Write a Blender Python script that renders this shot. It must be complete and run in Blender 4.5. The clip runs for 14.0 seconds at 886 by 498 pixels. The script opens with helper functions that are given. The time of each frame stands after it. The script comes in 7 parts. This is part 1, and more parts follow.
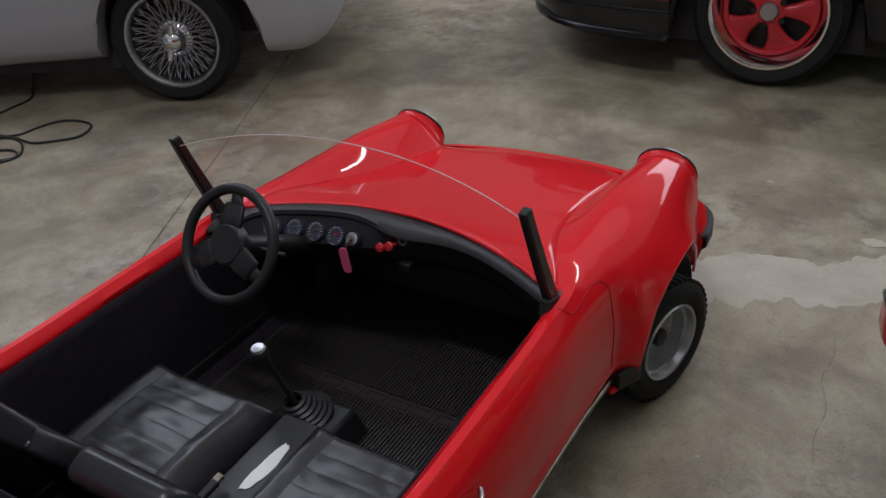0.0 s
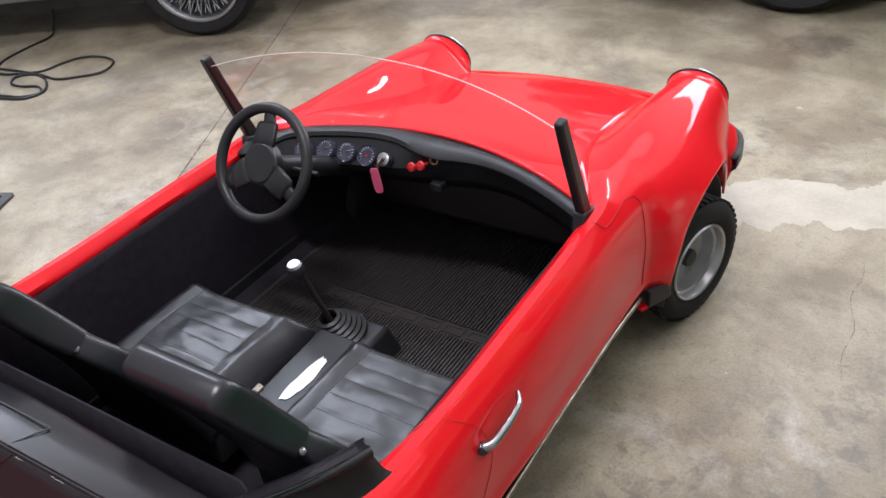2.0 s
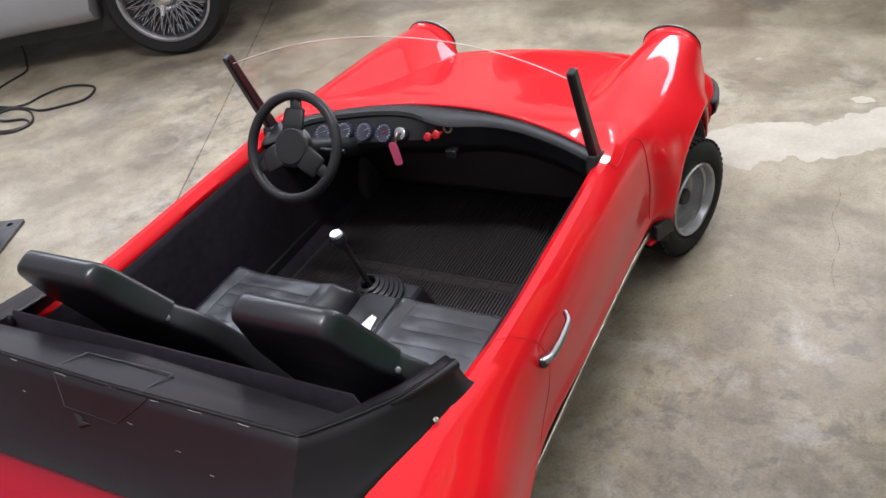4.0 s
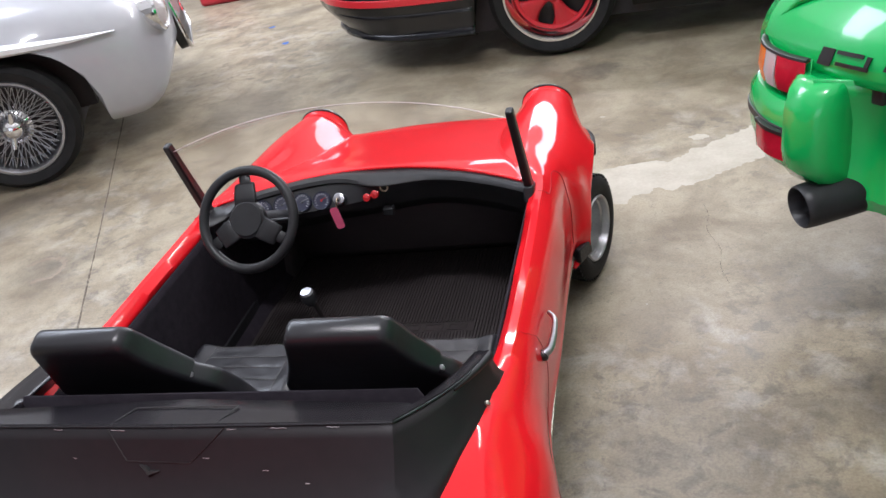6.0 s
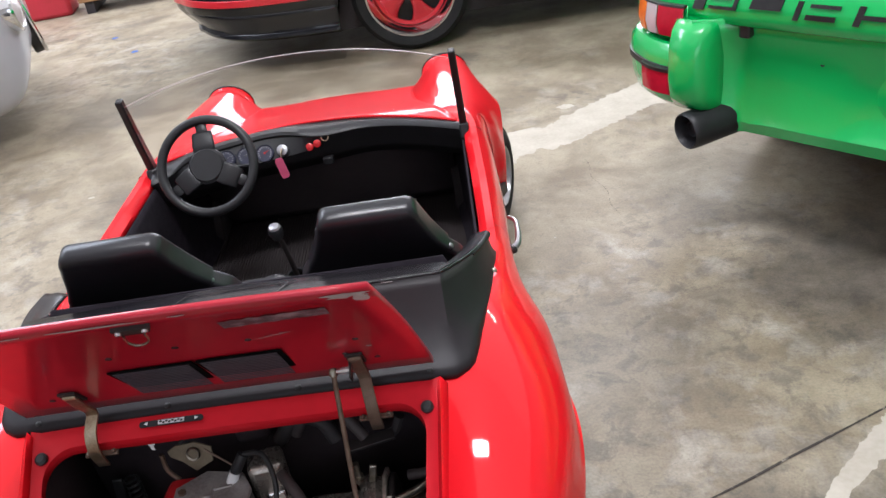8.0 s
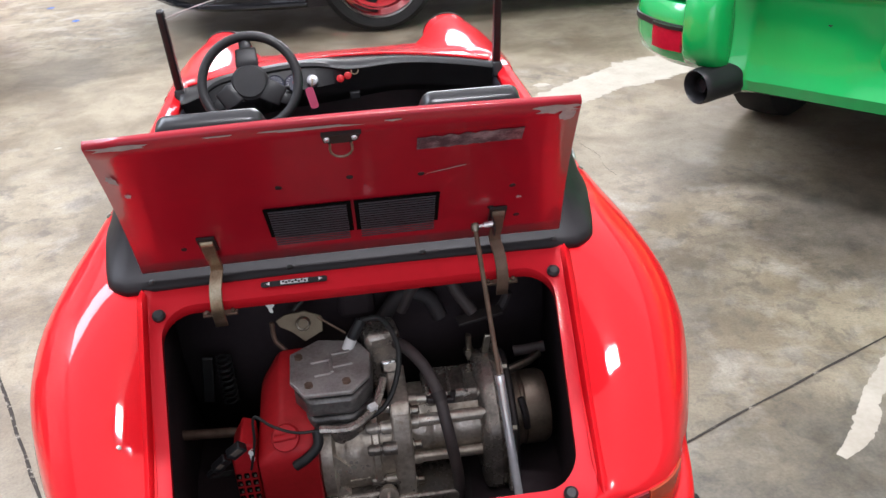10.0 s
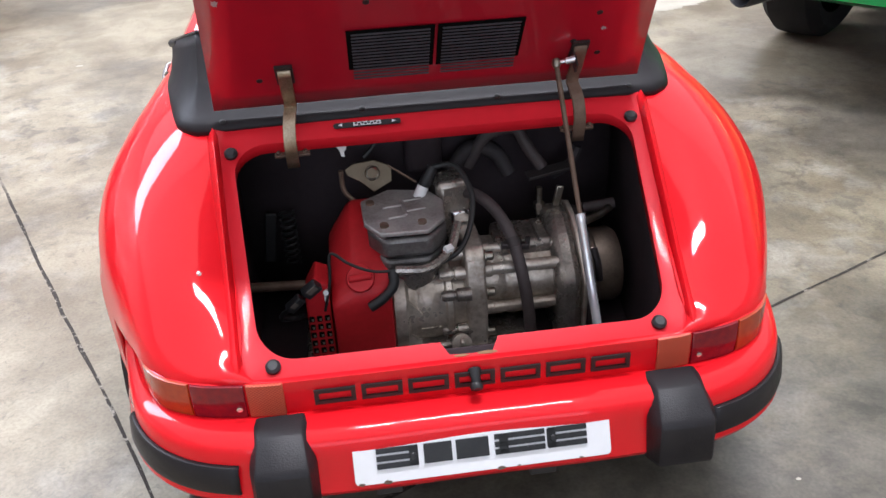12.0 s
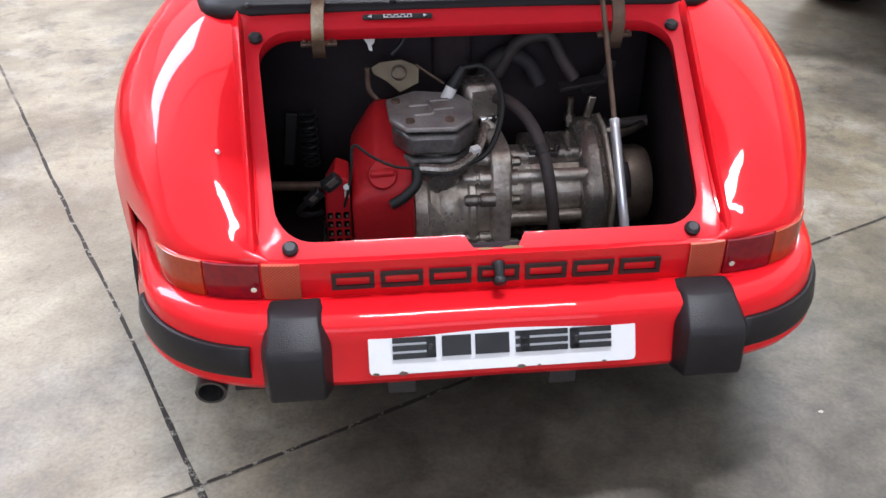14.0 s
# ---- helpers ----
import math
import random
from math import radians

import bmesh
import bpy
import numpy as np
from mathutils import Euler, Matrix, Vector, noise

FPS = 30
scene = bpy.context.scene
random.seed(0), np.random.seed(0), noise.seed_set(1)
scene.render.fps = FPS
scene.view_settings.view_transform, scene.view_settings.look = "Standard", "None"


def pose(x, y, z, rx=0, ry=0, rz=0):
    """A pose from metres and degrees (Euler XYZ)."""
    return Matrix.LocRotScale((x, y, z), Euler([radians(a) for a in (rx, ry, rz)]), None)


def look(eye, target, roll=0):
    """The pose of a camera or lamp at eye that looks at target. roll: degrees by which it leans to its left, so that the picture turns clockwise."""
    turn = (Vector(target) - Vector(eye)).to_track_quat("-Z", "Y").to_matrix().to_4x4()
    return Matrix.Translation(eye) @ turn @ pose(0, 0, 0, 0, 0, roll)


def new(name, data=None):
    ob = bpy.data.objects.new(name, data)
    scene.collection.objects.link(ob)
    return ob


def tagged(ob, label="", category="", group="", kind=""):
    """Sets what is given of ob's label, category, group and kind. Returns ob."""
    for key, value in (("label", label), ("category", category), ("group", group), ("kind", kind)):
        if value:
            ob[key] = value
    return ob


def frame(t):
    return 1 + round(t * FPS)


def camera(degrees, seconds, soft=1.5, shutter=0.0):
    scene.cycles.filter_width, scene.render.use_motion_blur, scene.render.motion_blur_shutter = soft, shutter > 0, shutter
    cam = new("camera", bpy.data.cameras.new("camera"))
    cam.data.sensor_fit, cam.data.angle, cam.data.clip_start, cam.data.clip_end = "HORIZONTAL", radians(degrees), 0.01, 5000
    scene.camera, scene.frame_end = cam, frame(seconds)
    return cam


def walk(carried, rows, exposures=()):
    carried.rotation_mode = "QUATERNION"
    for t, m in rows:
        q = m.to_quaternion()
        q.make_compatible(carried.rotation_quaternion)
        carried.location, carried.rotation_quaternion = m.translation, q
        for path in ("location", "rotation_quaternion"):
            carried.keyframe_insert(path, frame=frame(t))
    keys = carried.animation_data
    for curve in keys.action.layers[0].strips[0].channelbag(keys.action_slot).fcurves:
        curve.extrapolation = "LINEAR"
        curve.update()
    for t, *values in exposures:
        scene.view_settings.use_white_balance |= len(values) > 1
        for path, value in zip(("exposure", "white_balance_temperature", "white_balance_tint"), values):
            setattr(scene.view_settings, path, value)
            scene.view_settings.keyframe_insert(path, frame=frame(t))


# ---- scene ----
cam = camera(55.0, 14.0, soft=1.5)
PATH = [
    (0, (0.944, 0.247, 1.385), (-0.01, 1.665, 0.346), -5.5),
    (0.5, (0.951, 0.239, 1.377), (0.001, 1.65, 0.325), -5.4),
    (1, (0.945, 0.228, 1.364), (-0.005, 1.62, 0.288), -5.6),
    (1.5, (0.941, 0.213, 1.351), (-0.009, 1.576, 0.238), -6.1),
    (2, (0.936, 0.194, 1.347), (-0.023, 1.528, 0.207), -6.8),
    (2.5, (0.936, 0.158, 1.347), (-0.041, 1.468, 0.193), -8.3),
    (2.7, (0.934, 0.143, 1.347), (-0.047, 1.445, 0.189), -8.9),
    (4.8, (0.851, -0.148, 1.379), (0.091, 1.349, 0.292), -12.0),
    (5, (0.826, -0.174, 1.375), (0.103, 1.361, 0.316), -11.8),
    (5.5, (0.742, -0.25, 1.369), (0.097, 1.36, 0.373), -12.8),
    (6, (0.694, -0.323, 1.363), (0.184, 1.342, 0.379), -12.2),
    (6.5, (0.623, -0.448, 1.358), (0.278, 1.257, 0.371), -10.7),
    (7, (0.552, -0.577, 1.356), (0.285, 1.144, 0.372), -10.9),
    (7.2, (0.526, -0.597, 1.348), (0.287, 1.128, 0.364), -11.2),
    (9.3, (0.13, -0.717, 1.242), (0.288, 1.028, 0.278), -3.7),
    (9.5, (0.087, -0.735, 1.226), (0.262, 1.014, 0.27), -3.4),
    (10, (0.015, -0.755, 1.153), (0.195, 0.989, 0.191), -3.4),
    (10.5, (-0.024, -0.769, 1.094), (0.153, 0.963, 0.11), -3.7),
    (11, (-0.062, -0.789, 1.048), (0.12, 0.934, 0.048), -3.6),
    (11.5, (-0.09, -0.798, 1.008), (0.095, 0.915, -0.009), -3.5),
    (12, (-0.118, -0.81, 0.984), (0.065, 0.9, -0.036), -2.9),
    (12.5, (-0.136, -0.825, 0.948), (0.04, 0.882, -0.079), -1.7),
    (13, (-0.146, -0.838, 0.917), (0.026, 0.865, -0.118), -1.0),
    (13.5, (-0.152, -0.836, 0.887), (0.015, 0.858, -0.162), -0.4),
    (14, (-0.148, -0.829, 0.87), (0.019, 0.859, -0.19), 0.0),
]
walk(cam, [(t, look(eye, target, roll)) for t, eye, target, roll in PATH],
     [(0.0, -1.36, 5930, 12), (0.3, -0.12, 5930, 12), (0.6, 0.06, 5930, 12), (2.5, 0.08, 5930, 12), (5.0, 0.04, 5930, 12), (7.0, 0.10, 5930, 12), (9.5, 0.42, 5930, 12), (12.0, 0.50, 5790, 12), (14.0, 0.52, 5710, 12)])

# ---------------------------------------------------------------- light
world = bpy.data.worlds.new("hall_world")
scene.world = world
world.use_nodes = True
wn = world.node_tree.nodes
sky = wn.new("ShaderNodeTexSky")
sky.sky_type = "NISHITA"
sky.sun_disc = False
sky.sun_elevation, sky.sun_rotation = radians(40), radians(250)
wn["Background"].inputs["Strength"].default_value = 0.1
world.node_tree.links.new(sky.outputs[0], wn["Background"].inputs["Color"])


def area_lamp(name, eye, target, sx, sy, watts, colour):
    data = bpy.data.lights.new(name, "AREA")
    data.shape, data.size, data.size_y, data.energy, data.color = "RECTANGLE", sx, sy, watts, colour
    ob = new(name, data)
    ob.matrix_world = look(eye, target)
    return ob


HALL_X0, HALL_X1, HALL_Y0, HALL_Y1, HALL_Z = -6.5, 7.0, -6.0, 9.5, 4.6
# daylight through the wide window in the north wall
area_lamp("window_daylight", (1.0, HALL_Y1 - 0.1, 2.2), (0.8, 2.0, 0.6), 4.4, 1.5, 190, (0.97, 0.96, 0.97))
# fill for the tail, added unseen, through an opening in the south wall
area_lamp("south_fill", (-0.6, HALL_Y0 + 0.1, 1.7), (-0.3, 0.0, 0.5), 4.4, 2.6, 40, (1.0, 0.97, 0.98))
# three skylight strips across the hall
for x, y, long, wide, watts, tint in ((0.35, 0.15, 1.3, 0.24, 130, (1.0, 0.95, 0.92)), (-4.2, 3.5, 4.4, 1.4, 260, (0.90, 0.94, 1.0)), (1.9, 6.7, 5.5, 0.14, 300, (1.0, 0.94, 0.89))):
    area_lamp("skylight", (x, y, HALL_Z - 0.08), (x, y, 0), long, wide, watts, tint)
# wide fill lamps added below the ceiling, stronger over the north half
for y, watts in ((5.55, 280), (-2.1, 210)):
    area_lamp("roof_fill", (0.25, y, HALL_Z - 0.04), (0.25, y, 0), 13.2, 7.6, watts, (1.0, 0.95, 0.91))

# ---------------------------------------------------------------- materials
def material(name, base, rough=0.5, metal=0.0, coat=0.0, grain=None, bump=0.0, bump_scale=200.0,
             rough_var=0.0, spec=0.5, stops=None, scale=6.0, detail=6.0, trans=0.0, ior=1.45, bump_depth=0.002):
    """A procedural surface: base colour broken at two scales, roughness variation and fine relief."""
    m = bpy.data.materials.new(name)
    m.use_nodes = True
    nt = m.node_tree
    b = nt.nodes["Principled BSDF"]
    b.inputs["Base Color"].default_value = (*base, 1)
    b.inputs["Roughness"].default_value = rough
    b.inputs["Metallic"].default_value = metal
    b.inputs["Specular IOR Level"].default_value = spec
    b.inputs["Coat Weight"].default_value = coat
    b.inputs["Coat Roughness"].default_value = 0.04
    b.inputs["Transmission Weight"].default_value = trans
    b.inputs["IOR"].default_value = ior
    tc = nt.nodes.new("ShaderNodeTexCoord")
    if grain:
        n1 = nt.nodes.new("ShaderNodeTexNoise")
        n1.inputs["Scale"].default_value, n1.inputs["Detail"].default_value = scale, detail
        n2 = nt.nodes.new("ShaderNodeTexNoise")
        n2.inputs["Scale"].default_value, n2.inputs["Detail"].default_value = scale * 9, 3
        mx = nt.nodes.new("ShaderNodeMath")
        mx.operation = "MULTIPLY_ADD"
        mx.inputs[1].default_value = 0.4
        nt.links.new(tc.outputs["Object"], n1.inputs["Vector"])
        nt.links.new(tc.outputs["Object"], n2.inputs["Vector"])
        nt.links.new(n2.outputs["Fac"], mx.inputs[0])
        nt.links.new(n1.outputs["Fac"], mx.inputs[2])
        ramp = nt.nodes.new("ShaderNodeValToRGB")
        lo, hi = stops or (0.5, 0.95)
        ramp.color_ramp.elements[0].position, ramp.color_ramp.elements[1].position = lo, hi
        ramp.color_ramp.elements[0].color, ramp.color_ramp.elements[1].color = (*base, 1), (*grain, 1)
        nt.links.new(mx.outputs[0], ramp.inputs["Fac"])
        nt.links.new(ramp.outputs["Color"], b.inputs["Base Color"])
        if rough_var:
            mr = nt.nodes.new("ShaderNodeMapRange")
            mr.inputs["From Min"].default_value, mr.inputs["From Max"].default_value = 0.4, 1.0
            mr.inputs["To Min"].default_value, mr.inputs["To Max"].default_value = rough - rough_var, rough + rough_var
            nt.links.new(mx.outputs[0], mr.inputs["Value"])
            nt.links.new(mr.outputs["Result"], b.inputs["Roughness"])
    if bump:
        nb = nt.nodes.new("ShaderNodeTexNoise")
        nb.inputs["Scale"].default_value, nb.inputs["Detail"].default_value = bump_scale, 0 if bump_scale < 20 else 3
        nt.links.new(tc.outputs["Object"], nb.inputs["Vector"])
        bp = nt.nodes.new("ShaderNodeBump")
        bp.inputs["Strength"].default_value, bp.inputs["Distance"].default_value = bump, bump_depth
        nt.links.new(nb.outputs["Fac"], bp.inputs["Height"])
        nt.links.new(bp.outputs["Normal"], b.inputs["Normal"])
        if coat:
            nt.links.new(bp.outputs["Normal"], b.inputs["Coat Normal"])
    return m


def concrete(name):
    """Old power-floated slab: tan grey with pale scuffs, dark oil blotches, fine pits and uneven polish."""
    m = bpy.data.materials.new(name)
    m.use_nodes = True
    nt = m.node_tree
    b = nt.nodes["Principled BSDF"]
    tc = nt.nodes.new("ShaderNodeTexCoord")

    def nz(scale, detail, rough=0.55, dist=0.0, shift=(0, 0, 0)):
        mp = nt.nodes.new("ShaderNodeMapping")
        mp.inputs["Location"].default_value = shift
        nt.links.new(tc.outputs["Object"], mp.inputs["Vector"])
        n = nt.nodes.new("ShaderNodeTexNoise")
        n.inputs["Scale"].default_value, n.inputs["Detail"].default_value = scale, detail
        n.inputs["Roughness"].default_value, n.inputs["Distortion"].default_value = rough, dist
        nt.links.new(mp.outputs[0], n.inputs["Vector"])
        return n.outputs["Fac"]

    def ramp(fac, lo, hi, c0, c1):
        r = nt.nodes.new("ShaderNodeValToRGB")
        e = r.color_ramp.elements
        e[0].position, e[1].position, e[0].color, e[1].color = lo, hi, c0, c1
        nt.links.new(fac, r.inputs["Fac"])
        return r.outputs["Color"]

    def mix(kind, fac, a, c):
        x = nt.nodes.new("ShaderNodeMix")
        x.data_type, x.blend_type = "RGBA", kind
        if isinstance(fac, float):
            x.inputs["Factor"].default_value = fac
        else:
            nt.links.new(fac, x.inputs["Factor"])
        nt.links.new(a, x.inputs[6])
        nt.links.new(c, x.inputs[7])
        return x.outputs[2]

    K = (0, 0, 0, 1)

    def grey(v):
        return (v, v, v, 1)
    # cloudy trowelled slab, from tan to cool grey
    big = ramp(nz(0.6, 8, 0.62, 0.2), 0.40, 0.60, (0.212, 0.167, 0.110, 1), (0.356, 0.308, 0.224, 1))
    mid = ramp(nz(3.2, 9, 0.66, 0.25, (3, 1, 0)), 0.40, 0.60, (0.166, 0.132, 0.088, 1), (0.420, 0.368, 0.268, 1))
    base = mix("MIX", 0.55, big, mid)
    dark = ramp(nz(7, 6, 0.6), 0.3, 0.7, (0.085, 0.074, 0.063, 1), (0.150, 0.130, 0.110, 1))
    # oil clouds with feathered, veined edges
    blot = ramp(nz(1.5, 10, 0.70, 0.4, (7, 4, 2)), 0.54, 0.66, K, grey(0.66))
    base = mix("MIX", blot, base, dark)
    # worn areas where grit and chips of a few centimetres gather
    zone = ramp(nz(0.7, 5, 0.65, 0.3, (11, 3, 5)), 0.46, 0.58, grey(0.12), grey(0.85))
    grit = ramp(nz(13, 8, 0.70, 0.4, (1, 9, 0)), 0.50, 0.61, K, grey(0.74))
    base = mix("MIX", mix("MULTIPLY", 1.0, zone, grit), base, dark)
    pale = ramp(nz(7, 8, 0.66, 0.3, (6, 2, 3)), 0.50, 0.66, K, grey(0.62))
    light = ramp(nz(5, 4), 0.3, 0.7, (0.40, 0.37, 0.32, 1), (0.52, 0.485, 0.43, 1))
    base = mix("MIX", mix("MULTIPLY", 1.0, zone, pale), base, light)
    # old oil stains where cars have stood, and floor shade painted the same way
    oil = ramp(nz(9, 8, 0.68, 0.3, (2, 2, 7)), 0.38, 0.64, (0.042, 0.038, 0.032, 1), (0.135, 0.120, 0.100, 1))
    # 1.34, 1.22: painted shade of the green tail; first two: stain plus shade
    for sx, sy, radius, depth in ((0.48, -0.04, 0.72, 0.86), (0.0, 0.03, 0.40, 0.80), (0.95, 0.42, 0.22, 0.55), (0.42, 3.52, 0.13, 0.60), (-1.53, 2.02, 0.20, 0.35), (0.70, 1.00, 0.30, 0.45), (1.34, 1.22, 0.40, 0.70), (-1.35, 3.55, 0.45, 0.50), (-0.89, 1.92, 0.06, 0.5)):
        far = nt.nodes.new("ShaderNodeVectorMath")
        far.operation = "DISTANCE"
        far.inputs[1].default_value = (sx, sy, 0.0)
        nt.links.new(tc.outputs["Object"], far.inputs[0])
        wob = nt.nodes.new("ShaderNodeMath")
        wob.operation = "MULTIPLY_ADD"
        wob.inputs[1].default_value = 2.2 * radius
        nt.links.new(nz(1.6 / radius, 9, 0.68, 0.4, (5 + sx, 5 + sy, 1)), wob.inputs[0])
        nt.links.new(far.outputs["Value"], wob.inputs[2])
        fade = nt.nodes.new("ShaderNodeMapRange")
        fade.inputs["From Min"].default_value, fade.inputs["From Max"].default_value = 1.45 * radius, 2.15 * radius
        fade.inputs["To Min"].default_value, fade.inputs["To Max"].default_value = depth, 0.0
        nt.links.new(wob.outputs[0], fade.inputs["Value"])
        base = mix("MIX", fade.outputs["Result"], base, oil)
    # fine dark hairs and pits
    pits = ramp(nz(38, 7, 0.75, 0.8, (4, 2, 8)), 0.565, 0.64, K, grey(0.38))
    base = mix("MIX", pits, base, dark)
    speck = ramp(nz(150, 3, 0.6), 0.36, 0.60, grey(0.87), grey(1.06))
    base = mix("MULTIPLY", 1.0, base, speck)
    nt.links.new(base, b.inputs["Base Color"])
    rr = ramp(nz(2.2, 6, 0.6, 0.2, (2, 5, 1)), 0.3, 0.75, (0.30, 0.30, 0.30, 1), (0.58, 0.58, 0.58, 1))
    nt.links.new(rr, b.inputs["Roughness"])
    bp = nt.nodes.new("ShaderNodeBump")
    bp.inputs["Strength"].default_value, bp.inputs["Distance"].default_value = 0.25, 0.002
    nt.links.new(nz(70, 6, 0.7), bp.inputs["Height"])
    nt.links.new(bp.outputs["Normal"], b.inputs["Normal"])
    return m


RED = material("red_gloss_paint", (0.73, 0.008, 0.015), 0.50, coat=0.66, spec=0.06, grain=(0.67, 0.007, 0.013), scale=3, bump=0.6, bump_scale=5, bump_depth=0.004)
RED_DULL = material("red_dull_paint", (0.66, 0.012, 0.024), 0.45, coat=0.10, spec=0.2, grain=(0.56, 0.011, 0.020), scale=5, bump=0.08, bump_scale=30)
LID_RED = material("dark_crimson_paint", (0.37, 0.008, 0.022), 0.30, coat=0.4, spec=0.25, grain=(0.30, 0.008, 0.020), scale=4, bump=0.08, bump_scale=24)
RUBBER = material("black_bumper_rubber", (0.010, 0.009, 0.011), 0.44, spec=0.40, grain=(0.017, 0.015, 0.017), scale=30, bump=0.25, bump_scale=500)
OLD_BRASS = material("oily_brass", (0.17, 0.135, 0.09), 0.5, metal=0.6, grain=(0.12, 0.09, 0.06), scale=40)
HOSE = material("dusty_grey_hose", (0.048, 0.038, 0.039), 0.6, grain=(0.078, 0.062, 0.060), scale=20, bump=0.2)
FIN = material("oily_fin", (0.20, 0.19, 0.185), 0.34, metal=0.5, grain=(0.05, 0.045, 0.045), scale=30)
VOID = material("unlit_black_gap", (0.004, 0.004, 0.004), 0.9, spec=0.05)
BAY = material("bay_black", (0.036, 0.027, 0.030), 0.75, spec=0.2, grain=(0.052, 0.039, 0.043), scale=9)
DARK_RUST = material("oily_dark_steel", (0.050, 0.041, 0.040), 0.5, metal=0.4, grain=(0.035, 0.03, 0.03), scale=50)
SEAM = material("dark_red_seam", (0.38, 0.007, 0.012), 0.6)
CHIP = material("bare_grey_chip", (0.42, 0.39, 0.40), 0.7, grain=(0.28, 0.24, 0.25), scale=60)
STICKER = material("torn_foil_sticker", (0.085, 0.050, 0.065), 0.42, metal=0.2, grain=(0.34, 0.27, 0.30), scale=48, stops=(0.62, 0.90))
DULLCHROME = material("pitted_chrome", (0.46, 0.46, 0.49), 0.30, metal=1.0, grain=(0.34, 0.34, 0.36), scale=60)
RED_PLASTIC = material("red_shroud_paint", (0.52, 0.016, 0.024), 0.50, coat=0.06, spec=0.3, grain=(0.36, 0.012, 0.014), scale=14)
VINYL = material("black_vinyl", (0.014, 0.014, 0.017), 0.36, spec=0.62, grain=(0.021, 0.021, 0.025), scale=18, bump=0.20, bump_scale=30, bump_depth=0.003, rough_var=0.06)
VINYL_GLOSS = material("glossy_black_vinyl", (0.012, 0.012, 0.015), 0.30, spec=0.48, grain=(0.017, 0.017, 0.020), scale=5, bump=0.10, bump_scale=120, rough_var=0.03)
SHELL = material("black_gloss_shell", (0.011, 0.010, 0.013), 0.24, spec=0.50, grain=(0.018, 0.016, 0.018), scale=5, bump=0.05, bump_scale=60, rough_var=0.03)
SATIN = material("satin_black_moulding", (0.012, 0.011, 0.013), 0.46, spec=0.26, grain=(0.019, 0.016, 0.018), scale=5, bump=0.05, bump_scale=60, rough_var=0.05)
PLASTIC = material("black_plastic", (0.014, 0.014, 0.015), 0.38, spec=0.4, grain=(0.022, 0.022, 0.025), scale=22, bump=0.2, bump_scale=500)
CARPET = material("black_carpet", (0.018, 0.015, 0.020), 0.95, spec=0.10, grain=(0.028, 0.024, 0.030), scale=60, bump=0.5, bump_scale=900)
MAT_RUBBER = material("ribbed_rubber", (0.034, 0.028, 0.028), 0.58, spec=0.4, grain=(0.032, 0.026, 0.026), scale=9, bump=0.2, bump_scale=300)
TYRE = material("tyre_rubber", (0.010, 0.010, 0.011), 0.72, spec=0.3, grain=(0.020, 0.019, 0.019), scale=16, bump=0.3, bump_scale=240)
ALU = material("cast_aluminium", (0.74, 0.68, 0.60), 0.33, metal=0.62, grain=(0.30, 0.25, 0.20), scale=16, stops=(0.50, 0.90), bump=0.35, bump_scale=260, rough_var=0.12)
ALU_DARK = material("oily_aluminium", (0.42, 0.375, 0.33), 0.28, metal=0.72, grain=(0.11, 0.098, 0.09), scale=26, bump=0.4, bump_scale=220, rough_var=0.12)
HEAD = material("dusty_head_casting", (0.40, 0.38, 0.37), 0.40, metal=0.35, grain=(0.22, 0.20, 0.19), scale=22, stops=(0.55, 0.9), bump=0.3, bump_scale=200, rough_var=0.08)
STEEL = material("worn_steel", (0.40, 0.37, 0.32), 0.36, metal=1.0, grain=(0.20, 0.17, 0.13), scale=30, rough_var=0.1)
RUSTY_DRUM = material("brown_oily_drum", (0.30, 0.24, 0.185), 0.42, metal=0.6, grain=(0.16, 0.12, 0.09), scale=22, bump=0.15, bump_scale=200)
RUST = material("rusty_rod", (0.20, 0.135, 0.10), 0.55, metal=0.5, grain=(0.11, 0.075, 0.055), scale=50, bump=0.2)
BRIGHT = material("bright_strut_steel", (0.86, 0.86, 0.90), 0.22, metal=0.70, grain=(0.70, 0.70, 0.73), scale=40)
SLAT = material("grey_grille_slat", (0.075, 0.075, 0.090), 0.40, spec=0.35, grain=(0.050, 0.050, 0.060), scale=40)
THREAD = material("grey_thread", (0.11, 0.105, 0.10), 0.7)
SCUFF = material("brown_dust_scuff", (0.16, 0.13, 0.11), 0.7, grain=(0.09, 0.075, 0.065), scale=40)
CHROME = material("chrome", (0.80, 0.80, 0.82), 0.10, metal=1.0)
SILVER = material("silver_wheel_paint", (0.50, 0.50, 0.51), 0.33, metal=0.75, grain=(0.36, 0.36, 0.37), scale=20, rough_var=0.06)
WHITE = material("white_enamel", (0.80, 0.80, 0.82), 0.30, coat=0.4, grain=(0.74, 0.74, 0.75), scale=12)
PAPER = material("white_tag_paint", (0.78, 0.78, 0.78), 0.6, grain=(0.7, 0.7, 0.7), scale=30)
INK = material("black_lettering", (0.010, 0.010, 0.011), 0.42, grain=(0.02, 0.02, 0.02), scale=40)
LENS_RED = material("red_lens", (0.15, 0.004, 0.014), 0.16, coat=0.2, grain=(0.26, 0.006, 0.012), scale=90)
LENS_BRIGHT = material("bright_red_lens", (0.46, 0.010, 0.030), 0.20, coat=0.3, grain=(0.38, 0.008, 0.024), scale=70)
LENS_AMBER = material("amber_lens", (0.42, 0.050, 0.008), 0.22, coat=0.3, grain=(0.33, 0.034, 0.007), scale=90)
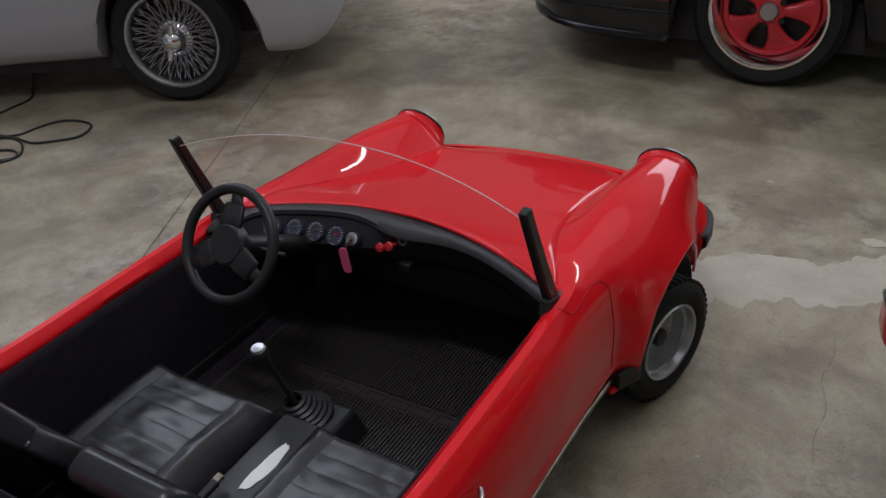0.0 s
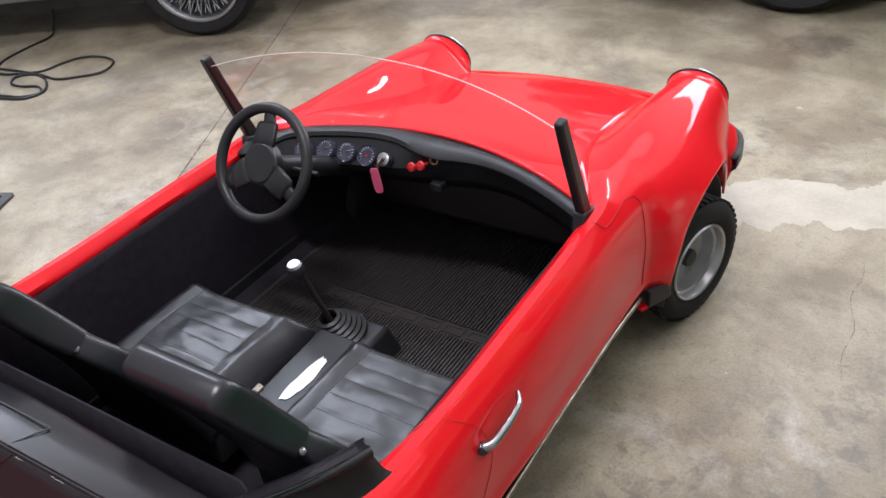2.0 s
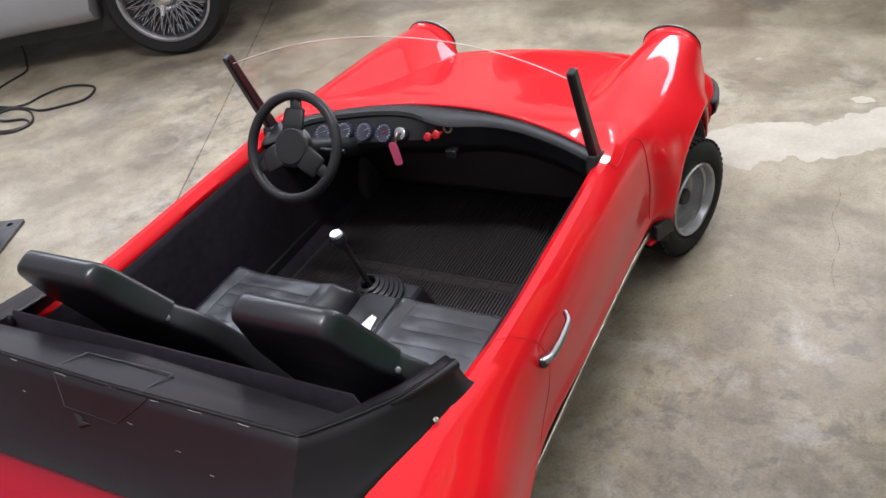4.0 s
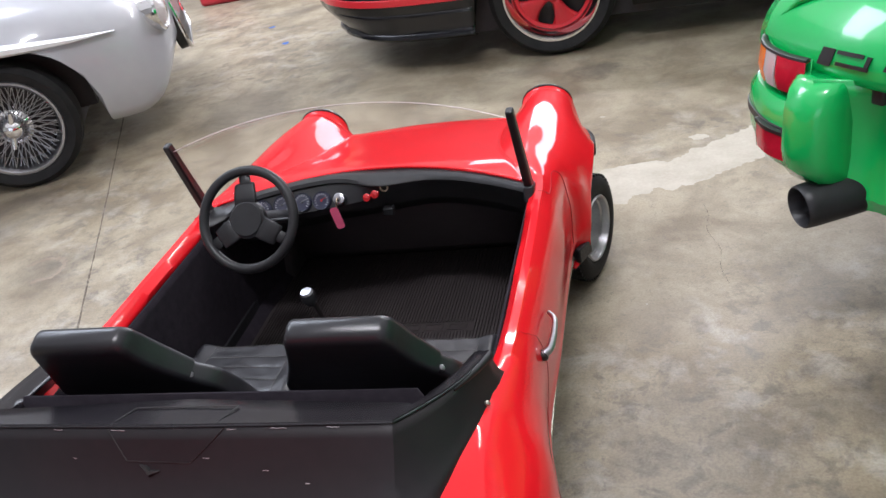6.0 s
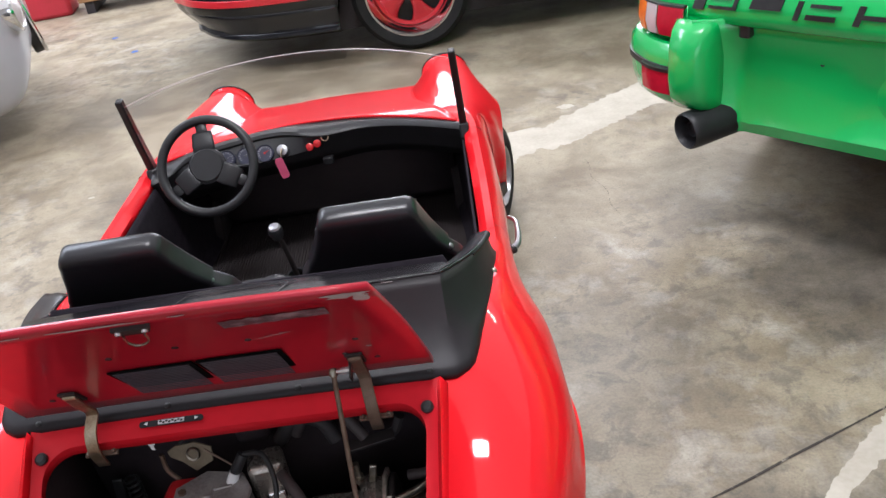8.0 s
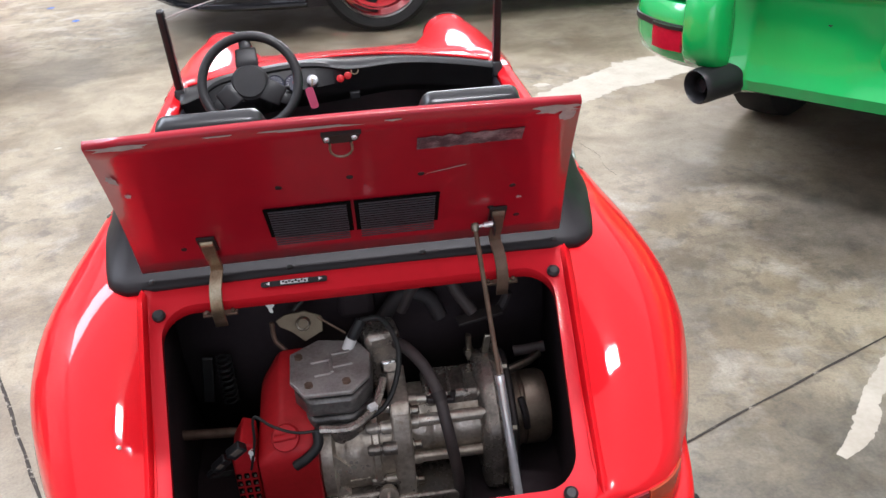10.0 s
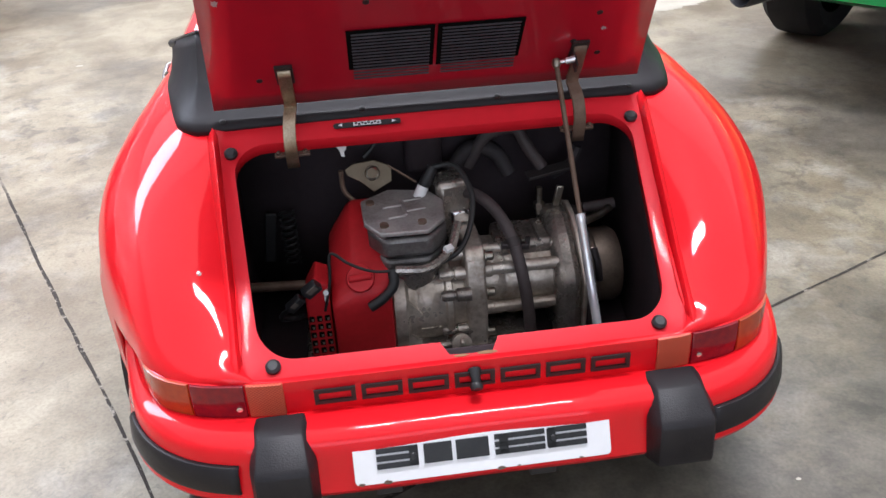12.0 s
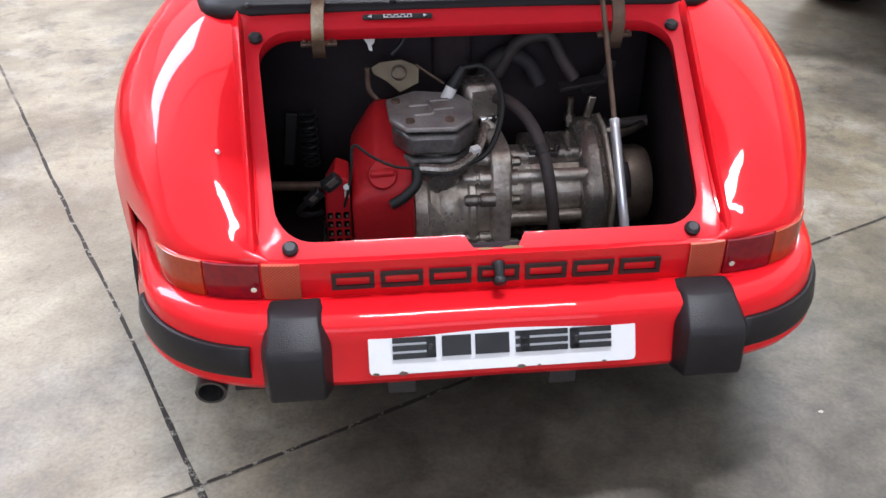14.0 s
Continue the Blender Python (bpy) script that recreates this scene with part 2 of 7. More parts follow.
LENS_CLEAR = material("clear_lens", (0.50, 0.45, 0.45), 0.15, coat=0.5, grain=(0.5, 0.46, 0.46), scale=60)


def hatched(name, lo, hi, size):
    """Moulded reflector plastic: two crossing sets of fine diagonal ribs."""
    m = material(name, lo, 0.35)
    nt = m.node_tree
    tc = nt.nodes["Texture Coordinate"]
    waves = []
    for sign in (1, -1):
        mp = nt.nodes.new("ShaderNodeMapping")
        mp.inputs["Rotation"].default_value = (0, sign * 0.9, 0)
        w = nt.nodes.new("ShaderNodeTexWave")
        w.wave_type, w.bands_direction = "BANDS", "X"
        w.inputs["Scale"].default_value = 0.314 / size
        nt.links.new(tc.outputs["Object"], mp.inputs["Vector"])
        nt.links.new(mp.outputs[0], w.inputs["Vector"])
        waves.append(w.outputs["Fac"])
    mx = nt.nodes.new("ShaderNodeMath")
    mx.operation = "MAXIMUM"
    nt.links.new(waves[0], mx.inputs[0])
    nt.links.new(waves[1], mx.inputs[1])
    r = nt.nodes.new("ShaderNodeValToRGB")
    e = r.color_ramp.elements
    e[0].position, e[1].position, e[0].color, e[1].color = 0.62, 0.95, (*lo, 1), (*hi, 1)
    nt.links.new(mx.outputs[0], r.inputs["Fac"])
    nt.links.new(r.outputs["Color"], nt.nodes["Principled BSDF"].inputs["Base Color"])
    return m


REFLECT = hatched("orange_red_reflector", (0.38, 0.040, 0.022), (0.52, 0.095, 0.045), 0.0030)
DIAL = material("dark_blue_dial", (0.028, 0.030, 0.052), 0.25, coat=0.4, grain=(0.050, 0.052, 0.085), scale=60)
PINK = material("pink_key_tag", (0.62, 0.10, 0.20), 0.4, grain=(0.55, 0.09, 0.17), scale=30)
KNOB = material("red_knob", (0.52, 0.02, 0.025), 0.25, coat=0.5)
BRASS = material("brass", (0.50, 0.42, 0.31), 0.40, metal=0.9, grain=(0.22, 0.16, 0.10), scale=40)
GREEN = material("green_gloss_paint", (0.012, 0.44, 0.095), 0.26, coat=0.8, grain=(0.012, 0.41, 0.088), scale=2, bump=1.0, bump_scale=3, bump_depth=0.008)
BLACKP = material("black_gloss_paint", (0.006, 0.006, 0.008), 0.18, coat=0.4, spec=0.35, grain=(0.009, 0.009, 0.011), scale=3)
AMBER = material("bright_amber_lens", (0.80, 0.20, 0.02), 0.22, coat=0.3, grain=(0.70, 0.15, 0.015), scale=60)
DIAL_MARK = material("grey_dial_mark", (0.42, 0.42, 0.46), 0.5)
FIREWALL = material("dark_grey_sheet", (0.085, 0.072, 0.078), 0.42, grain=(0.11, 0.093, 0.10), scale=6, bump=0.1, bump_scale=60)
GREY = material("pale_grey_paint", (0.38, 0.38, 0.40), 0.30, coat=0.6, grain=(0.34, 0.34, 0.365), scale=2, bump=0.02, bump_scale=6)
STRIPE = material("red_stripe_paint", (0.62, 0.020, 0.032), 0.30, coat=0.5, grain=(0.55, 0.018, 0.03), scale=8)
DARK = material("underbody_black", (0.024, 0.020, 0.022), 0.7, grain=(0.040, 0.033, 0.034), scale=12)
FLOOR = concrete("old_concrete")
PATCH = material("pale_floor_paint", (0.50, 0.46, 0.39), 0.55, grain=(0.39, 0.35, 0.285), scale=9, bump=0.2, bump_scale=60, rough_var=0.1)
JOINT = material("dirt_in_joint", (0.045, 0.038, 0.032), 0.9, grain=(0.40, 0.36, 0.30), scale=45, stops=(0.76, 0.88), bump=0.6, bump_scale=120)
FAINT = material("faint_filled_joint", (0.11, 0.090, 0.072), 0.9, grain=(0.30, 0.27, 0.22), scale=30, stops=(0.66, 0.92), bump=0.4, bump_scale=120)
WALL = material("painted_block_wall", (0.52, 0.51, 0.50), 0.8, grain=(0.42, 0.41, 0.40), scale=1.5, bump=0.2, bump_scale=40)
CEIL = material("roof_sheeting", (0.30, 0.30, 0.31), 0.7, grain=(0.24, 0.24, 0.25), scale=1.2)
CARD = material("brown_board", (0.32, 0.17, 0.08), 0.7, grain=(0.22, 0.11, 0.05), scale=8, bump=0.2, bump_scale=50)
BOXRED = material("red_crate_plastic", (0.50, 0.03, 0.05), 0.45, grain=(0.42, 0.03, 0.04), scale=6)
RING = material("brown_ring_stain", (0.235, 0.185, 0.140), 0.6, grain=(0.30, 0.25, 0.195), scale=30)
PLATE = material("worn_dark_steel", (0.075, 0.072, 0.072), 0.45, metal=0.4, grain=(0.045, 0.042, 0.042), scale=25, bump=0.15, bump_scale=150)
BLUE = material("blue_paint_drop", (0.05, 0.16, 0.50), 0.5, grain=(0.04, 0.12, 0.4), scale=30)
CABLE = material("black_cable", (0.012, 0.012, 0.013), 0.5, grain=(0.02, 0.02, 0.02), scale=30)


def clear_sheet(name, tint, gloss):
    """Thin clear acrylic: light passes straight on, a little is mirrored."""
    m = bpy.data.materials.new(name)
    m.use_nodes = True
    nt = m.node_tree
    nt.nodes.remove(nt.nodes["Principled BSDF"])
    t, g, x = (nt.nodes.new("ShaderNode" + k) for k in ("BsdfTransparent", "BsdfGlossy", "MixShader"))
    t.inputs["Color"].default_value = (*tint, 1)
    g.inputs["Roughness"].default_value = gloss
    x.inputs[0].default_value = 0.035
    nt.links.new(t.outputs[0], x.inputs[1])
    nt.links.new(g.outputs[0], x.inputs[2])
    nt.links.new(x.outputs[0], nt.nodes["Material Output"].inputs["Surface"])
    return m


GLASS = clear_sheet("clear_acrylic", (0.985, 0.975, 0.975), 0.04)
GLASS_EDGE = material("acrylic_edge", (0.72, 0.62, 0.62), 0.30, grain=(0.60, 0.50, 0.50), scale=20)

# ---------------------------------------------------------------- mesh helpers
def V(*a):
    return Vector(a)


def part(name, bm, mat, parent=None, label="", smooth=True, bevel=0.0, solid=0.0, offset=-1.0, flat_angle=40):
    """Links a bmesh as one mesh object under a thing or a part."""
    me = bpy.data.meshes.new(name)
    bmesh.ops.recalc_face_normals(bm, faces=bm.faces)
    bm.to_mesh(me)
    bm.free()
    for m in (mat if isinstance(mat, (list, tuple)) else (mat,)):
        me.materials.append(m)
    if smooth:
        me.shade_smooth()
        me.set_sharp_from_angle(angle=radians(flat_angle))
    ob = new(name, me)
    if parent is not None:
        ob.parent = parent
    if label:
        tagged(ob, label)
    if solid:
        s = ob.modifiers.new("thickness", "SOLIDIFY")
        s.thickness, s.offset = solid, offset
    if bevel:
        b = ob.modifiers.new("edge", "BEVEL")
        b.width, b.segments, b.limit_method, b.angle_limit = bevel, 2, "ANGLE", radians(35)
    return ob


def thing(name, label, category, at=(0, 0, 0), rz=0.0, group="", kind=""):
    ob = new(name)
    ob.empty_display_size = 0.1
    ob.matrix_world = pose(*at, 0, 0, rz)
    return tagged(ob, label, category, group, kind)


def box(bm, c, s, rx=0, ry=0, rz=0, taper=1.0):
    """A block about c; taper scales its top."""
    r = Matrix.Translation(c) @ pose(0, 0, 0, rx, ry, rz)
    vs = []
    for z in (-0.5, 0.5):
        k = taper if z > 0 else 1.0
        for x, y in ((-0.5, -0.5), (0.5, -0.5), (0.5, 0.5), (-0.5, 0.5)):
            vs.append(bm.verts.new(r @ V(x * s[0] * k, y * s[1] * k, z * s[2])))
    for f in ((3, 2, 1, 0), (4, 5, 6, 7), (0, 1, 5, 4), (1, 2, 6, 5), (2, 3, 7, 6), (3, 0, 4, 7)):
        bm.faces.new([vs[i] for i in f])
    return bm


def frame_of(d):
    d = Vector(d).normalized()
    a = d.orthogonal().normalized()
    return a, d.cross(a).normalized()


def tube(bm, pts, r, seg=10, caps=True, closed=False):
    """A round rod along points; r is one radius or one for each point."""
    pts = [Vector(p) for p in pts]
    n = len(pts)
    rs = r if isinstance(r, (list, tuple)) else [r] * n
    rings, ref = [], None
    for i, p in enumerate(pts):
        a, b = pts[(i - 1) % n if closed else max(i - 1, 0)], pts[(i + 1) % n if closed else min(i + 1, n - 1)]
        d = (b - a).normalized() if (b - a).length > 1e-9 else V(0, 0, 1)
        u = d.orthogonal().normalized() if ref is None else (ref - d * ref.dot(d)).normalized()
        ref = u
        w = d.cross(u)
        rings.append([bm.verts.new(p + (u * math.cos(t) + w * math.sin(t)) * rs[i]) for t in
                      [2 * math.pi * k / seg for k in range(seg)]])
    m = n if closed else n - 1
    for i in range(m):
        A, B = rings[i], rings[(i + 1) % n]
        for k in range(seg):
            bm.faces.new((A[k], A[(k + 1) % seg], B[(k + 1) % seg], B[k]))
    if caps and not closed:
        bm.faces.new(rings[0][::-1])
        bm.faces.new(rings[-1])
    return bm


def lathe(bm, prof, origin, axis, seg=32, close=False):
    """Turns a profile of (radius, along) round an axis."""
    a, b = frame_of(axis)
    d, o = Vector(axis).normalized(), Vector(origin)
    rings = []
    for r, h in prof:
        rings.append([bm.verts.new(o + d * h + (a * math.cos(t) + b * math.sin(t)) * max(r, 1e-5)) for t in
                      [2 * math.pi * k / seg for k in range(seg)]])
    n = len(rings)
    for i in range(n if close else n - 1):
        A, B = rings[i], rings[(i + 1) % n]
        for k in range(seg):
            bm.faces.new((A[k], A[(k + 1) % seg], B[(k + 1) % seg], B[k]))
    return bm


def grid(bm, P):
    """A sheet through rows of points."""
    rows = [[bm.verts.new(p) for p in row] for row in P]
    for A, B in zip(rows, rows[1:]):
        for k in range(len(A) - 1):
            bm.faces.new((A[k], A[k + 1], B[k + 1], B[k]))
    return bm


def slab(bm, outline, axis_u, axis_v, normal, origin, depth):
    """A flat plate of a given outline (u, v), extruded along the normal."""
    o, u, v, n = Vector(origin), Vector(axis_u), Vector(axis_v), Vector(normal)
    lo = [bm.verts.new(o + u * a + v * b) for a, b in outline]
    hi = [bm.verts.new(o + u * a + v * b + n * depth) for a, b in outline]
    bm.faces.new(lo[::-1])
    bm.faces.new(hi)
    k = len(lo)
    for i in range(k):
        bm.faces.new((lo[i], lo[(i + 1) % k], hi[(i + 1) % k], hi[i]))
    return bm


def spline(keys, ts):
    """Catmull-Rom through keys (t, values...) at the times ts."""
    K = np.array(keys, float)
    t, P = K[:, 0], K[:, 1:]
    out = []
    for s in np.atleast_1d(ts):
        i = int(np.clip(np.searchsorted(t, s) - 1, 0, len(t) - 2))
        h = t[i + 1] - t[i]
        f = (s - t[i]) / h

        def slope(j):
            if 0 < j < len(t) - 1:
                a, b = (P[j] - P[j - 1]) / (t[j] - t[j - 1]), (P[j + 1] - P[j]) / (t[j + 1] - t[j])
                wa, wb = t[j + 1] - t[j], t[j] - t[j - 1]
                return (a * wa + b * wb) / (wa + wb)
            return (P[1] - P[0]) / (t[1] - t[0]) if j == 0 else (P[-1] - P[-2]) / (t[-1] - t[-2])
        m0, m1 = slope(i) * h, slope(i + 1) * h
        out.append((2 * f**3 - 3 * f**2 + 1) * P[i] + (f**3 - 2 * f**2 + f) * m0 + (-2 * f**3 + 3 * f**2) * P[i + 1] + (f**3 - f**2) * m1)
    return np.array(out)


def smooth_line(pts, n):
    """n points on a smooth line through pts."""
    P = np.array(pts, float)
    d = np.r_[0, np.cumsum(np.linalg.norm(np.diff(P, axis=0), axis=1))]
    return spline(np.c_[d, P], np.linspace(0, d[-1], n))


def round_rect(x0, y0, x1, y1, r, n=6):
    out = []
    for cx, cy, a in ((x1 - r, y1 - r, 0), (x0 + r, y1 - r, 90), (x0 + r, y0 + r, 180), (x1 - r, y0 + r, 270)):
        out += [(cx + r * math.cos(radians(a + 90 * k / n)), cy + r * math.sin(radians(a + 90 * k / n))) for k in range(n + 1)]
    return out


def bolt(bm, at, axis, r, h, seg=6):
    d = Vector(axis).normalized()
    return tube(bm, [Vector(at), Vector(at) + d * h], r, seg)


# ---------------------------------------------------------------- the hall
def hall():
    bm = bmesh.new()
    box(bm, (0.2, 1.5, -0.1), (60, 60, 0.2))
    tagged(part("floor", bm, FLOOR, smooth=False), "worn tan-grey concrete slab floor with oil stains and painted shade", "floor", kind="structure")
    t = 0.25

    def wall(name, c, s, label):
        tagged(part(name, box(bmesh.new(), c, s), WALL, smooth=False), label, "wall", kind="structure")
    w, d = HALL_X1 - HALL_X0, HALL_Y1 - HALL_Y0
    mx, my = (HALL_X0 + HALL_X1) / 2, (HALL_Y0 + HALL_Y1) / 2
    # north wall with its wide window opening
    x0, x1, z0, z1 = -1.3, 3.3, 1.4, 3.0
    bm = bmesh.new()
    box(bm, ((HALL_X0 - t + x0) / 2, HALL_Y1 + t / 2, HALL_Z / 2), (x0 - HALL_X0 + t, t, HALL_Z))
    box(bm, ((HALL_X1 + t + x1) / 2, HALL_Y1 + t / 2, HALL_Z / 2), (HALL_X1 + t - x1, t, HALL_Z))
    box(bm, ((x0 + x1) / 2, HALL_Y1 + t / 2, (HALL_Z + z1) / 2), (x1 - x0 - 0.004, t, HALL_Z - z1))
    box(bm, ((x0 + x1) / 2, HALL_Y1 + t / 2, z0 / 2), (x1 - x0 - 0.004, t, z0))
    tagged(part("wall_north", bm, WALL, smooth=False), "plain painted block wall with a wide window opening", "wall", kind="structure")
    # south wall, its opening added for the fill lamp
    x0, x1, z1 = -2.9, 1.7, 3.1
    bm = bmesh.new()
    box(bm, ((HALL_X0 - t + x0) / 2, HALL_Y0 - t / 2, HALL_Z / 2), (x0 - HALL_X0 + t, t, HALL_Z))
    box(bm, ((HALL_X1 + t + x1) / 2, HALL_Y0 - t / 2, HALL_Z / 2), (HALL_X1 + t - x1, t, HALL_Z))
    box(bm, ((x0 + x1) / 2, HALL_Y0 - t / 2, (HALL_Z + z1) / 2), (x1 - x0 - 0.004, t, HALL_Z - z1))
    tagged(part("wall_south", bm, WALL, smooth=False), "plain painted block wall with an added opening", "wall", kind="structure")
    wall("wall_east", (HALL_X1 + t / 2, my, HALL_Z / 2), (t, d, HALL_Z), "plain painted block wall")
    wall("wall_west", (HALL_X0 - t / 2, my, HALL_Z / 2), (t, d, HALL_Z), "plain painted block wall")
    # opaque ceiling, out of view; lets no light through
    bm = bmesh.new()
    box(bm, (mx, my, HALL_Z + 0.1), (w + 2 * t, d + 2 * t, 0.2))
    tagged(part("ceiling", bm, CEIL, smooth=False), "plain grey roof sheeting over the hall", "ceiling", kind="structure")


hall()

# ---------------------------------------------------------------- the red child's car
AXLE_R, AXLE_F, WHEEL_Z = 0.42, 1.800, 0.152
car = thing("child_car", "small red open-top child's sports car with its engine lid raised", "car")

# sections of the right flank: y, then x z of inner edge, crest, shoulder, widest line, low edge
FLANK = [
    (0.010, 0.262, 0.336, 0.270, 0.338, 0.280, 0.338, 0.290, 0.338, 0.296, 0.336),
    (0.028, 0.279, 0.342, 0.300, 0.348, 0.324, 0.348, 0.343, 0.344, 0.352, 0.337),
    (0.060, 0.280, 0.358, 0.315, 0.368, 0.352, 0.366, 0.384, 0.354, 0.394, 0.337),
    (0.110, 0.284, 0.384, 0.330, 0.400, 0.378, 0.396, 0.413, 0.374, 0.424, 0.337),
    (0.200, 0.293, 0.432, 0.345, 0.448, 0.406, 0.438, 0.452, 0.398, 0.468, 0.330),
    (0.300, 0.304, 0.486, 0.356, 0.494, 0.427, 0.474, 0.483, 0.420, 0.503, 0.340),
    (0.390, 0.318, 0.526, 0.370, 0.523, 0.441, 0.492, 0.496, 0.430, 0.515, 0.345),
    (0.500, 0.372, 0.535, 0.398, 0.530, 0.448, 0.496, 0.498, 0.430, 0.515, 0.330),
    (0.620, 0.402, 0.522, 0.420, 0.518, 0.449, 0.490, 0.490, 0.430, 0.509, 0.300),
    (0.720, 0.398, 0.496, 0.420, 0.508, 0.446, 0.484, 0.474, 0.420, 0.486, 0.270),
    (0.820, 0.402, 0.486, 0.424, 0.503, 0.448, 0.480, 0.466, 0.410, 0.466, 0.270),
    (1.100, 0.403, 0.485, 0.426, 0.502, 0.450, 0.480, 0.468, 0.410, 0.464, 0.270),
    (1.300, 0.400, 0.486, 0.424, 0.504, 0.450, 0.480, 0.468, 0.410, 0.464, 0.270),
    (1.420, 0.394, 0.494, 0.420, 0.507, 0.448, 0.478, 0.466, 0.400, 0.464, 0.270),
    (1.520, 0.345, 0.506, 0.400, 0.507, 0.446, 0.478, 0.468, 0.395, 0.467, 0.270),
    (1.548, 0.334, 0.502, 0.395, 0.506, 0.445, 0.478, 0.471, 0.398, 0.472, 0.275),
    (1.578, 0.321, 0.496, 0.390, 0.505, 0.444, 0.477, 0.482, 0.410, 0.496, 0.300),
    (1.660, 0.296, 0.477, 0.376, 0.502, 0.438, 0.478, 0.484, 0.425, 0.508, 0.360),
    (1.780, 0.272, 0.449, 0.366, 0.496, 0.434, 0.474, 0.484, 0.428, 0.514, 0.388),
    (1.880, 0.262, 0.430, 0.363, 0.489, 0.436, 0.467, 0.480, 0.420, 0.509, 0.378),
    (2.000, 0.258, 0.404, 0.362, 0.476, 0.436, 0.453, 0.468, 0.398, 0.490, 0.330),
    (2.090, 0.258, 0.384, 0.362, 0.464, 0.433, 0.441, 0.458, 0.375, 0.470, 0.290),
]


def arch(y, low, centre, radius):
    """The low edge of the flank, lifted over a wheel."""
    d = abs(y - centre)
    return max(low, WHEEL_Z + math.sqrt(max(radius**2 - d**2, 0))) if d < radius else low


def flank_rows(sign):
    rows = []
    for y in np.unique(np.r_[np.linspace(0.010, 0.2, 14), np.linspace(0.2, 2.09, 110)]):
        c = spline(FLANK, [y])[0].reshape(5, 2)
        sill = 0.222 if 0.62 < y < 1.57 else 0.20
        line = smooth_line(c, 15)
        low = sill if y > 0.20 else 0.337
        low = arch(y, low, AXLE_R, 0.188)
        low = arch(y, low, AXLE_F, 0.222)
        low = min(low, line[-1][1] - 0.002)
        x0, z0 = line[-1]
        if y > 0.2:
            tuck = 0.016 if 0.70 < y < 1.58 else 0.0
            extra = [(x0 - tuck * f * f + 0.004 * math.sin(math.pi * f), z0 + (low - z0) * f) for f in np.linspace(0.15, 1, 7)]
        else:
            extra = [(x0, z0 - 0.0005 * k) for k in range(1, 8)]
        inner = [(line[0][0] - 0.002, line[0][1] - 0.016)]
        rows.append([V(sign * x, y, z) for x, z in inner + [tuple(p) for p in line] + extra])
    return rows


for sign, side in ((1, "right"), (-1, "left")):
    part("side_panel", grid(bmesh.new(), flank_rows(sign)), RED, car, "glossy red wing and door panel", solid=0.006)


def on_flank(sign, y, k, out=0.0006):
    """A point on the flank: k runs from the inner edge (0) to the low edge (1)."""
    c = spline(FLANK, [y])[0].reshape(5, 2)
    line = np.vstack([smooth_line(c, 15), [(c[-1][0] - 0.004, 0.25), (c[-1][0] - 0.010, 0.226)]])
    p = smooth_line(line, 60)[min(59, int(59 * k))]
    return V(sign * (p[0] + out), y, p[1] + 0.5 * out)


for sign in (1, -1):
    seam = [on_flank(sign, 1.518, k) for k in np.linspace(0.97, 0.36, 20)] + [on_flank(sign, y, k) for y, k in ((1.505, 0.29), (1.480, 0.24), (1.445, 0.21), (1.400, 0.195), (1.372, 0.18), (1.362, 0.13), (1.360, 0.06))]
    part("door_seam", tube(bmesh.new(), [V(*p) for p in smooth_line(seam, 60)], 0.0009, 5), SEAM, car)
    part("door_seam", tube(bmesh.new(), [on_flank(sign, 0.80 + 0.11 * math.sin(math.pi * min(1.0, k)), k) for k in np.linspace(0.03, 0.97, 40)], 0.0004, 5), SEAM, car)


# front lid between the wings
def hood_z(x, y, xe, ze):
    f = min(abs(x) / xe, 1)
    c = float(spline([(1.40, 0.528), (1.50, 0.522), (1.65, 0.488), (1.80, 0.452), (1.95, 0.416), (2.10, 0.380), (2.20, 0.350), (2.27, 0.315)], [y])[0][0])
    return c * (1 - f**3) + ze * f**3


def cowl_y(x):
    return 1.507 - 0.74 * x * x


def hood():
    rows = []
    for v in np.linspace(0, 1, 34):
        row = []
        for f in np.linspace(-1, 1, 33):
            y = 2.27 * v + (1 - v) * cowl_y(0.40 * f)
            c = spline(FLANK, [min(y, 2.09)])[0].reshape(5, 2)
            xe, ze = c[0]
            if y > 2.09:
                xe, ze = xe - 0.1 * (y - 2.09), ze - 0.5 * (y - 2.09)
            x = f * (xe + 0.004)
            row.append(V(x, y, hood_z(x, y, xe, ze) + 0.001))
        rows.append(row)
    last = rows[-1]
    rows.append([p + V(0, 0.02, -0.03) for p in last])
    rows.append([p + V(0, 0.015, -0.10) for p in last])
    return grid(bmesh.new(), rows)


part("front_lid", hood(), RED, car, "glossy red sloping front lid", solid=0.005)


part("cowl_edge", tube(bmesh.new(), [V(x, cowl_y(x) - 0.001, 0.5265 - 0.085 * x * x) for x in np.linspace(-0.385, 0.385, 60)], 0.0042, 10), RED, car)
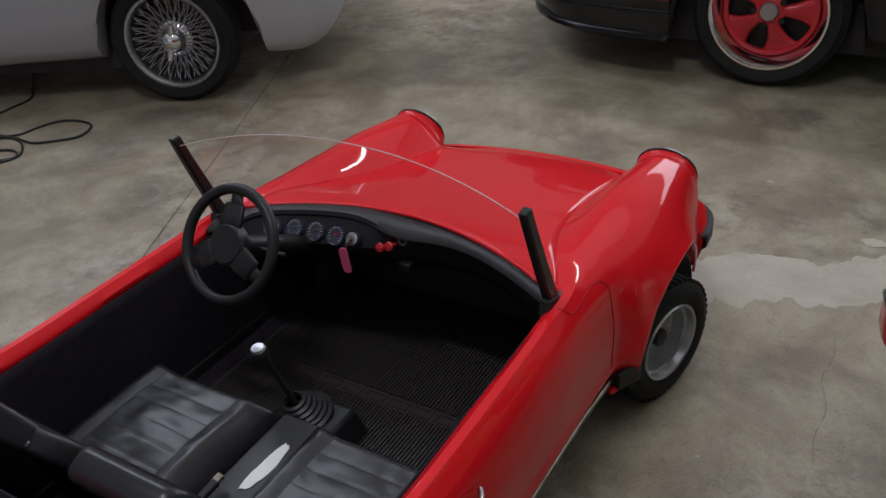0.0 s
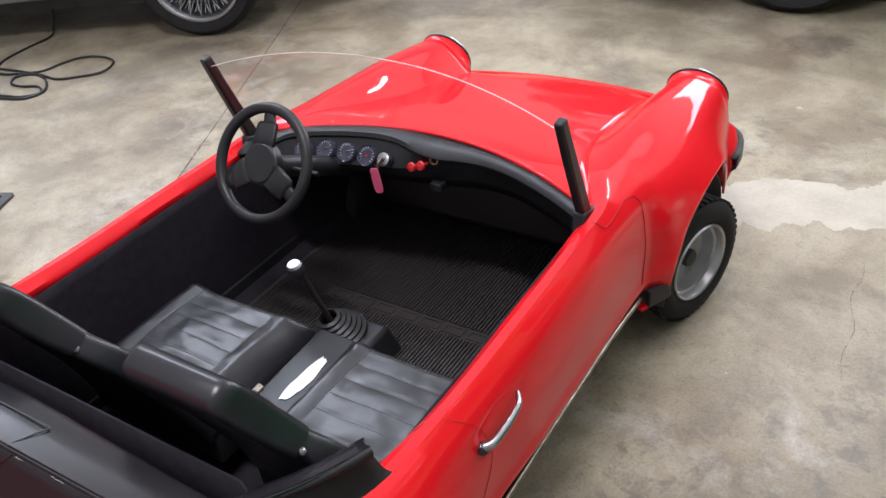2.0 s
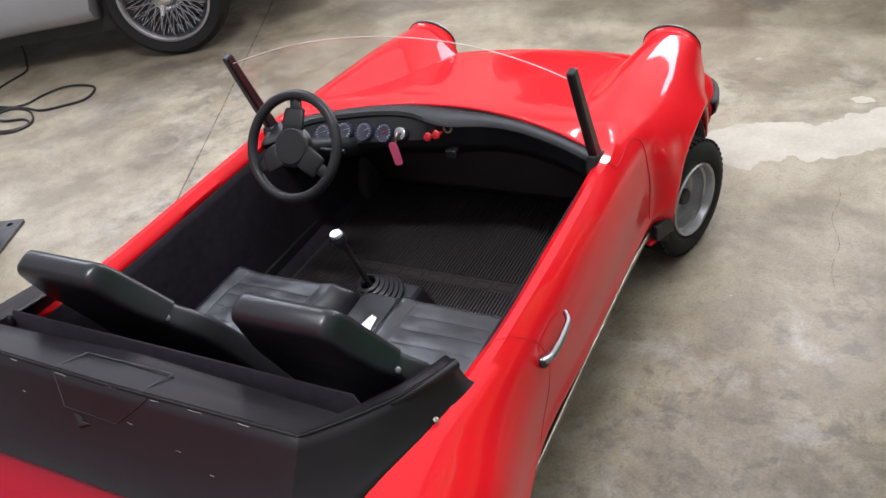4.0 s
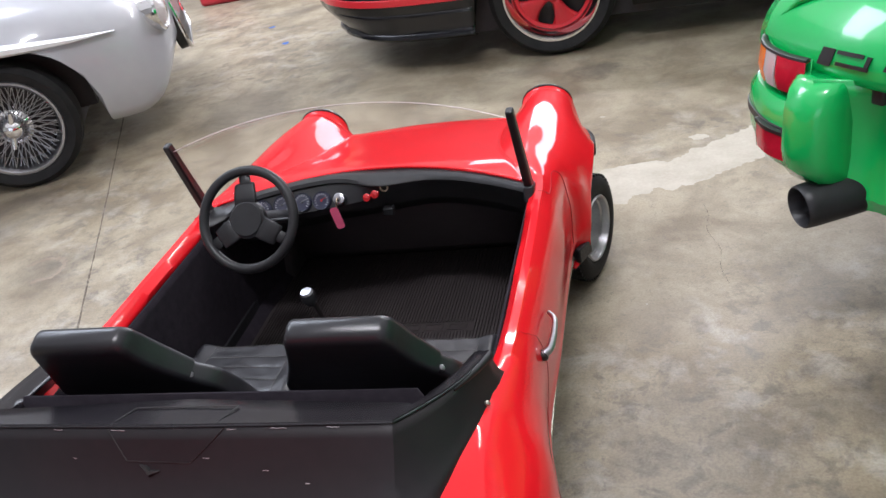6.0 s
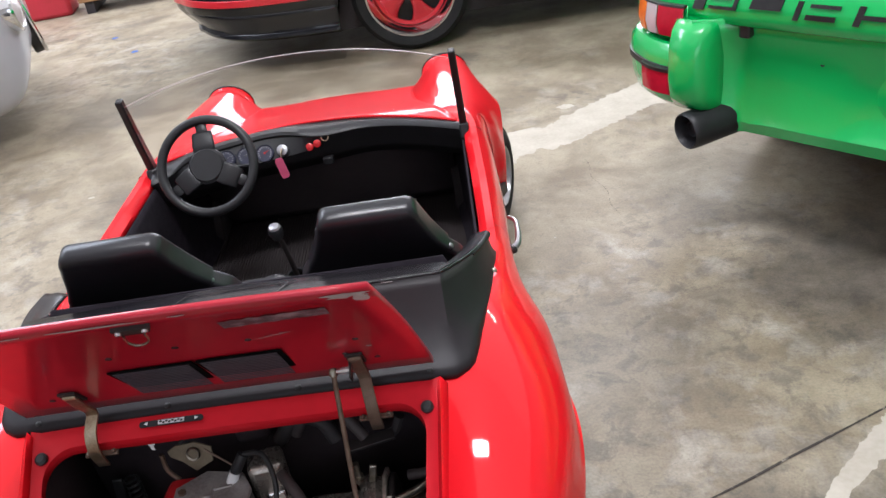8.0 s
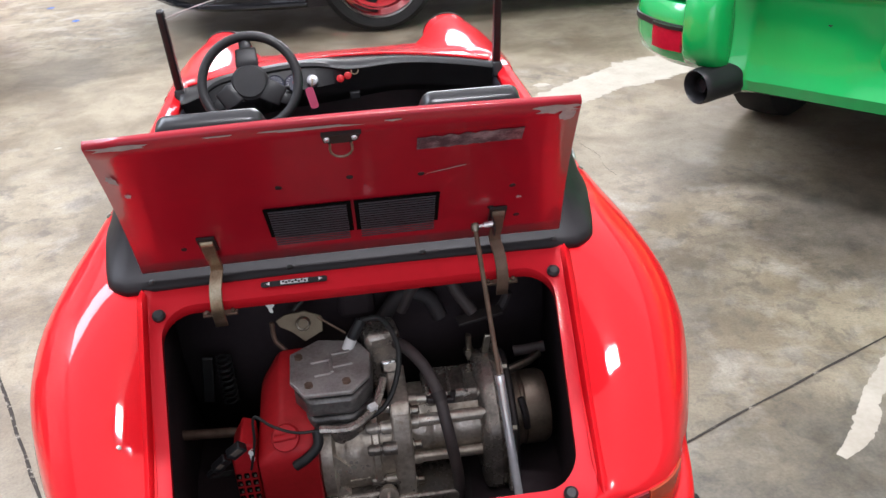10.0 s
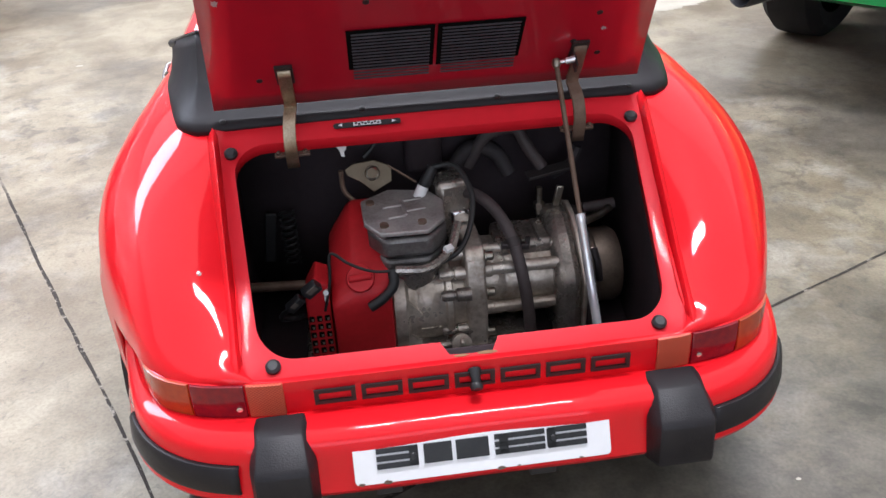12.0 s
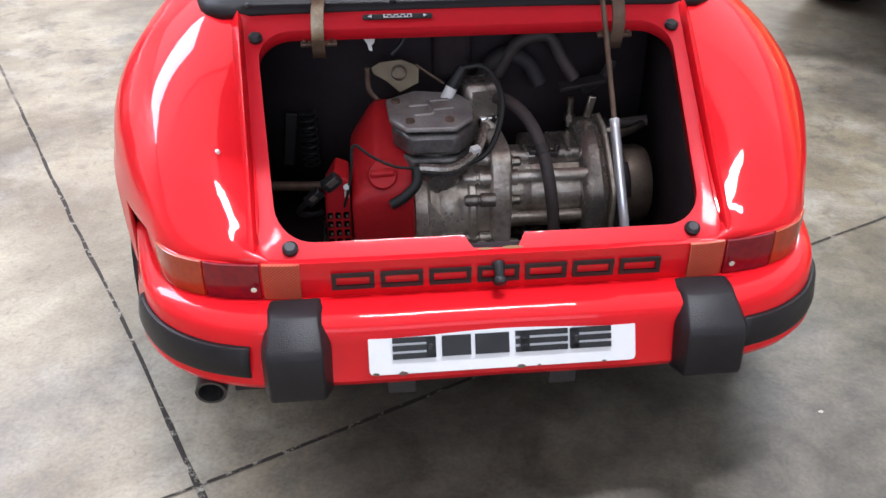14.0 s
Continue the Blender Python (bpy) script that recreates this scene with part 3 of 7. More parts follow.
# headlamp tubes closing the front of each wing
def headlamp(sign):
    a = V(sign * 0.366, 2.095, 0.385)
    d = V(0, 0.93, 0.36).normalized()
    rows = []
    c = spline(FLANK, [2.09])[0].reshape(5, 2)
    line = smooth_line(c, 15)
    up = d.cross(V(1, 0, 0)).normalized() * -1
    ring = []
    for k, (x, z) in enumerate(line):
        t = math.pi * (1.12 - 1.24 * k / 14)
        ring.append(a + d * 0.045 + V(math.cos(t) * 0.0765, 0, 0) + (V(0, -0.36, 0.93) * math.sin(t) * 0.0765))
    ring = [V(sign * (p.x - a.x) + a.x, p.y, p.z) for p in ring]
    base = [V(sign * x, 2.09, z) for x, z in line]
    for f in np.linspace(0, 1, 6):
        rows.append([p.lerp(q, f) for p, q in zip(base, ring)])
    wing = part("headlamp_tube", grid(bmesh.new(), rows), RED, car, solid=0.005)
    lamp = part("headlamp", lathe(bmesh.new(), [(0.0715, 0.0), (0.0748, 0.002), (0.0748, 0.006), (0.0725, 0.009), (0.0705, 0.007)], a + d * 0.045, d, 40), DULLCHROME, car, "round headlamp with a chromed rim")
    part("lens", lathe(bmesh.new(), [(0.0722, 0.006), (0.056, 0.015), (0.03, 0.023), (0.0, 0.025)], a + d * 0.045, d, 32), LENS_CLEAR, lamp)
    part("gasket", lathe(bmesh.new(), [(0.0735, -0.004), (0.0777, -0.002), (0.0777, 0.002), (0.0735, 0.003)], a + d * 0.045, d, 40), INK, lamp, "black rubber gasket")


for sign in (1, -1):
    headlamp(sign)

# nose and front bumper
bm = bmesh.new()
plan = [(-0.488, 2.03), (-0.484, 2.10), (-0.458, 2.17), (-0.37, 2.235), (-0.2, 2.28), (0, 2.295), (0.2, 2.28), (0.37, 2.235), (0.458, 2.17), (0.484, 2.10), (0.488, 2.03)]
pl = smooth_line(plan, 41)
grid(bm, [[V(x * s, y - d, z) for x, y in pl] for s, d, z in ((0.93, 0.08, 0.345), (0.965, 0.03, 0.325), (1.0, 0.0, 0.305), (1.01, -0.005, 0.27), (1.0, 0.0, 0.235), (0.97, 0.02, 0.21), (0.94, 0.05, 0.16))])
bumper = part("front_bumper", bm, RED, car, "red front bumper", solid=0.006)
bm = bmesh.new()
grid(bm, [[V(x * s, y + d, z) for x, y in pl] for s, d, z in ((1.004, 0.002, 0.296), (1.03, 0.012, 0.288), (1.03, 0.012, 0.262), (1.004, 0.002, 0.255))])
part("rubber_strip", bm, RUBBER, bumper, solid=0.004)

# rear wall behind the lamps, bumper and its fittings
REAR = smooth_line([(0.0, 0.004), (0.15, 0.004), (0.27, 0.008), (0.335, 0.020), (0.384, 0.047), (0.413, 0.092), (0.435, 0.150), (0.455, 0.215)], 49)
REAR = [tuple(p) for p in REAR]
FULL = [(-x, y) for x, y in REAR[::-1]] + REAR[1:]


def outward(pl, i):
    a, b = pl[max(i - 1, 0)], pl[min(i + 1, len(pl) - 1)]
    t = V(b[0] - a[0], b[1] - a[1], 0).normalized()
    return V(t.y, -t.x, 0)


def sweep(bm, pl, prof, corner=1.0):
    """A profile of (out, z) carried along a plan line; corner shrinks the overhang towards the flanks."""
    def k(x):
        return 1 + (corner - 1) * min(1.0, max(0.0, (abs(x) - 0.26) / 0.14))
    return grid(bm, [[V(x, y, z) + outward(pl, i) * (o * k(x)) for i, (x, y) in enumerate(pl)] for o, z in prof])


part("rear_panel", sweep(bmesh.new(), [p for p in FULL if abs(p[0]) < 0.448], [(-0.006, 0.3385), (0.0, 0.336), (0.001, 0.31), (0.001, 0.27)]), RED, car, "glossy red rear panel", solid=0.005)
BPLAN = smooth_line([(0.0, -0.047), (0.20, -0.047), (0.30, -0.040), (0.350, -0.022), (0.395, 0.012), (0.425, 0.056), (0.442, 0.105), (0.456, 0.16), (0.471, 0.225)], 49)
BPLAN = [tuple(p) for p in BPLAN]
BFULL = [(-x, y) for x, y in BPLAN[::-1]] + BPLAN[1:]


def bumper_rows(cols, prof):
    """Rows between the rear wall line and the bumper line: (share, extra out, z)."""
    return [[V(FULL[i][0], FULL[i][1], 0).lerp(V(BFULL[i][0], BFULL[i][1], 0), k) + outward(BFULL, i) * o + V(0, 0, z) for i in cols] for k, o, z in prof]


rear_bumper = part("rear_bumper", grid(bmesh.new(), bumper_rows(range(len(FULL)), [(-0.1, 0, 0.290), (0.3, 0, 0.2885), (0.62, 0, 0.287), (0.86, 0, 0.282), (0.97, 0, 0.272), (1.0, 0.0, 0.258), (1.0, 0.004, 0.235), (1.0, 0.008, 0.217), (1.0, 0.0100, 0.209), (0.99, 0.0065, 0.201), (0.85, 0, 0.195), (0.2, 0, 0.193)])),
                   RED, car, "moulded red rear bumper", solid=0.005)
for sign in (1, -1):
    cols = [i for i, (x, y) in enumerate(BFULL) if sign * x > 0.292 and y < 0.085]
    bm = grid(bmesh.new(), bumper_rows(cols, [(1.0, 0.0, 0.2570), (1.0, 0.005, 0.2555), (1.0, 0.0085, 0.250), (1.0, 0.0120, 0.226), (1.0, 0.0110, 0.2190), (1.0, 0.003, 0.2165)]))
    part("rubber_strip", bm, RUBBER, rear_bumper, "matt black rubber strip", solid=0.003)
    # overrider block: sloping top, upright face, chamfered flanks
    xc, hw = (0.249, 0.043) if sign > 0 else (-0.240, 0.040)
    rows = []
    for y, z, w in ((0.0, 0.2905, 0.80), (-0.034, 0.2900, 0.82), (-0.040, 0.2885, 0.84), (-0.070, 0.2690, 0.95), (-0.0755, 0.2645, 0.98), (-0.0780, 0.2580, 1.0), (-0.0815, 0.2100, 1.0), (-0.0795, 0.2030, 0.99), (-0.0740, 0.1990, 0.97), (0.0, 0.1985, 0.95)):
        back = 0.0 if y > -0.001 else 0.020
        rows.append([V(xc + hw * w * u, y + back * k, z - 0.002 * k) for u, k in ((-1, 1.6), (-0.98, 1.0), (-0.80, 0.08), (-0.74, 0), (0.74, 0), (0.80, 0.08), (0.98, 1.0), (1, 1.6))])
    for f, k in ((-1, 0), (1, -1)):
        rows = [([r[k] + V(0, max(0.0, 0.0 - r[k].y), 0)] + r if f < 0 else r + [r[k] + V(0, max(0.0, 0.0 - r[k].y), 0)]) for r in rows]
    part("overrider", grid(bmesh.new(), rows), RUBBER, rear_bumper, "black rubber overrider block", flat_angle=30)

# two bracket ends below the bumper
for x in (-0.118, 0.088):
    part("bracket_end", box(bmesh.new(), (x, 0.002, 0.168), (0.036, 0.014, 0.058)), PLATE, rear_bumper, "dark steel bracket end", bevel=0.002)

# tail lamps: red and amber lenses and a reflector on each side
for sign in (1, -1):
    side = [(x, y) for x, y in FULL if sign * x > 0.2]
    if sign < 0:
        side = side[::-1]

    def span(lo, hi):
        dense = smooth_line(side, 240)
        seg = [tuple(p) for p in dense if lo <= abs(p[0]) <= hi]
        return seg if sign > 0 else seg[::-1]
    prof = [(0.0005, 0.3370), (0.0035, 0.3355), (0.0045, 0.312), (0.0035, 0.2895), (0.0005, 0.2875)]
    lamp = part("tail_lamp", sweep(bmesh.new(), span(0.2785, 0.343), prof), LENS_RED, car, "dark red tail lamp lens", solid=0.003)
    part("amber_lens", sweep(bmesh.new(), span(0.3445, 0.404), prof), LENS_AMBER, lamp, "amber indicator lens", solid=0.003)
    part("reflector", sweep(bmesh.new(), span(0.231, 0.277), prof), REFLECT, car, "hatched orange-red reflector", solid=0.003)
    part("screw", bolt(bmesh.new(), (sign * 0.286, 0.001, 0.308), (0, -1, 0), 0.0035, 0.003, 10), CHROME, lamp)

# engine opening frame: slopes up from the rear wall to the black coaming
SLOPE = (0.498 - 0.338) / (0.322 - 0.033)


def deck_z(y):
    return 0.338 + (y - 0.033) * SLOPE


def opening():
    """Outline of the engine opening in (x, y), wider at the top, with a latch notch in its lower edge."""
    base = round_rect(-0.262, 0.040, 0.262, 0.334, 0.045, 8)
    out = []
    for x, y in base:
        k = 1.0 + 0.115 * (y - 0.05) / 0.28 - 0.01
        out.append((x * k, y))
        if y < 0.041 and x < 0 and abs(x + 0.217) < 0.003:
            out += [(f * 0.05, 0.0400) for f in (-3, -2, -1)] + [(-0.037, 0.0400), (-0.027, 0.024), (0.0, 0.023), (0.027, 0.024), (0.037, 0.0400)] + [(f * 0.05, 0.0400) for f in (1, 2, 3)]
    return out


def rim_grid():
    hole = opening()
    n = len(hole)
    bm = bmesh.new()

    def outer(x, y):
        """Where the ray from the middle leaves the frame."""
        cx, cy = 0.0, 0.19
        dx, dy = x - cx, y - cy
        best = 9
        if dy < 0:
            best = min(best, (0.006 - cy) / dy)
        if dy > 0:
            best = min(best, (0.402 - cy) / dy)
        for s in (1, -1):
            # side edges follow the wings' inner line
            a, b = 0.281, 0.090
            den = dx * s - b * dy
            if den > 0:
                best = min(best, (a + b * (cy - 0.01) - cx) / den)
        return cx + dx * best, cy + dy * best
    inner = [bm.verts.new(V(x, y, deck_z(y) - 0.014)) for x, y in hole]
    lip = [bm.verts.new(V(x, y, deck_z(y) + 0.001)) for x, y in hole]
    outs = [outer(x, y) for x, y in hole]
    mid = [bm.verts.new(V(x + (a - x) * 0.75, y + (b - y) * 0.75, deck_z(y + (b - y) * 0.75) + 0.001)) for (x, y), (a, b) in zip(hole, outs)]
    edge = [bm.verts.new(V(a, b, deck_z(b) + (0.006 if b > 0.02 else -0.002))) for a, b in outs]
    for A, B in ((inner, lip), (lip, mid), (mid, edge)):
        for i in range(n):
            bm.faces.new((A[i], A[(i + 1) % n], B[(i + 1) % n], B[i]))
    return bm


part("engine_bay_frame", rim_grid(), RED_DULL, car, "red painted flange round the engine opening", solid=0.004)
# step between flange and wings
for sign in (1, -1):
    bm = bmesh.new()
    rows = []
    for y in np.linspace(0.02, 0.352, 16):
        xe = 0.281 + 0.090 * (y - 0.01)
        rows.append([V(sign * (xe - 0.004), y, deck_z(y) + 0.0035), V(sign * (xe + 0.002), y, deck_z(y) + 0.012 + 0.01 * y), V(sign * (xe + 0.012), y, float(spline(FLANK, [y])[0][1]) + 0.003)])
    part("gutter", grid(bm, rows), RED, car, solid=0.003)
for x, y in ((-0.290, 0.322), (0.290, 0.323), (-0.243, 0.033), (0.243, 0.033)):
    bm = lathe(bmesh.new(), [(0.0095, 0.0), (0.0095, 0.006), (0.006, 0.009), (0.0, 0.009)], (x, y, deck_z(y)), (0, -SLOPE, 1), 14)
    part("rubber_buffer", bm, PLASTIC, car, "black rubber buffer")
# latch pin
pin = part("latch_pin", tube(bmesh.new(), [(0, 0.004, 0.322), (0, -0.005, 0.318), (0, -0.010, 0.312)], [0.0085, 0.0062, 0.0062], 14), PLASTIC, car, "black latch pin")
part("knob", lathe(bmesh.new(), [(0.0, -0.005), (0.0072, -0.004), (0.0085, 0.0), (0.0072, 0.004), (0.0, 0.005)], (0, -0.0125, 0.309), (0, -0.7, -0.5), 14), INK, pin)
# maker's badge on the rear panel, as plain bars
for k in range(7):
    cx = -0.1715 + k * 0.0572
    bm = bmesh.new()
    for dz, w in ((0.0082, 0.050), (-0.0082, 0.050)):
        box(bm, (cx, 0.0005, 0.3115 + dz), (w, 0.0030, 0.0050))
    for dx in (-0.0222, 0.0222):
        box(bm, (cx + dx, 0.0007, 0.3115), (0.0056, 0.0026, 0.0114))
    part("badge_bar", bm, INK, car, "plain black badge shape", smooth=False)

# plate
bm = bmesh.new()
slab(bm, round_rect(-0.158, -0.031, 0.158, 0.031, 0.006, 4), (1, 0, 0), (0, 0.42, 0.907), (0, -0.907, 0.42), (0, -0.0505, 0.249), 0.003)
plate = part("plate", bm, WHITE, car, "white enamelled plate with chipped edges and black bars", bevel=0.0008)
PLATE_M = Matrix.Translation((0, -0.0505, 0.249)) @ Matrix(((1, 0, 0, 0), (0, 0.42, -0.907, 0), (0, 0.907, 0.42, 0), (0, 0, 0, 1)))
for cx, w in ((-0.105, 0.050), (-0.0555, 0.034), (-0.0135, 0.040), (0.045, 0.062), (0.104, 0.048)):
    bm = bmesh.new()
    if w < 0.045:
        box(bm, (cx, 0.0, 0.0045), (w, 0.024, 0.002))
    else:
        for dy in (-0.0095, 0.0, 0.0095):
            box(bm, (cx, dy, 0.0045), (w, 0.0062, 0.002))
        box(bm, (cx + (0.02 if cx < 0 else -0.02), 0.0, 0.0047), (0.011, 0.0235, 0.0016))
    bm.transform(PLATE_M)
    part("plate_bar", bm, INK, plate, "plain black bar", smooth=False)
# chipped enamel on the plate's edge and its fixing screws
rng = random.Random(12)
for cx, cy, r in ((-0.150, -0.0295, 0.0035), (-0.118, -0.0300, 0.0050), (0.020, -0.0302, 0.0045), (0.042, -0.0300, 0.0022), (0.0, 0.0285, 0.0020), (0.120, -0.0298, 0.0024), (-0.154, 0.024, 0.0022), (0.135, 0.0295, 0.0022)):
    bm = bmesh.new()
    bm.faces.new([bm.verts.new(PLATE_M @ V(cx + r * rng.uniform(0.8, 1.5) * math.cos(t), cy + 0.55 * r * rng.uniform(0.7, 1.3) * math.sin(t), 0.0034)) for t in [2 * math.pi * k / 9 for k in range(9)]])
    part("enamel_chip", bm, RUST, plate, smooth=False)
for cx in (-0.086, 0.086):
    bm = lathe(bmesh.new(), [(0.0042, 0.0), (0.0042, 0.0022), (0.003, 0.0034), (0.0, 0.0036)], (cx, 0, 0.0054), (0, 0, 1), 12)
    bm.transform(PLATE_M)
    part("screw", bm, INK, plate)
# pale specks on the paint
for x, y, z, r in ((-0.330, 0.140, 0.4205, 0.0026), (0.4445, 0.605, 0.493, 0.0030)):
    part("paint_speck", lathe(bmesh.new(), [(r, -0.004), (r, 0.0003), (0.0, 0.0006)], (x, y, z), (0.3 if x > 0 else -0.3, -0.3, 0.9), 8), PAPER, car, smooth=False)
# small paint chips and dust on the notch
for cx, cy, a, b in ((0.020, 0.0215, 0.012, 0.0020), (-0.012, 0.0210, 0.010, 0.0014)):
    bm = bmesh.new()
    bm.faces.new([bm.verts.new(V(cx + a * rng.uniform(0.7, 1.2) * math.cos(t), cy + b * math.sin(t), deck_z(cy + b * math.sin(t)) + 0.0022)) for t in [2 * math.pi * k / 10 for k in range(10)]])
    part("paint_chip", bm, CARD, car, smooth=False)

# ---------------------------------------------------------------- coaming behind the seats
corner, horn = V(0.332, 0.472, 0.633), V(0.414, 0.715, 0.556)


def coaming():
    top, bot = [], []
    for f in np.linspace(0, 1, 15):
        top.append(V(0.332 * f, 0.468 + 0.004 * f, 0.633))
        bot.append(V(0.336 * f, 0.388 - 0.005 * f * f, 0.542))
    for k, f in enumerate(np.linspace(0.05, 1, 14)):
        p = corner.lerp(horn, f)
        top.append(p + V(0.012 * math.sin(math.pi * f), 0, -0.004 * math.sin(math.pi * f)))
        bot.append(V(*spline([(0, 0.336, 0.383, 0.542), (0.15, 0.360, 0.400, 0.542), (0.35, 0.382, 0.455, 0.540), (0.6, 0.404, 0.55, 0.530), (0.85, 0.420, 0.66, 0.512), (1, 0.428, 0.735, 0.502)], [f])[0]))
    rows = []
    for i, (a, b) in enumerate(zip(top, bot)):
        fl = 0.85 if i < 17 else max(0.12, 0.85 - (i - 17) / 6)
        out = V((b - a).x, (b - a).y, 0)
        out = out.normalized() if out.length > 1e-6 else V(0, -1, 0)
        line = [a.lerp(b, t) - V(0, 0, 0.010 * math.sin(math.pi * t)) for t in np.linspace(0, 1, 9)]
        line += [b + out * 0.009 * fl + V(0, 0, -0.0035), b + out * 0.019 * fl + V(0, 0, -0.0075), b + out * 0.0265 * fl + V(0, 0, -0.0120), b + out * 0.0295 * fl + V(0, 0, -0.0180), b + out * 0.0295 * fl + V(0, 0, -0.0250)]
        rows.append(line)
    full = [[V(-p.x, p.y, p.z) for p in r] for r in rows[:0:-1]] + rows
    return full


rows = coaming()
coam = part("coaming", grid(bmesh.new(), rows), SATIN, car, "scuffed black moulded coaming behind the seats", solid=0.005)
# rounded roll along the tip of each horn
for sign in (1, -1):
    tip = [V(sign * r[0].x, r[0].y, r[0].z - 0.004) for r in rows[-8:]]
    part("horn_roll", tube(bmesh.new(), tip, [0.003 + 0.0045 * min(1, k / 6) for k in range(8)], 12), SATIN, coam)
# shelf in front of the ridge
bm = bmesh.new()
ridge = [r[0] for r in rows]
shelf = []
for p in ridge:
    f = abs(p.x) / 0.414
    q = V(p.x * 0.985, max(0.540 - 0.01 * f, p.y + 0.010), min(0.623 - 0.008 * f, p.z - 0.002))
    deep = 0.12 * max(0.0, min(1.0, (0.56 - p.y) / 0.07)) + 0.014
    inw = -math.copysign(0.012, p.x) * max(0.0, min(1.0, (p.y - 0.48) / 0.06))
    shelf.append([p, p + V(0, 0.004, 0.003), p.lerp(q, 0.5) + V(inw * 0.5, 0, 0.001), q + V(inw, 0, 0), q + V(inw * 1.5, 0.010, -0.010), q + V(inw * 2, 0.014, -deep)])
grid(bm, shelf)
part("rear_shelf", bm, SHELL, coam, "glossy scuffed black shelf", solid=0.003)
# glossy black edging added to catch a highlight, a seam across the moulding, pale scuffs
part("ridge_edge", tube(bmesh.new(), [p + V(0, 0.0005, 0.0012) for p in ridge], 0.0016, 6), VINYL_GLOSS, coam)


def on_face(x, f):
    """On the rear face: f from the ridge (0) to the flange (1)."""
    a, b = V(x, 0.470, 0.633), V(x * 1.02, 0.386, 0.542)
    return a.lerp(b, f) - V(0, 0, 0.010 * math.sin(math.pi * f)) + V(0, -0.0008, 0.0008)


for (xa, fa), (xb, fb) in (((-0.096, 0.02), (-0.065, 0.33)), ((-0.065, 0.33), (0.035, 0.35)), ((0.035, 0.35), (0.088, 0.02))):
    part("seam", tube(bmesh.new(), [on_face(xa + (xb - xa) * f, fa + (fb - fa) * f) for f in np.linspace(0, 1, 6)], 0.0009, 5), INK, coam)
# torn notch below the flap
part("notch", tube(bmesh.new(), [on_face(-0.044, 0.37), on_face(-0.034, 0.40), on_face(-0.027, 0.46), on_face(-0.012, 0.43)], [0.0010, 0.0042, 0.0050, 0.0012], 6), INK, coam)
for pts in ([(-0.096, 0.470), (-0.077, 0.516)], [(0.072, 0.470), (0.089, 0.518)], [(-0.077, 0.516), (0.089, 0.518)]):
    part("seam", tube(bmesh.new(), [V(x, y, 0.6355 - 0.16 * (y - 0.470)) for x, y in pts], 0.0009, 5), INK, coam)
rng = random.Random(21)
for x, f, ln_ in ((0.02, 0.02, 0.020), (0.10, 0.03, 0.014), (0.17, 0.02, 0.024), (0.25, 0.015, 0.018), (-0.08, 0.03, 0.022), (-0.18, 0.02, 0.015), (0.06, 0.30, 0.010), (0.21, 0.55, 0.006), (0.15, 0.42, 0.008), (-0.15, 0.30, 0.006)):
    q = [on_face(x + ln_ * (k / 5 - 0.5), f + 0.004 * rng.uniform(-1, 1)) for k in range(6)]
    part("scuff", tube(bmesh.new(), q, [0.0003 + 0.0004 * rng.random() for _ in q], 4), CHIP, coam, smooth=False)
for x, y, z in ((0.418, 0.632, 0.516), (-0.418, 0.632, 0.516), (0.30, 0.366, 0.523), (-0.30, 0.366, 0.523), (0.10, 0.368, 0.524), (-0.10, 0.368, 0.524)):
    bm = lathe(bmesh.new(), [(0.005, 0), (0.0045, 0.003), (0, 0.0045)], (x, y, z + 0.008), (0.5 * (1 if x > 0 else -1) if abs(x) > 0.4 else 0, -0.5 if abs(x) < 0.4 else 0, 0.8), 10)
    part("screw", bm, STEEL if abs(x) > 0.4 else INK, coam)

# ---------------------------------------------------------------- engine lid, open
LID_B, LID_T = V(0, 0.361, 0.555), V(0, 0.137, 0.834)
lu, lv = V(1, 0, 0), (LID_T - LID_B).normalized()
ln = lu.cross(lv).normalized()
if ln.y > 0:
    ln = -ln
L = (LID_T - LID_B).length
bm = bmesh.new()
rows = []
for k, t in enumerate(np.linspace(0, 1, 12)):
    w = 0.308 - 0.035 * t
    bow = 0.008 * math.sin(math.pi * t)
    rows.append([LID_B + lu * (w * f) + lv * (L * t + 0.006 * (1 - f * f) * t) - ln * (bow + 0.002 * (1 - f * f)) for f in np.linspace(-1, 1, 15)])
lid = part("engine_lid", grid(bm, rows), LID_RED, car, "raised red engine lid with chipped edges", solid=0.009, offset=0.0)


def lid_at(x, h, out=0.0):
    t = h / L
    return LID_B + lu * x + lv * h - ln * (0.008 * math.sin(math.pi * t) + 0.002 * (1 - min(1, abs(x) / 0.29)**2)) + ln * out


# air grille: two banks of slats in a frame
for cx in (-0.0555, 0.0635):
    bm = bmesh.new()
    for k in range(15):
        c = lid_at(cx, 0.0515 + 0.0068 * k, 0.0095)
        a = [c + lu * sx * 0.0515 + lv * sv * 0.0013 + ln * sn for sn in (-0.0006, 0.0006) for sx, sv in ((-1, -1), (1, -1), (1, 1), (-1, 1))]
        vs = [bm.verts.new(p) for p in a]
        for f in ((0, 1, 2, 3), (7, 6, 5, 4), (0, 4, 5, 1), (1, 5, 6, 2), (2, 6, 7, 3), (3, 7, 4, 0)):
            bm.faces.new([vs[i] for i in f])
    grille = part("grille", slab(bmesh.new(), [(-0.0575, -0.053), (0.0575, -0.053), (0.0575, 0.053), (-0.0575, 0.053)], lu, lv, ln, lid_at(cx, 0.099, 0.0045), 0.002), VOID, lid, "black slatted air grille")
    part("slat", bm, SLAT, grille, "row of grey slats", smooth=False)


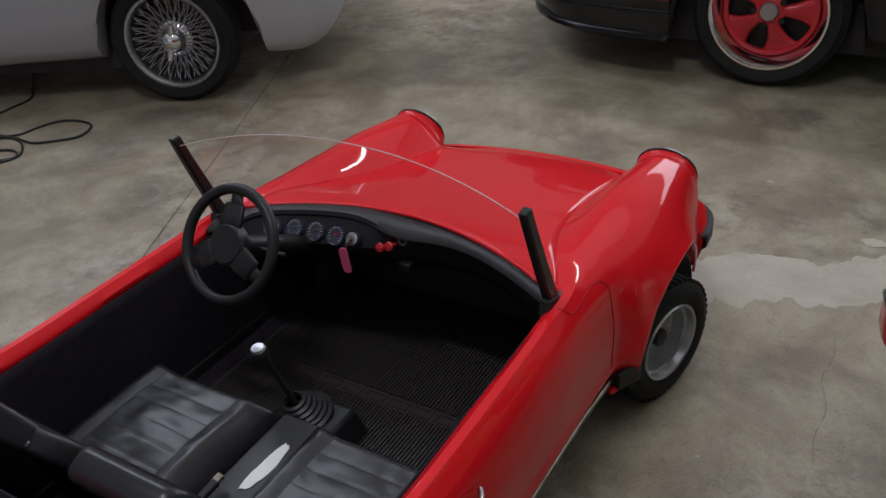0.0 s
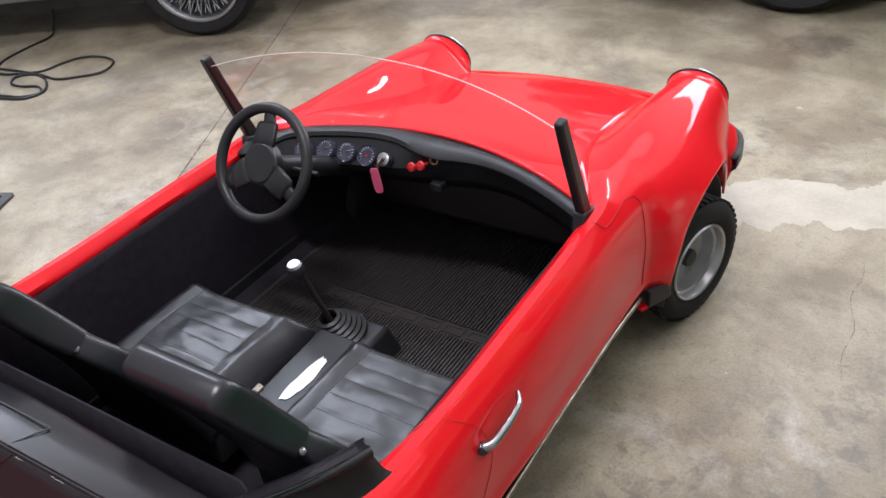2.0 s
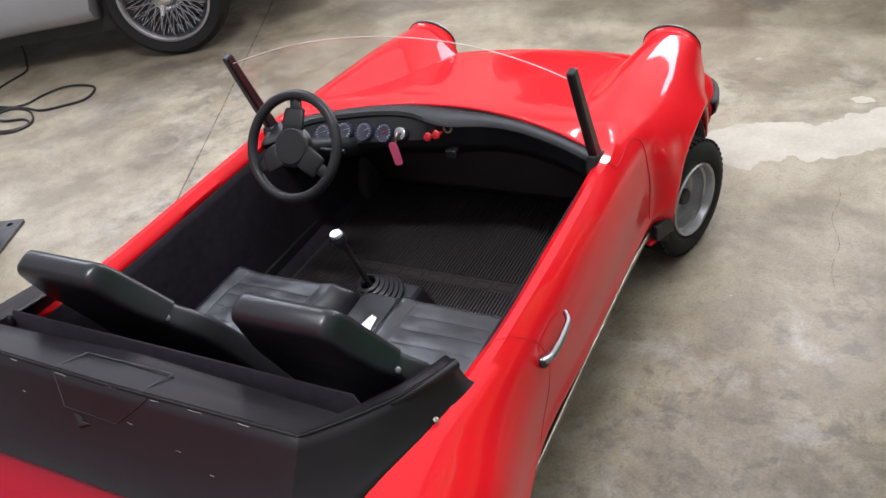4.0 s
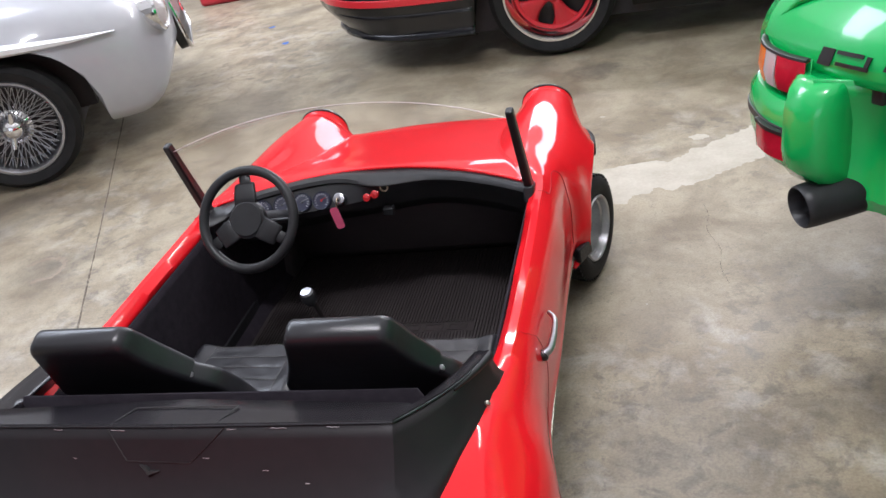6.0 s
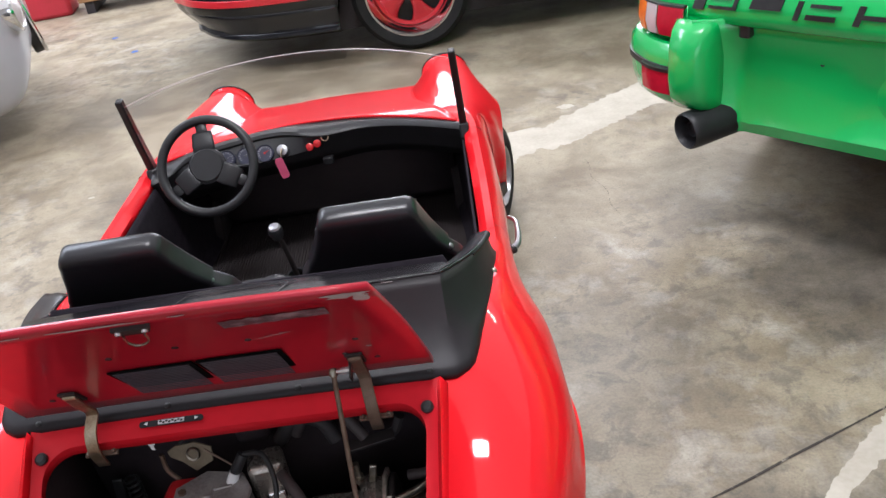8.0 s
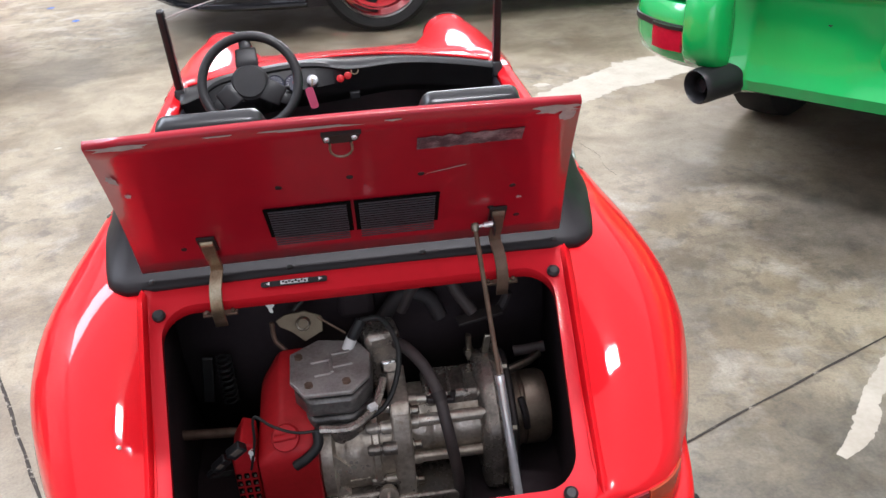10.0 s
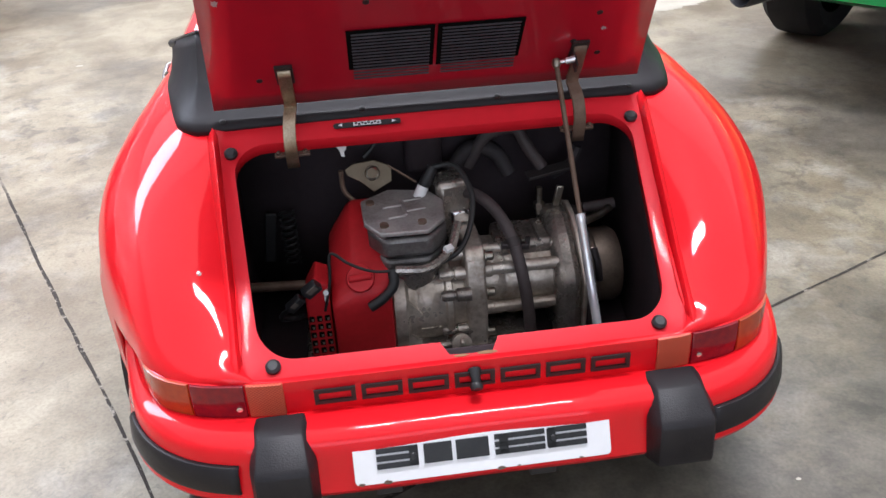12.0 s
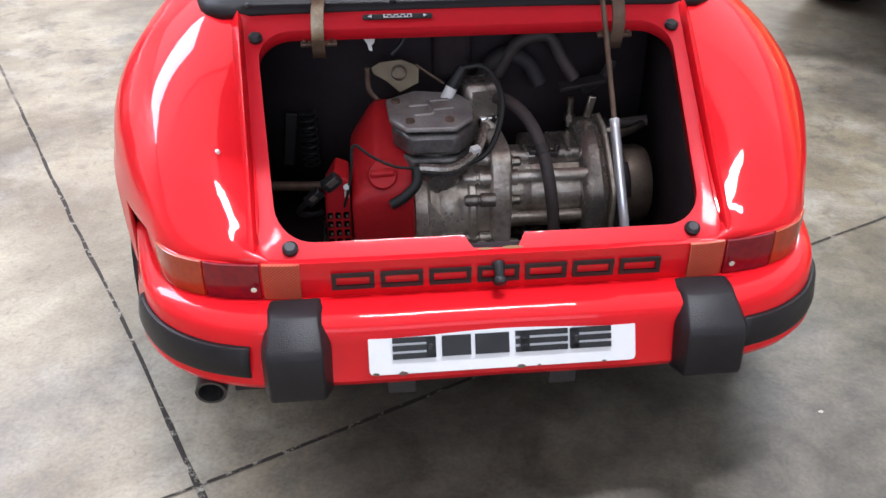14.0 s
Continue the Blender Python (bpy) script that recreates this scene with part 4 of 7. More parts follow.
# chipped paint along the lid's edge, torn sticker and drilled holes
def flake(cx, ch, a, b, seed, rot=0.0):
    rng = random.Random(seed)
    bm = bmesh.new()
    ring = []
    for k in range(16):
        t = 2 * math.pi * k / 16
        r = 1 + 0.35 * rng.uniform(-1, 1)
        u, v = a * r * math.cos(t), b * r * math.sin(t)
        ring.append(bm.verts.new(lid_at(cx + u * math.cos(rot) - v * math.sin(rot), min(L - 0.001, ch + u * math.sin(rot) + v * math.cos(rot)), 0.0056)))
    bm.faces.new(ring)
    return bm


for cx, ch, a, b, seed, rot in ((0.245, L - 0.011, 0.026, 0.010, 1, 0), (0.260, L - 0.026, 0.008, 0.016, 2, 0), (-0.235, L - 0.006, 0.032, 0.006, 3, 0), (-0.03, L - 0.004, 0.05, 0.005, 4, 0), (-0.13, L - 0.002, 0.014, 0.003, 5, 0),
                                (0.06, L - 0.002, 0.009, 0.003, 6, 0), (-0.268, L - 0.085, 0.006, 0.012, 7, 0.2), (-0.262, L - 0.13, 0.004, 0.006, 8, 0), (0.13, 0.215, 0.03, 0.0012, 9, 0.3), (0.232, 0.115, 0.004, 0.003, 10, 0)):
    part("paint_chip", flake(cx, ch, a, b, seed, rot), CHIP, lid, smooth=False)
rows = []
for f in np.linspace(0, 1, 14):
    j = 0.0015 * math.sin(f * 37)
    rows.append([lid_at(0.088 + 0.127 * f, L - 0.066 + 0.004 * f - 0.017 + j, 0.0058), lid_at(0.088 + 0.127 * f, L - 0.066 + 0.004 * f + 0.013 - 2 * j, 0.0058)])
part("sticker", grid(bmesh.new(), rows), STICKER, lid, "torn dull foil sticker", smooth=False)
# faded print line above the sticker
for k in range(16):
    c = 0.100 + 0.0075 * k
    bm = grid(bmesh.new(), [[lid_at(c, L - 0.0440 + 0.0003 * k, 0.0056), lid_at(c + 0.0052, L - 0.0440 + 0.0003 * k, 0.0056)], [lid_at(c, L - 0.0405 + 0.0003 * k, 0.0056), lid_at(c + 0.0052, L - 0.0405 + 0.0003 * k, 0.0056)]])
    part("faded_print", bm, SEAM, lid, smooth=False)
for cx, ch in ((-0.085, 0.206), (0.005, 0.216), (0.095, 0.206), (0.22, 0.148), (0.195, 0.09), (-0.235, 0.06), (0.235, 0.06), (-0.01, 0.086)):
    part("hole", lathe(bmesh.new(), [(0.0, 0.0), (0.0042, 0.0), (0.0046, -0.001)], lid_at(cx, ch, 0.0056), ln, 10), INK, lid)


# hinges: strap from the lid down into the bay
for sign in (1, -1):
    bm = bmesh.new()
    x = 0.200 * sign + (0.006 if sign > 0 else 0)
    line = [lid_at(x, 0.085, 0.008), lid_at(x, 0.045, 0.012), V(x, 0.345, 0.555), V(x + 0.004 * sign, 0.326, 0.535), V(x + 0.006 * sign, 0.318, 0.505), V(x + 0.006 * sign, 0.328, 0.470)]
    line = [V(*p) for p in smooth_line(line, 14)]
    grid(bm, [[p + V(o, 0, 0) for o in (-0.0088, -0.0075, -0.0025, 0.0025, 0.0075, 0.0088)] for p in line])
    hinge = part("hinge", bm, BRASS if sign < 0 else RUST, lid, "worn bare metal hinge strap", solid=0.004)
    part("hinge_plate", slab(bmesh.new(), [(-0.012, -0.02), (0.012, -0.02), (0.012, 0.02), (-0.012, 0.02)], lu, lv, ln, lid_at(x, 0.072, 0.005), 0.004), DARK_RUST, hinge)
    part("hinge_base", box(bmesh.new(), (x + 0.006 * sign, 0.333, 0.487), (0.050, 0.010, 0.005), 29), RUST, hinge, bevel=0.001)
    for dx in (-0.019, 0.019):
        part("rivet", lathe(bmesh.new(), [(0.004, 0.0), (0.003, 0.003), (0.0, 0.0035)], V(x + 0.006 * sign + dx, 0.3325, 0.4895), (0, -0.48, 0.87), 10), STEEL, hinge)
# latch bracket
bm = slab(bmesh.new(), [(-0.019, -0.008), (-0.010, -0.011), (0.010, -0.011), (0.019, -0.008), (0.024, 0.006), (-0.021, 0.007)], lu, lv, ln, lid_at(0.0, L - 0.026, 0.004), 0.006)
latch = part("latch", bm, DARK_RUST, lid, "dull metal lid latch")
for cx in (-0.015, 0.016):
    part("rivet", lathe(bmesh.new(), [(0.0038, 0.0), (0.003, 0.0025), (0.0, 0.003)], lid_at(cx, L - 0.026, 0.0102), ln, 10), BRIGHT, latch)
loop = [lid_at(0.012 * c, L - 0.034 - 0.016 * s, 0.012 + 0.006 * s) for c, s in ((-1, 0), (-1, 0.8), (-0.5, 1.2), (0.5, 1.2), (1, 0.8), (1, 0))]
part("loop", tube(bmesh.new(), smooth_line(loop, 14), 0.0016, 6), STEEL, latch)
# gas strut with its ball joint and bracket on the lid
P0, P1 = V(0.172, 0.306, 0.597), V(0.192, 0.085, 0.240)
strut = part("strut_rod", tube(bmesh.new(), [P0, P0.lerp(P1, 0.60)], 0.0036, 10), RUST, car, "brown rusty strut rod")
part("strut_cylinder", tube(bmesh.new(), [P0.lerp(P1, 0.500), P0.lerp(P1, 0.503), P0.lerp(P1, 0.53), P0.lerp(P1, 0.532), P1], [0.0050, 0.0072, 0.0072, 0.0066, 0.0066], 18), BRIGHT, strut, "bright polished strut cylinder")
part("strut_collar", tube(bmesh.new(), [P0.lerp(P1, 0.530), P0.lerp(P1, 0.537)], 0.0058, 18), INK, strut)
part("strut_joint", lathe(bmesh.new(), [(0.0, -0.007), (0.005, -0.006), (0.0068, 0.0), (0.005, 0.006), (0.0, 0.007)], P0, (0, 0.5, 0.8), 14), STEEL, strut, "worn ball joint")
part("joint_pin", tube(bmesh.new(), [P0 + V(0.004, 0, 0.001), P0 + V(0.012, -0.002, 0.003), P0 + V(0.013, -0.002, 0.003), P0 + V(0.026, -0.005, 0.006)], [0.0030, 0.0030, 0.0048, 0.0048], 10), BRIGHT, strut)
part("joint_bracket", slab(bmesh.new(), [(-0.006, -0.012), (0.010, -0.014), (0.012, 0.012), (-0.004, 0.014)], (0, 0.62, -0.78), (0, 0.78, 0.62), (1, 0, 0), P0 + V(0.024, -0.004, 0.004), 0.003), DARK_RUST, strut)

# ---------------------------------------------------------------- cockpit tub
bm = bmesh.new()
X, Z0 = 0.396, 0.150
prof = [(-X - 0.002, 0.476), (-X, 0.455), (-X, Z0 + 0.03), (-X + 0.03, Z0), (0, Z0), (X - 0.03, Z0), (X, Z0 + 0.03), (X, 0.455), (X + 0.002, 0.476)]
rows = []
for y in np.linspace(0.575, 1.80, 26):
    k = 1.0 if y < 1.40 else 1 - 0.10 * (y - 1.40) / 0.4
    rows.append([V(x * k + (math.copysign(-0.003, x) if z > 0.465 and y < 0.75 else 0), y, z + (0.030 if z > 0.465 and y < 0.75 else 0) if y < 1.42 else min(z, 0.476 - 0.15 * (y - 1.42))) for x, z in prof])
rows.append([V(x * 0.9, 1.82, min(z + 0.0, 0.43)) for x, z in prof])
rows.append([V(x * 0.86, 1.815, 0.42 + 0.0 * z) for x, z in prof])
grid(bm, rows)
part("cockpit_lining", bm, CARPET, car, "black carpeted cockpit lining", solid=0.004, offset=1.0)
bm = bmesh.new()
grid(bm, [[V(x * (1 - 0.15 * max(0.0, f - 0.7) / 0.3), 0.582, 0.15 + 0.45 * f) for x in np.linspace(-0.395, 0.395, 5)] for f in (0, 0.5, 0.7, 0.85, 1)])
part("rear_bulkhead", bm, CARPET, car, solid=0.004)
bm = bmesh.new()
grid(bm, [[V(x, 1.712 - 0.16 * f, 0.152 + 0.29 * f) for x in np.linspace(-0.36, 0.36, 5)] for f in np.linspace(0, 1, 8)])
part("toe_board", bm, FIREWALL, car, "black toe board below the dashboard", solid=0.004)
# ribbed rubber mat: the ribs run along the car, broken by one plain band
bm = bmesh.new()
box(bm, (0, 1.40, 0.155), (0.73, 0.64, 0.006))
mat_ob = part("floor_mat", bm, MAT_RUBBER, car, "ribbed dark brown rubber floor mat", smooth=False)
bm = bmesh.new()
for k in range(88):
    x = -0.352 + 0.0081 * k
    for y0, y1 in (((1.082, 1.313), (1.353, 1.70)) if -0.222 < x < 0.222 else ((1.082, 1.70),)):
        box(bm, (x, (y0 + y1) / 2, 0.1598), (0.0046, y1 - y0, 0.0056))
part("mat_ribs", bm, MAT_RUBBER, mat_ob, smooth=False)["kind"] = "stuff"
bm = bmesh.new()
box(bm, (0, 1.333, 0.1588), (0.442, 0.036, 0.0030))
for k in range(7):
    cx = 0.060 * (k - 3)
    for dy in (-0.011, 0.011):
        box(bm, (cx, 1.333 + dy, 0.1612), (0.050, 0.0055, 0.0026))
    for dx in (-0.022, 0.022):
        box(bm, (cx + dx, 1.333, 0.1612), (0.006, 0.0165, 0.0026))
part("mat_badge", bm, MAT_RUBBER, mat_ob, "plain band with raised frames moulded in the mat", smooth=False)


# ---------------------------------------------------------------- seats
def bolster(u, v):
    # raised rolls along both sides and the front, corners pulled up into points
    side = math.exp(-((min(u, 1 - u) - 0.11) / 0.085)**2)
    lip = math.exp(-((1 - v - 0.05) / 0.05)**2)
    point = math.exp(-((min(u, 1 - u) / 0.07)**2 + ((1 - v) / 0.07)**2))
    return 0.010 * side + 0.006 * lip + 0.018 * point


def cushion(bm, x0, x1, y0, y1, z0, z1, puff, front_drop=0.0):
    nx, ny = 57, 65
    rows = []
    for j in range(ny):
        v = j / (ny - 1)
        row = []
        for i in range(nx):
            u = i / (nx - 1)
            ex, ey = min(u, 1 - u), min(v, 1 - v)
            k = min(1, ex / 0.12) ** 0.5 * min(1, ey / 0.10) ** 0.5
            seam = 0.0
            if 0.22 < u < 0.78:
                for s in (0.2, 0.34, 0.48, 0.62, 0.76, 0.9):
                    seam += math.exp(-((v - s) / 0.008)**2)
            for s in (0.21, 0.79):
                seam += math.exp(-((u - s) / 0.009)**2)
            z = bolster(u, v) + z0 + (z1 - z0) * k + puff * math.sin(math.pi * u) * math.sin(math.pi * v) - 0.0011 * seam * k + 0.0035 * k * noise.noise(V(u * 4 + x0 * 9, v * 4, 1.7)) + 0.0016 * k * noise.noise(V(u * 11, v * 9 + x0 * 7, 5.1)) - front_drop * max(0, v - 0.8) * 2
            row.append(V(x0 + (x1 - x0) * u, y0 + (y1 - y0) * v, z))
        rows.append(row)
    grid(bm, rows)
    # skirts
    loops = [rows[0], rows[-1], [r[0] for r in rows], [r[-1] for r in rows]]
    for lp in loops:
        grid(bm, [lp, [V(p.x, p.y, z0 - 0.07) for p in lp]])
    bmesh.ops.remove_doubles(bm, verts=bm.verts, dist=0.0008)
    return bm


def seat(x0, x1):
    xm, w = (x0 + x1) / 2, (x1 - x0) / 2
    lean = 0.220 * math.copysign(1, xm) - xm
    s = part("seat", cushion(bmesh.new(), x0, x1, 0.80, 1.085, 0.276, 0.324, 0.012), VINYL, car, "black stitched vinyl bucket seat")
    # stitched seams: fine thread lines across the cushion and along its borders
    def cushion_z(u, v):
        ex, ey = min(u, 1 - u), min(v, 1 - v)
        return bolster(u, v) + 0.276 + 0.048 * min(1, ex / 0.12)**0.5 * min(1, ey / 0.10)**0.5 + 0.012 * math.sin(math.pi * u) * math.sin(math.pi * v) - 0.0003 + 0.0035 * noise.noise(V(u * 4 + x0 * 9, v * 4, 1.7)) + 0.0016 * noise.noise(V(u * 11, v * 9 + x0 * 7, 5.1))

    def thread(a, b):
        bm = bmesh.new()
        n = int((abs(b[0] - a[0]) * (x1 - x0) + abs(b[1] - a[1]) * 0.285) / 0.0075)
        for k in range(n):
            q = []
            for f in ((k + 0.15) / n, (k + 0.75) / n):
                u, v = a[0] + (b[0] - a[0]) * f, a[1] + (b[1] - a[1]) * f
                q.append(V(x0 + (x1 - x0) * u, 0.80 + 0.285 * v, cushion_z(u, v)))
            tube(bm, q, 0.0009, 4)
        part("seam", bm, THREAD, s, smooth=False)
    for u in (0.21, 0.79):
        thread((u, 0.06), (u, 0.95))
    for v in (0.2, 0.34, 0.48, 0.62, 0.76, 0.9):
        thread((0.22, v), (0.78, v))
    # backrest: a thin leaning board that narrows to the head restraint, with a fitted cover over its top

    def leaning(path, n, sag=0.0):
        rows = []
        for i, (y, z, hw, th) in enumerate(smooth_line(path, n)):
            ring = []
            for px, py in round_rect(-hw, -th, hw, th, min(0.011, th * 0.75), 5):
                drop = sag * max(0.0, 1 - i / 5) * (1 - (px / hw)**2) + 0.0018 * noise.noise(V(px * 26 + xm * 9, z * 30, py * 40))
                ring.append(V(xm + lean * min(1, max(0, (z - 0.35) / 0.3)) + px, y + py * 0.93 + drop * 0.43, z + py * 0.40 - drop))
            rows.append(ring + [ring[0]])
        bm = grid(bmesh.new(), rows)
        bmesh.ops.remove_doubles(bm, verts=bm.verts, dist=0.0003)
        bmesh.ops.holes_fill(bm, edges=[e for e in bm.edges if e.is_boundary], sides=60)
        return bm
    part("backrest", leaning([(0.815, 0.27, w, 0.024), (0.790, 0.35, w, 0.025), (0.748, 0.44, w, 0.024), (0.717, 0.50, 0.985 * w, 0.022), (0.697, 0.535, 0.94 * w, 0.021), (0.676, 0.568, 0.80 * w, 0.019), (0.655, 0.61, 0.655 * w, 0.018), (0.640, 0.64, 0.58 * w, 0.017), (0.630, 0.665, 0.52 * w, 0.014)], 26), VINYL, s, "black vinyl backrest")
    part("headrest_cover", leaning([(0.674, 0.573, 0.805 * w, 0.0225), (0.656, 0.608, 0.685 * w, 0.0245), (0.641, 0.638, 0.61 * w, 0.0250), (0.630, 0.660, 0.56 * w, 0.0245), (0.621, 0.677, 0.525 * w, 0.0225), (0.617, 0.686, 0.49 * w, 0.0180), (0.6155, 0.690, 0.44 * w, 0.0110)], 24, 0.024), VINYL_GLOSS, s, "glossy black vinyl headrest cover")
    # press stud that closes the cover
    cx = xm + lean
    side = V(cx + 0.815 * w, 0.668, 0.566)
    part("press_stud", lathe(bmesh.new(), [(0.0055, -0.004), (0.0055, 0.001), (0.004, 0.003), (0.0, 0.0035)], side, (0.75, -0.5, 0.5), 12), DULLCHROME, s, "bright press stud")
    return s


seat(-0.365, -0.035)
seat(0.060, 0.375)
# panel between the seats with a white painted-over tag, and belt buckle
con = part("console_panel", box(bmesh.new(), (0.012, 0.965, 0.282), (0.085, 0.27, 0.012), 2), PLASTIC, car, "flat black panel between the seats", bevel=0.004)
bm = bmesh.new()
pts = []
rng = random.Random(4)
for k in range(26):
    t = 2 * math.pi * k / 26
    r = 1 + 0.12 * rng.uniform(-1, 1)
    a, b = 0.064 * math.cos(t) * r, 0.0145 * math.sin(t) * r
    pts.append((a, b))
slab(bm, pts, (0.06, 0.997, 0.035), (0.997, -0.06, 0), (0, -0.035, 1), (0.030, 0.975, 0.2890), 0.0012)
part("tag", bm, PAPER, con, "white smeared tag", smooth=False)
bm = box(bmesh.new(), (-0.016, 0.868, 0.300), (0.016, 0.062, 0.012), 12, 0, -8)
buckle = part("belt_buckle", bm, PLASTIC, car, "black belt buckle with steel tongue", bevel=0.003)
part("tongue", box(bmesh.new(), (-0.013, 0.902, 0.308), (0.015, 0.020, 0.009), 12, 0, -8), STEEL, buckle, bevel=0.002)

# gear lever
bm = box(bmesh.new(), (-0.022, 1.178, 0.190), (0.155, 0.125, 0.072), 0, 0, 0, 0.74)
gb = part("gear_lever", bm, PLASTIC, car, "black gear lever base", bevel=0.008)
bm = bmesh.new()
for k in range(6):
    r = 0.054 - 0.0056 * k
    lathe(bm, [(r - 0.007, -0.003), (r, 0.0), (r, 0.004), (r - 0.007, 0.007)], (-0.045 - 0.002 * k, 1.170 - 0.004 * k, 0.226 + 0.0085 * k), (-0.05, -0.25, 1), 24)
part("gaiter", bm, PLASTIC, gb, "ribbed black rubber gaiter")
part("rod", tube(bmesh.new(), [(-0.052, 1.152, 0.26), (-0.062, 1.110, 0.415)], 0.006, 10), DARK_RUST, gb)
part("gear_knob", lathe(bmesh.new(), [(0.0, -0.02), (0.012, -0.018), (0.017, -0.004), (0.0175, 0.008), (0.013, 0.015), (0.0, 0.016)], (-0.064, 1.104, 0.420), (-0.05, -0.2, 1), 20), PLASTIC, gb, "black gear knob with a chromed cap")
part("knob_cap", lathe(bmesh.new(), [(0.0135, 0.010), (0.0150, 0.014), (0.0120, 0.0185), (0.0, 0.0195)], (-0.064, 1.104, 0.420), (-0.05, -0.2, 1), 20), DULLCHROME, gb, "chromed cap")

# ---------------------------------------------------------------- dashboard
rows = []
for f in np.linspace(-1, 1, 73):
    x = 0.398 * f
    hump = 1 / (1 + math.exp((x + 0.022) / 0.026)) * 1 / (1 + math.exp(-(x + 0.335) / 0.012))
    y0 = cowl_y(x)
    zt = 0.521 - 0.012 * f * f
    a = [(0.010, -0.006), (-0.004, 0.002), (-0.016, 0.001), (-0.026, -0.004), (-0.030, -0.010), (-0.025, -0.015), (-0.012, -0.040), (0.004, -0.070), (0.020, -0.100)]
    b = [(0.010, -0.006), (-0.004, 0.007), (-0.024, 0.012), (-0.040, 0.010), (-0.045, 0.002), (-0.041, -0.004), (-0.076, -0.052), (-0.070, -0.066), (-0.020, -0.115)]
    deep = 0.040 / (1 + math.exp((x - 0.085) / 0.040))
    a = [(p, q) if k < 2 else (p - deep * (0.6 if k == 2 else 1.0), q - deep * (0.10 if k == 2 else 0.26)) for k, (p, q) in enumerate(a)]
    rows.append([V(x, y0 + p[0] + (q[0] - p[0]) * hump, zt + p[1] + (q[1] - p[1]) * hump) for p, q in zip(a, b)])
dash = part("dashboard", grid(bmesh.new(), rows), PLASTIC, car, "black moulded dashboard with gauges", solid=0.004)
GAX = V(0, -0.80, 0.60)
for x, low in ((-0.268, 0.0), (-0.2195, 0.001), (-0.171, 0.004), (-0.1225, 0.008)):
    o = V(x, cowl_y(x) - 0.0585 - 0.73 * low, 0.4945 - 0.03 * x * x - low)
    g = part("gauge", lathe(bmesh.new(), [(0.0, 0.003), (0.0205, 0.003), (0.0210, 0.0045), (0.0225, 0.0055), (0.0240, 0.003), (0.0240, -0.01)], o, GAX, 28), DIAL, dash, "round black dial gauge")
    a, b = V(1, 0, 0), V(0, 0.60, 0.80)
    for k in range(13):
        t = radians(-130 + 260 * k / 12)
        d = a * math.sin(t) + b * math.cos(t)
        c = o + GAX * 0.0036
        bm = tube(bmesh.new(), [c + d * 0.0140, c + d * 0.0190], 0.0008, 4)
        part("dial_mark", bm, DIAL_MARK, g, smooth=False)
    part("needle", tube(bmesh.new(), [o + GAX * 0.004 - a * 0.004, o + GAX * 0.004 + a * 0.011 + b * 0.006], 0.0006, 4), KNOB if x > -0.14 else DIAL_MARK, g, smooth=False)
    part("dial_centre", lathe(bmesh.new(), [(0.0, 0.0048), (0.0026, 0.0046), (0.0028, 0.003)], o, GAX, 12), KNOB if x > -0.14 else INK, g)
ign = part("ignition_lock", lathe(bmesh.new(), [(0.0, 0.008), (0.005, 0.008), (0.006, 0.005), (0.010, 0.005), (0.0145, 0.003), (0.0150, -0.012)], (-0.074, 1.424, 0.491), (0, -0.80, 0.60), 24), DULLCHROME, dash, "round metal ignition lock")
part("key", tube(bmesh.new(), [(-0.074, 1.416, 0.498), (-0.075, 1.406, 0.492), (-0.077, 1.403, 0.478)], 0.0022, 6), BRASS, ign)
bm = slab(bmesh.new(), round_rect(-0.011, -0.028, 0.011, 0.028, 0.007, 4), (0.97, 0, 0.2), (-0.2, 0.10, 0.97), (0, -1, 0.1), (-0.080, 1.400, 0.452), 0.003)
part("key_tag", bm, PINK, ign, "pink plastic key tag")
for x, y, z in ((-0.002, 1.428, 0.487), (0.018, 1.432, 0.492)):
    part("pull_knob", lathe(bmesh.new(), [(0.004, -0.02), (0.004, -0.001), (0.008, 0.0), (0.0105, 0.005), (0.0085, 0.010), (0.0, 0.012)], (x, y, z), (0, -0.95, 0.3), 18), KNOB, dash, "red pull knob")
part("socket", lathe(bmesh.new(), [(0.0078, -0.02), (0.0078, 0.002), (0.0105, 0.002), (0.0105, -0.006)], (0.037, 1.450, 0.499), (0, -0.95, 0.3), 20), BRASS, dash, "brass-rimmed socket")
part("switch_box", box(bmesh.new(), (0.032, 1.462, 0.430), (0.028, 0.024, 0.020)), PLASTIC, dash, bevel=0.003)

# ---------------------------------------------------------------- steering wheel
HUB, SA = V(-0.209, 1.216, 0.562), V(0, -0.84, 0.54).normalized()
su, sv = V(1, 0, 0), SA.cross(V(1, 0, 0)).normalized()
if sv.z < 0:
    sv = -sv
wheel_rim = [HUB + (su * math.cos(t) + sv * math.sin(t)) * 0.1105 for t in [2 * math.pi * k / 56 for k in range(56)]]
sw = part("steering_wheel", tube(bmesh.new(), wheel_rim, 0.0112, 14, closed=True), PLASTIC, car, "black three-spoke steering wheel")
part("boss", lathe(bmesh.new(), [(0.0, 0.0125), (0.037, 0.012), (0.0385, 0.0105), (0.040, 0.0085), (0.043, 0.007), (0.044, -0.008), (0.034, -0.018)], HUB, SA, 32), PLASTIC, sw)
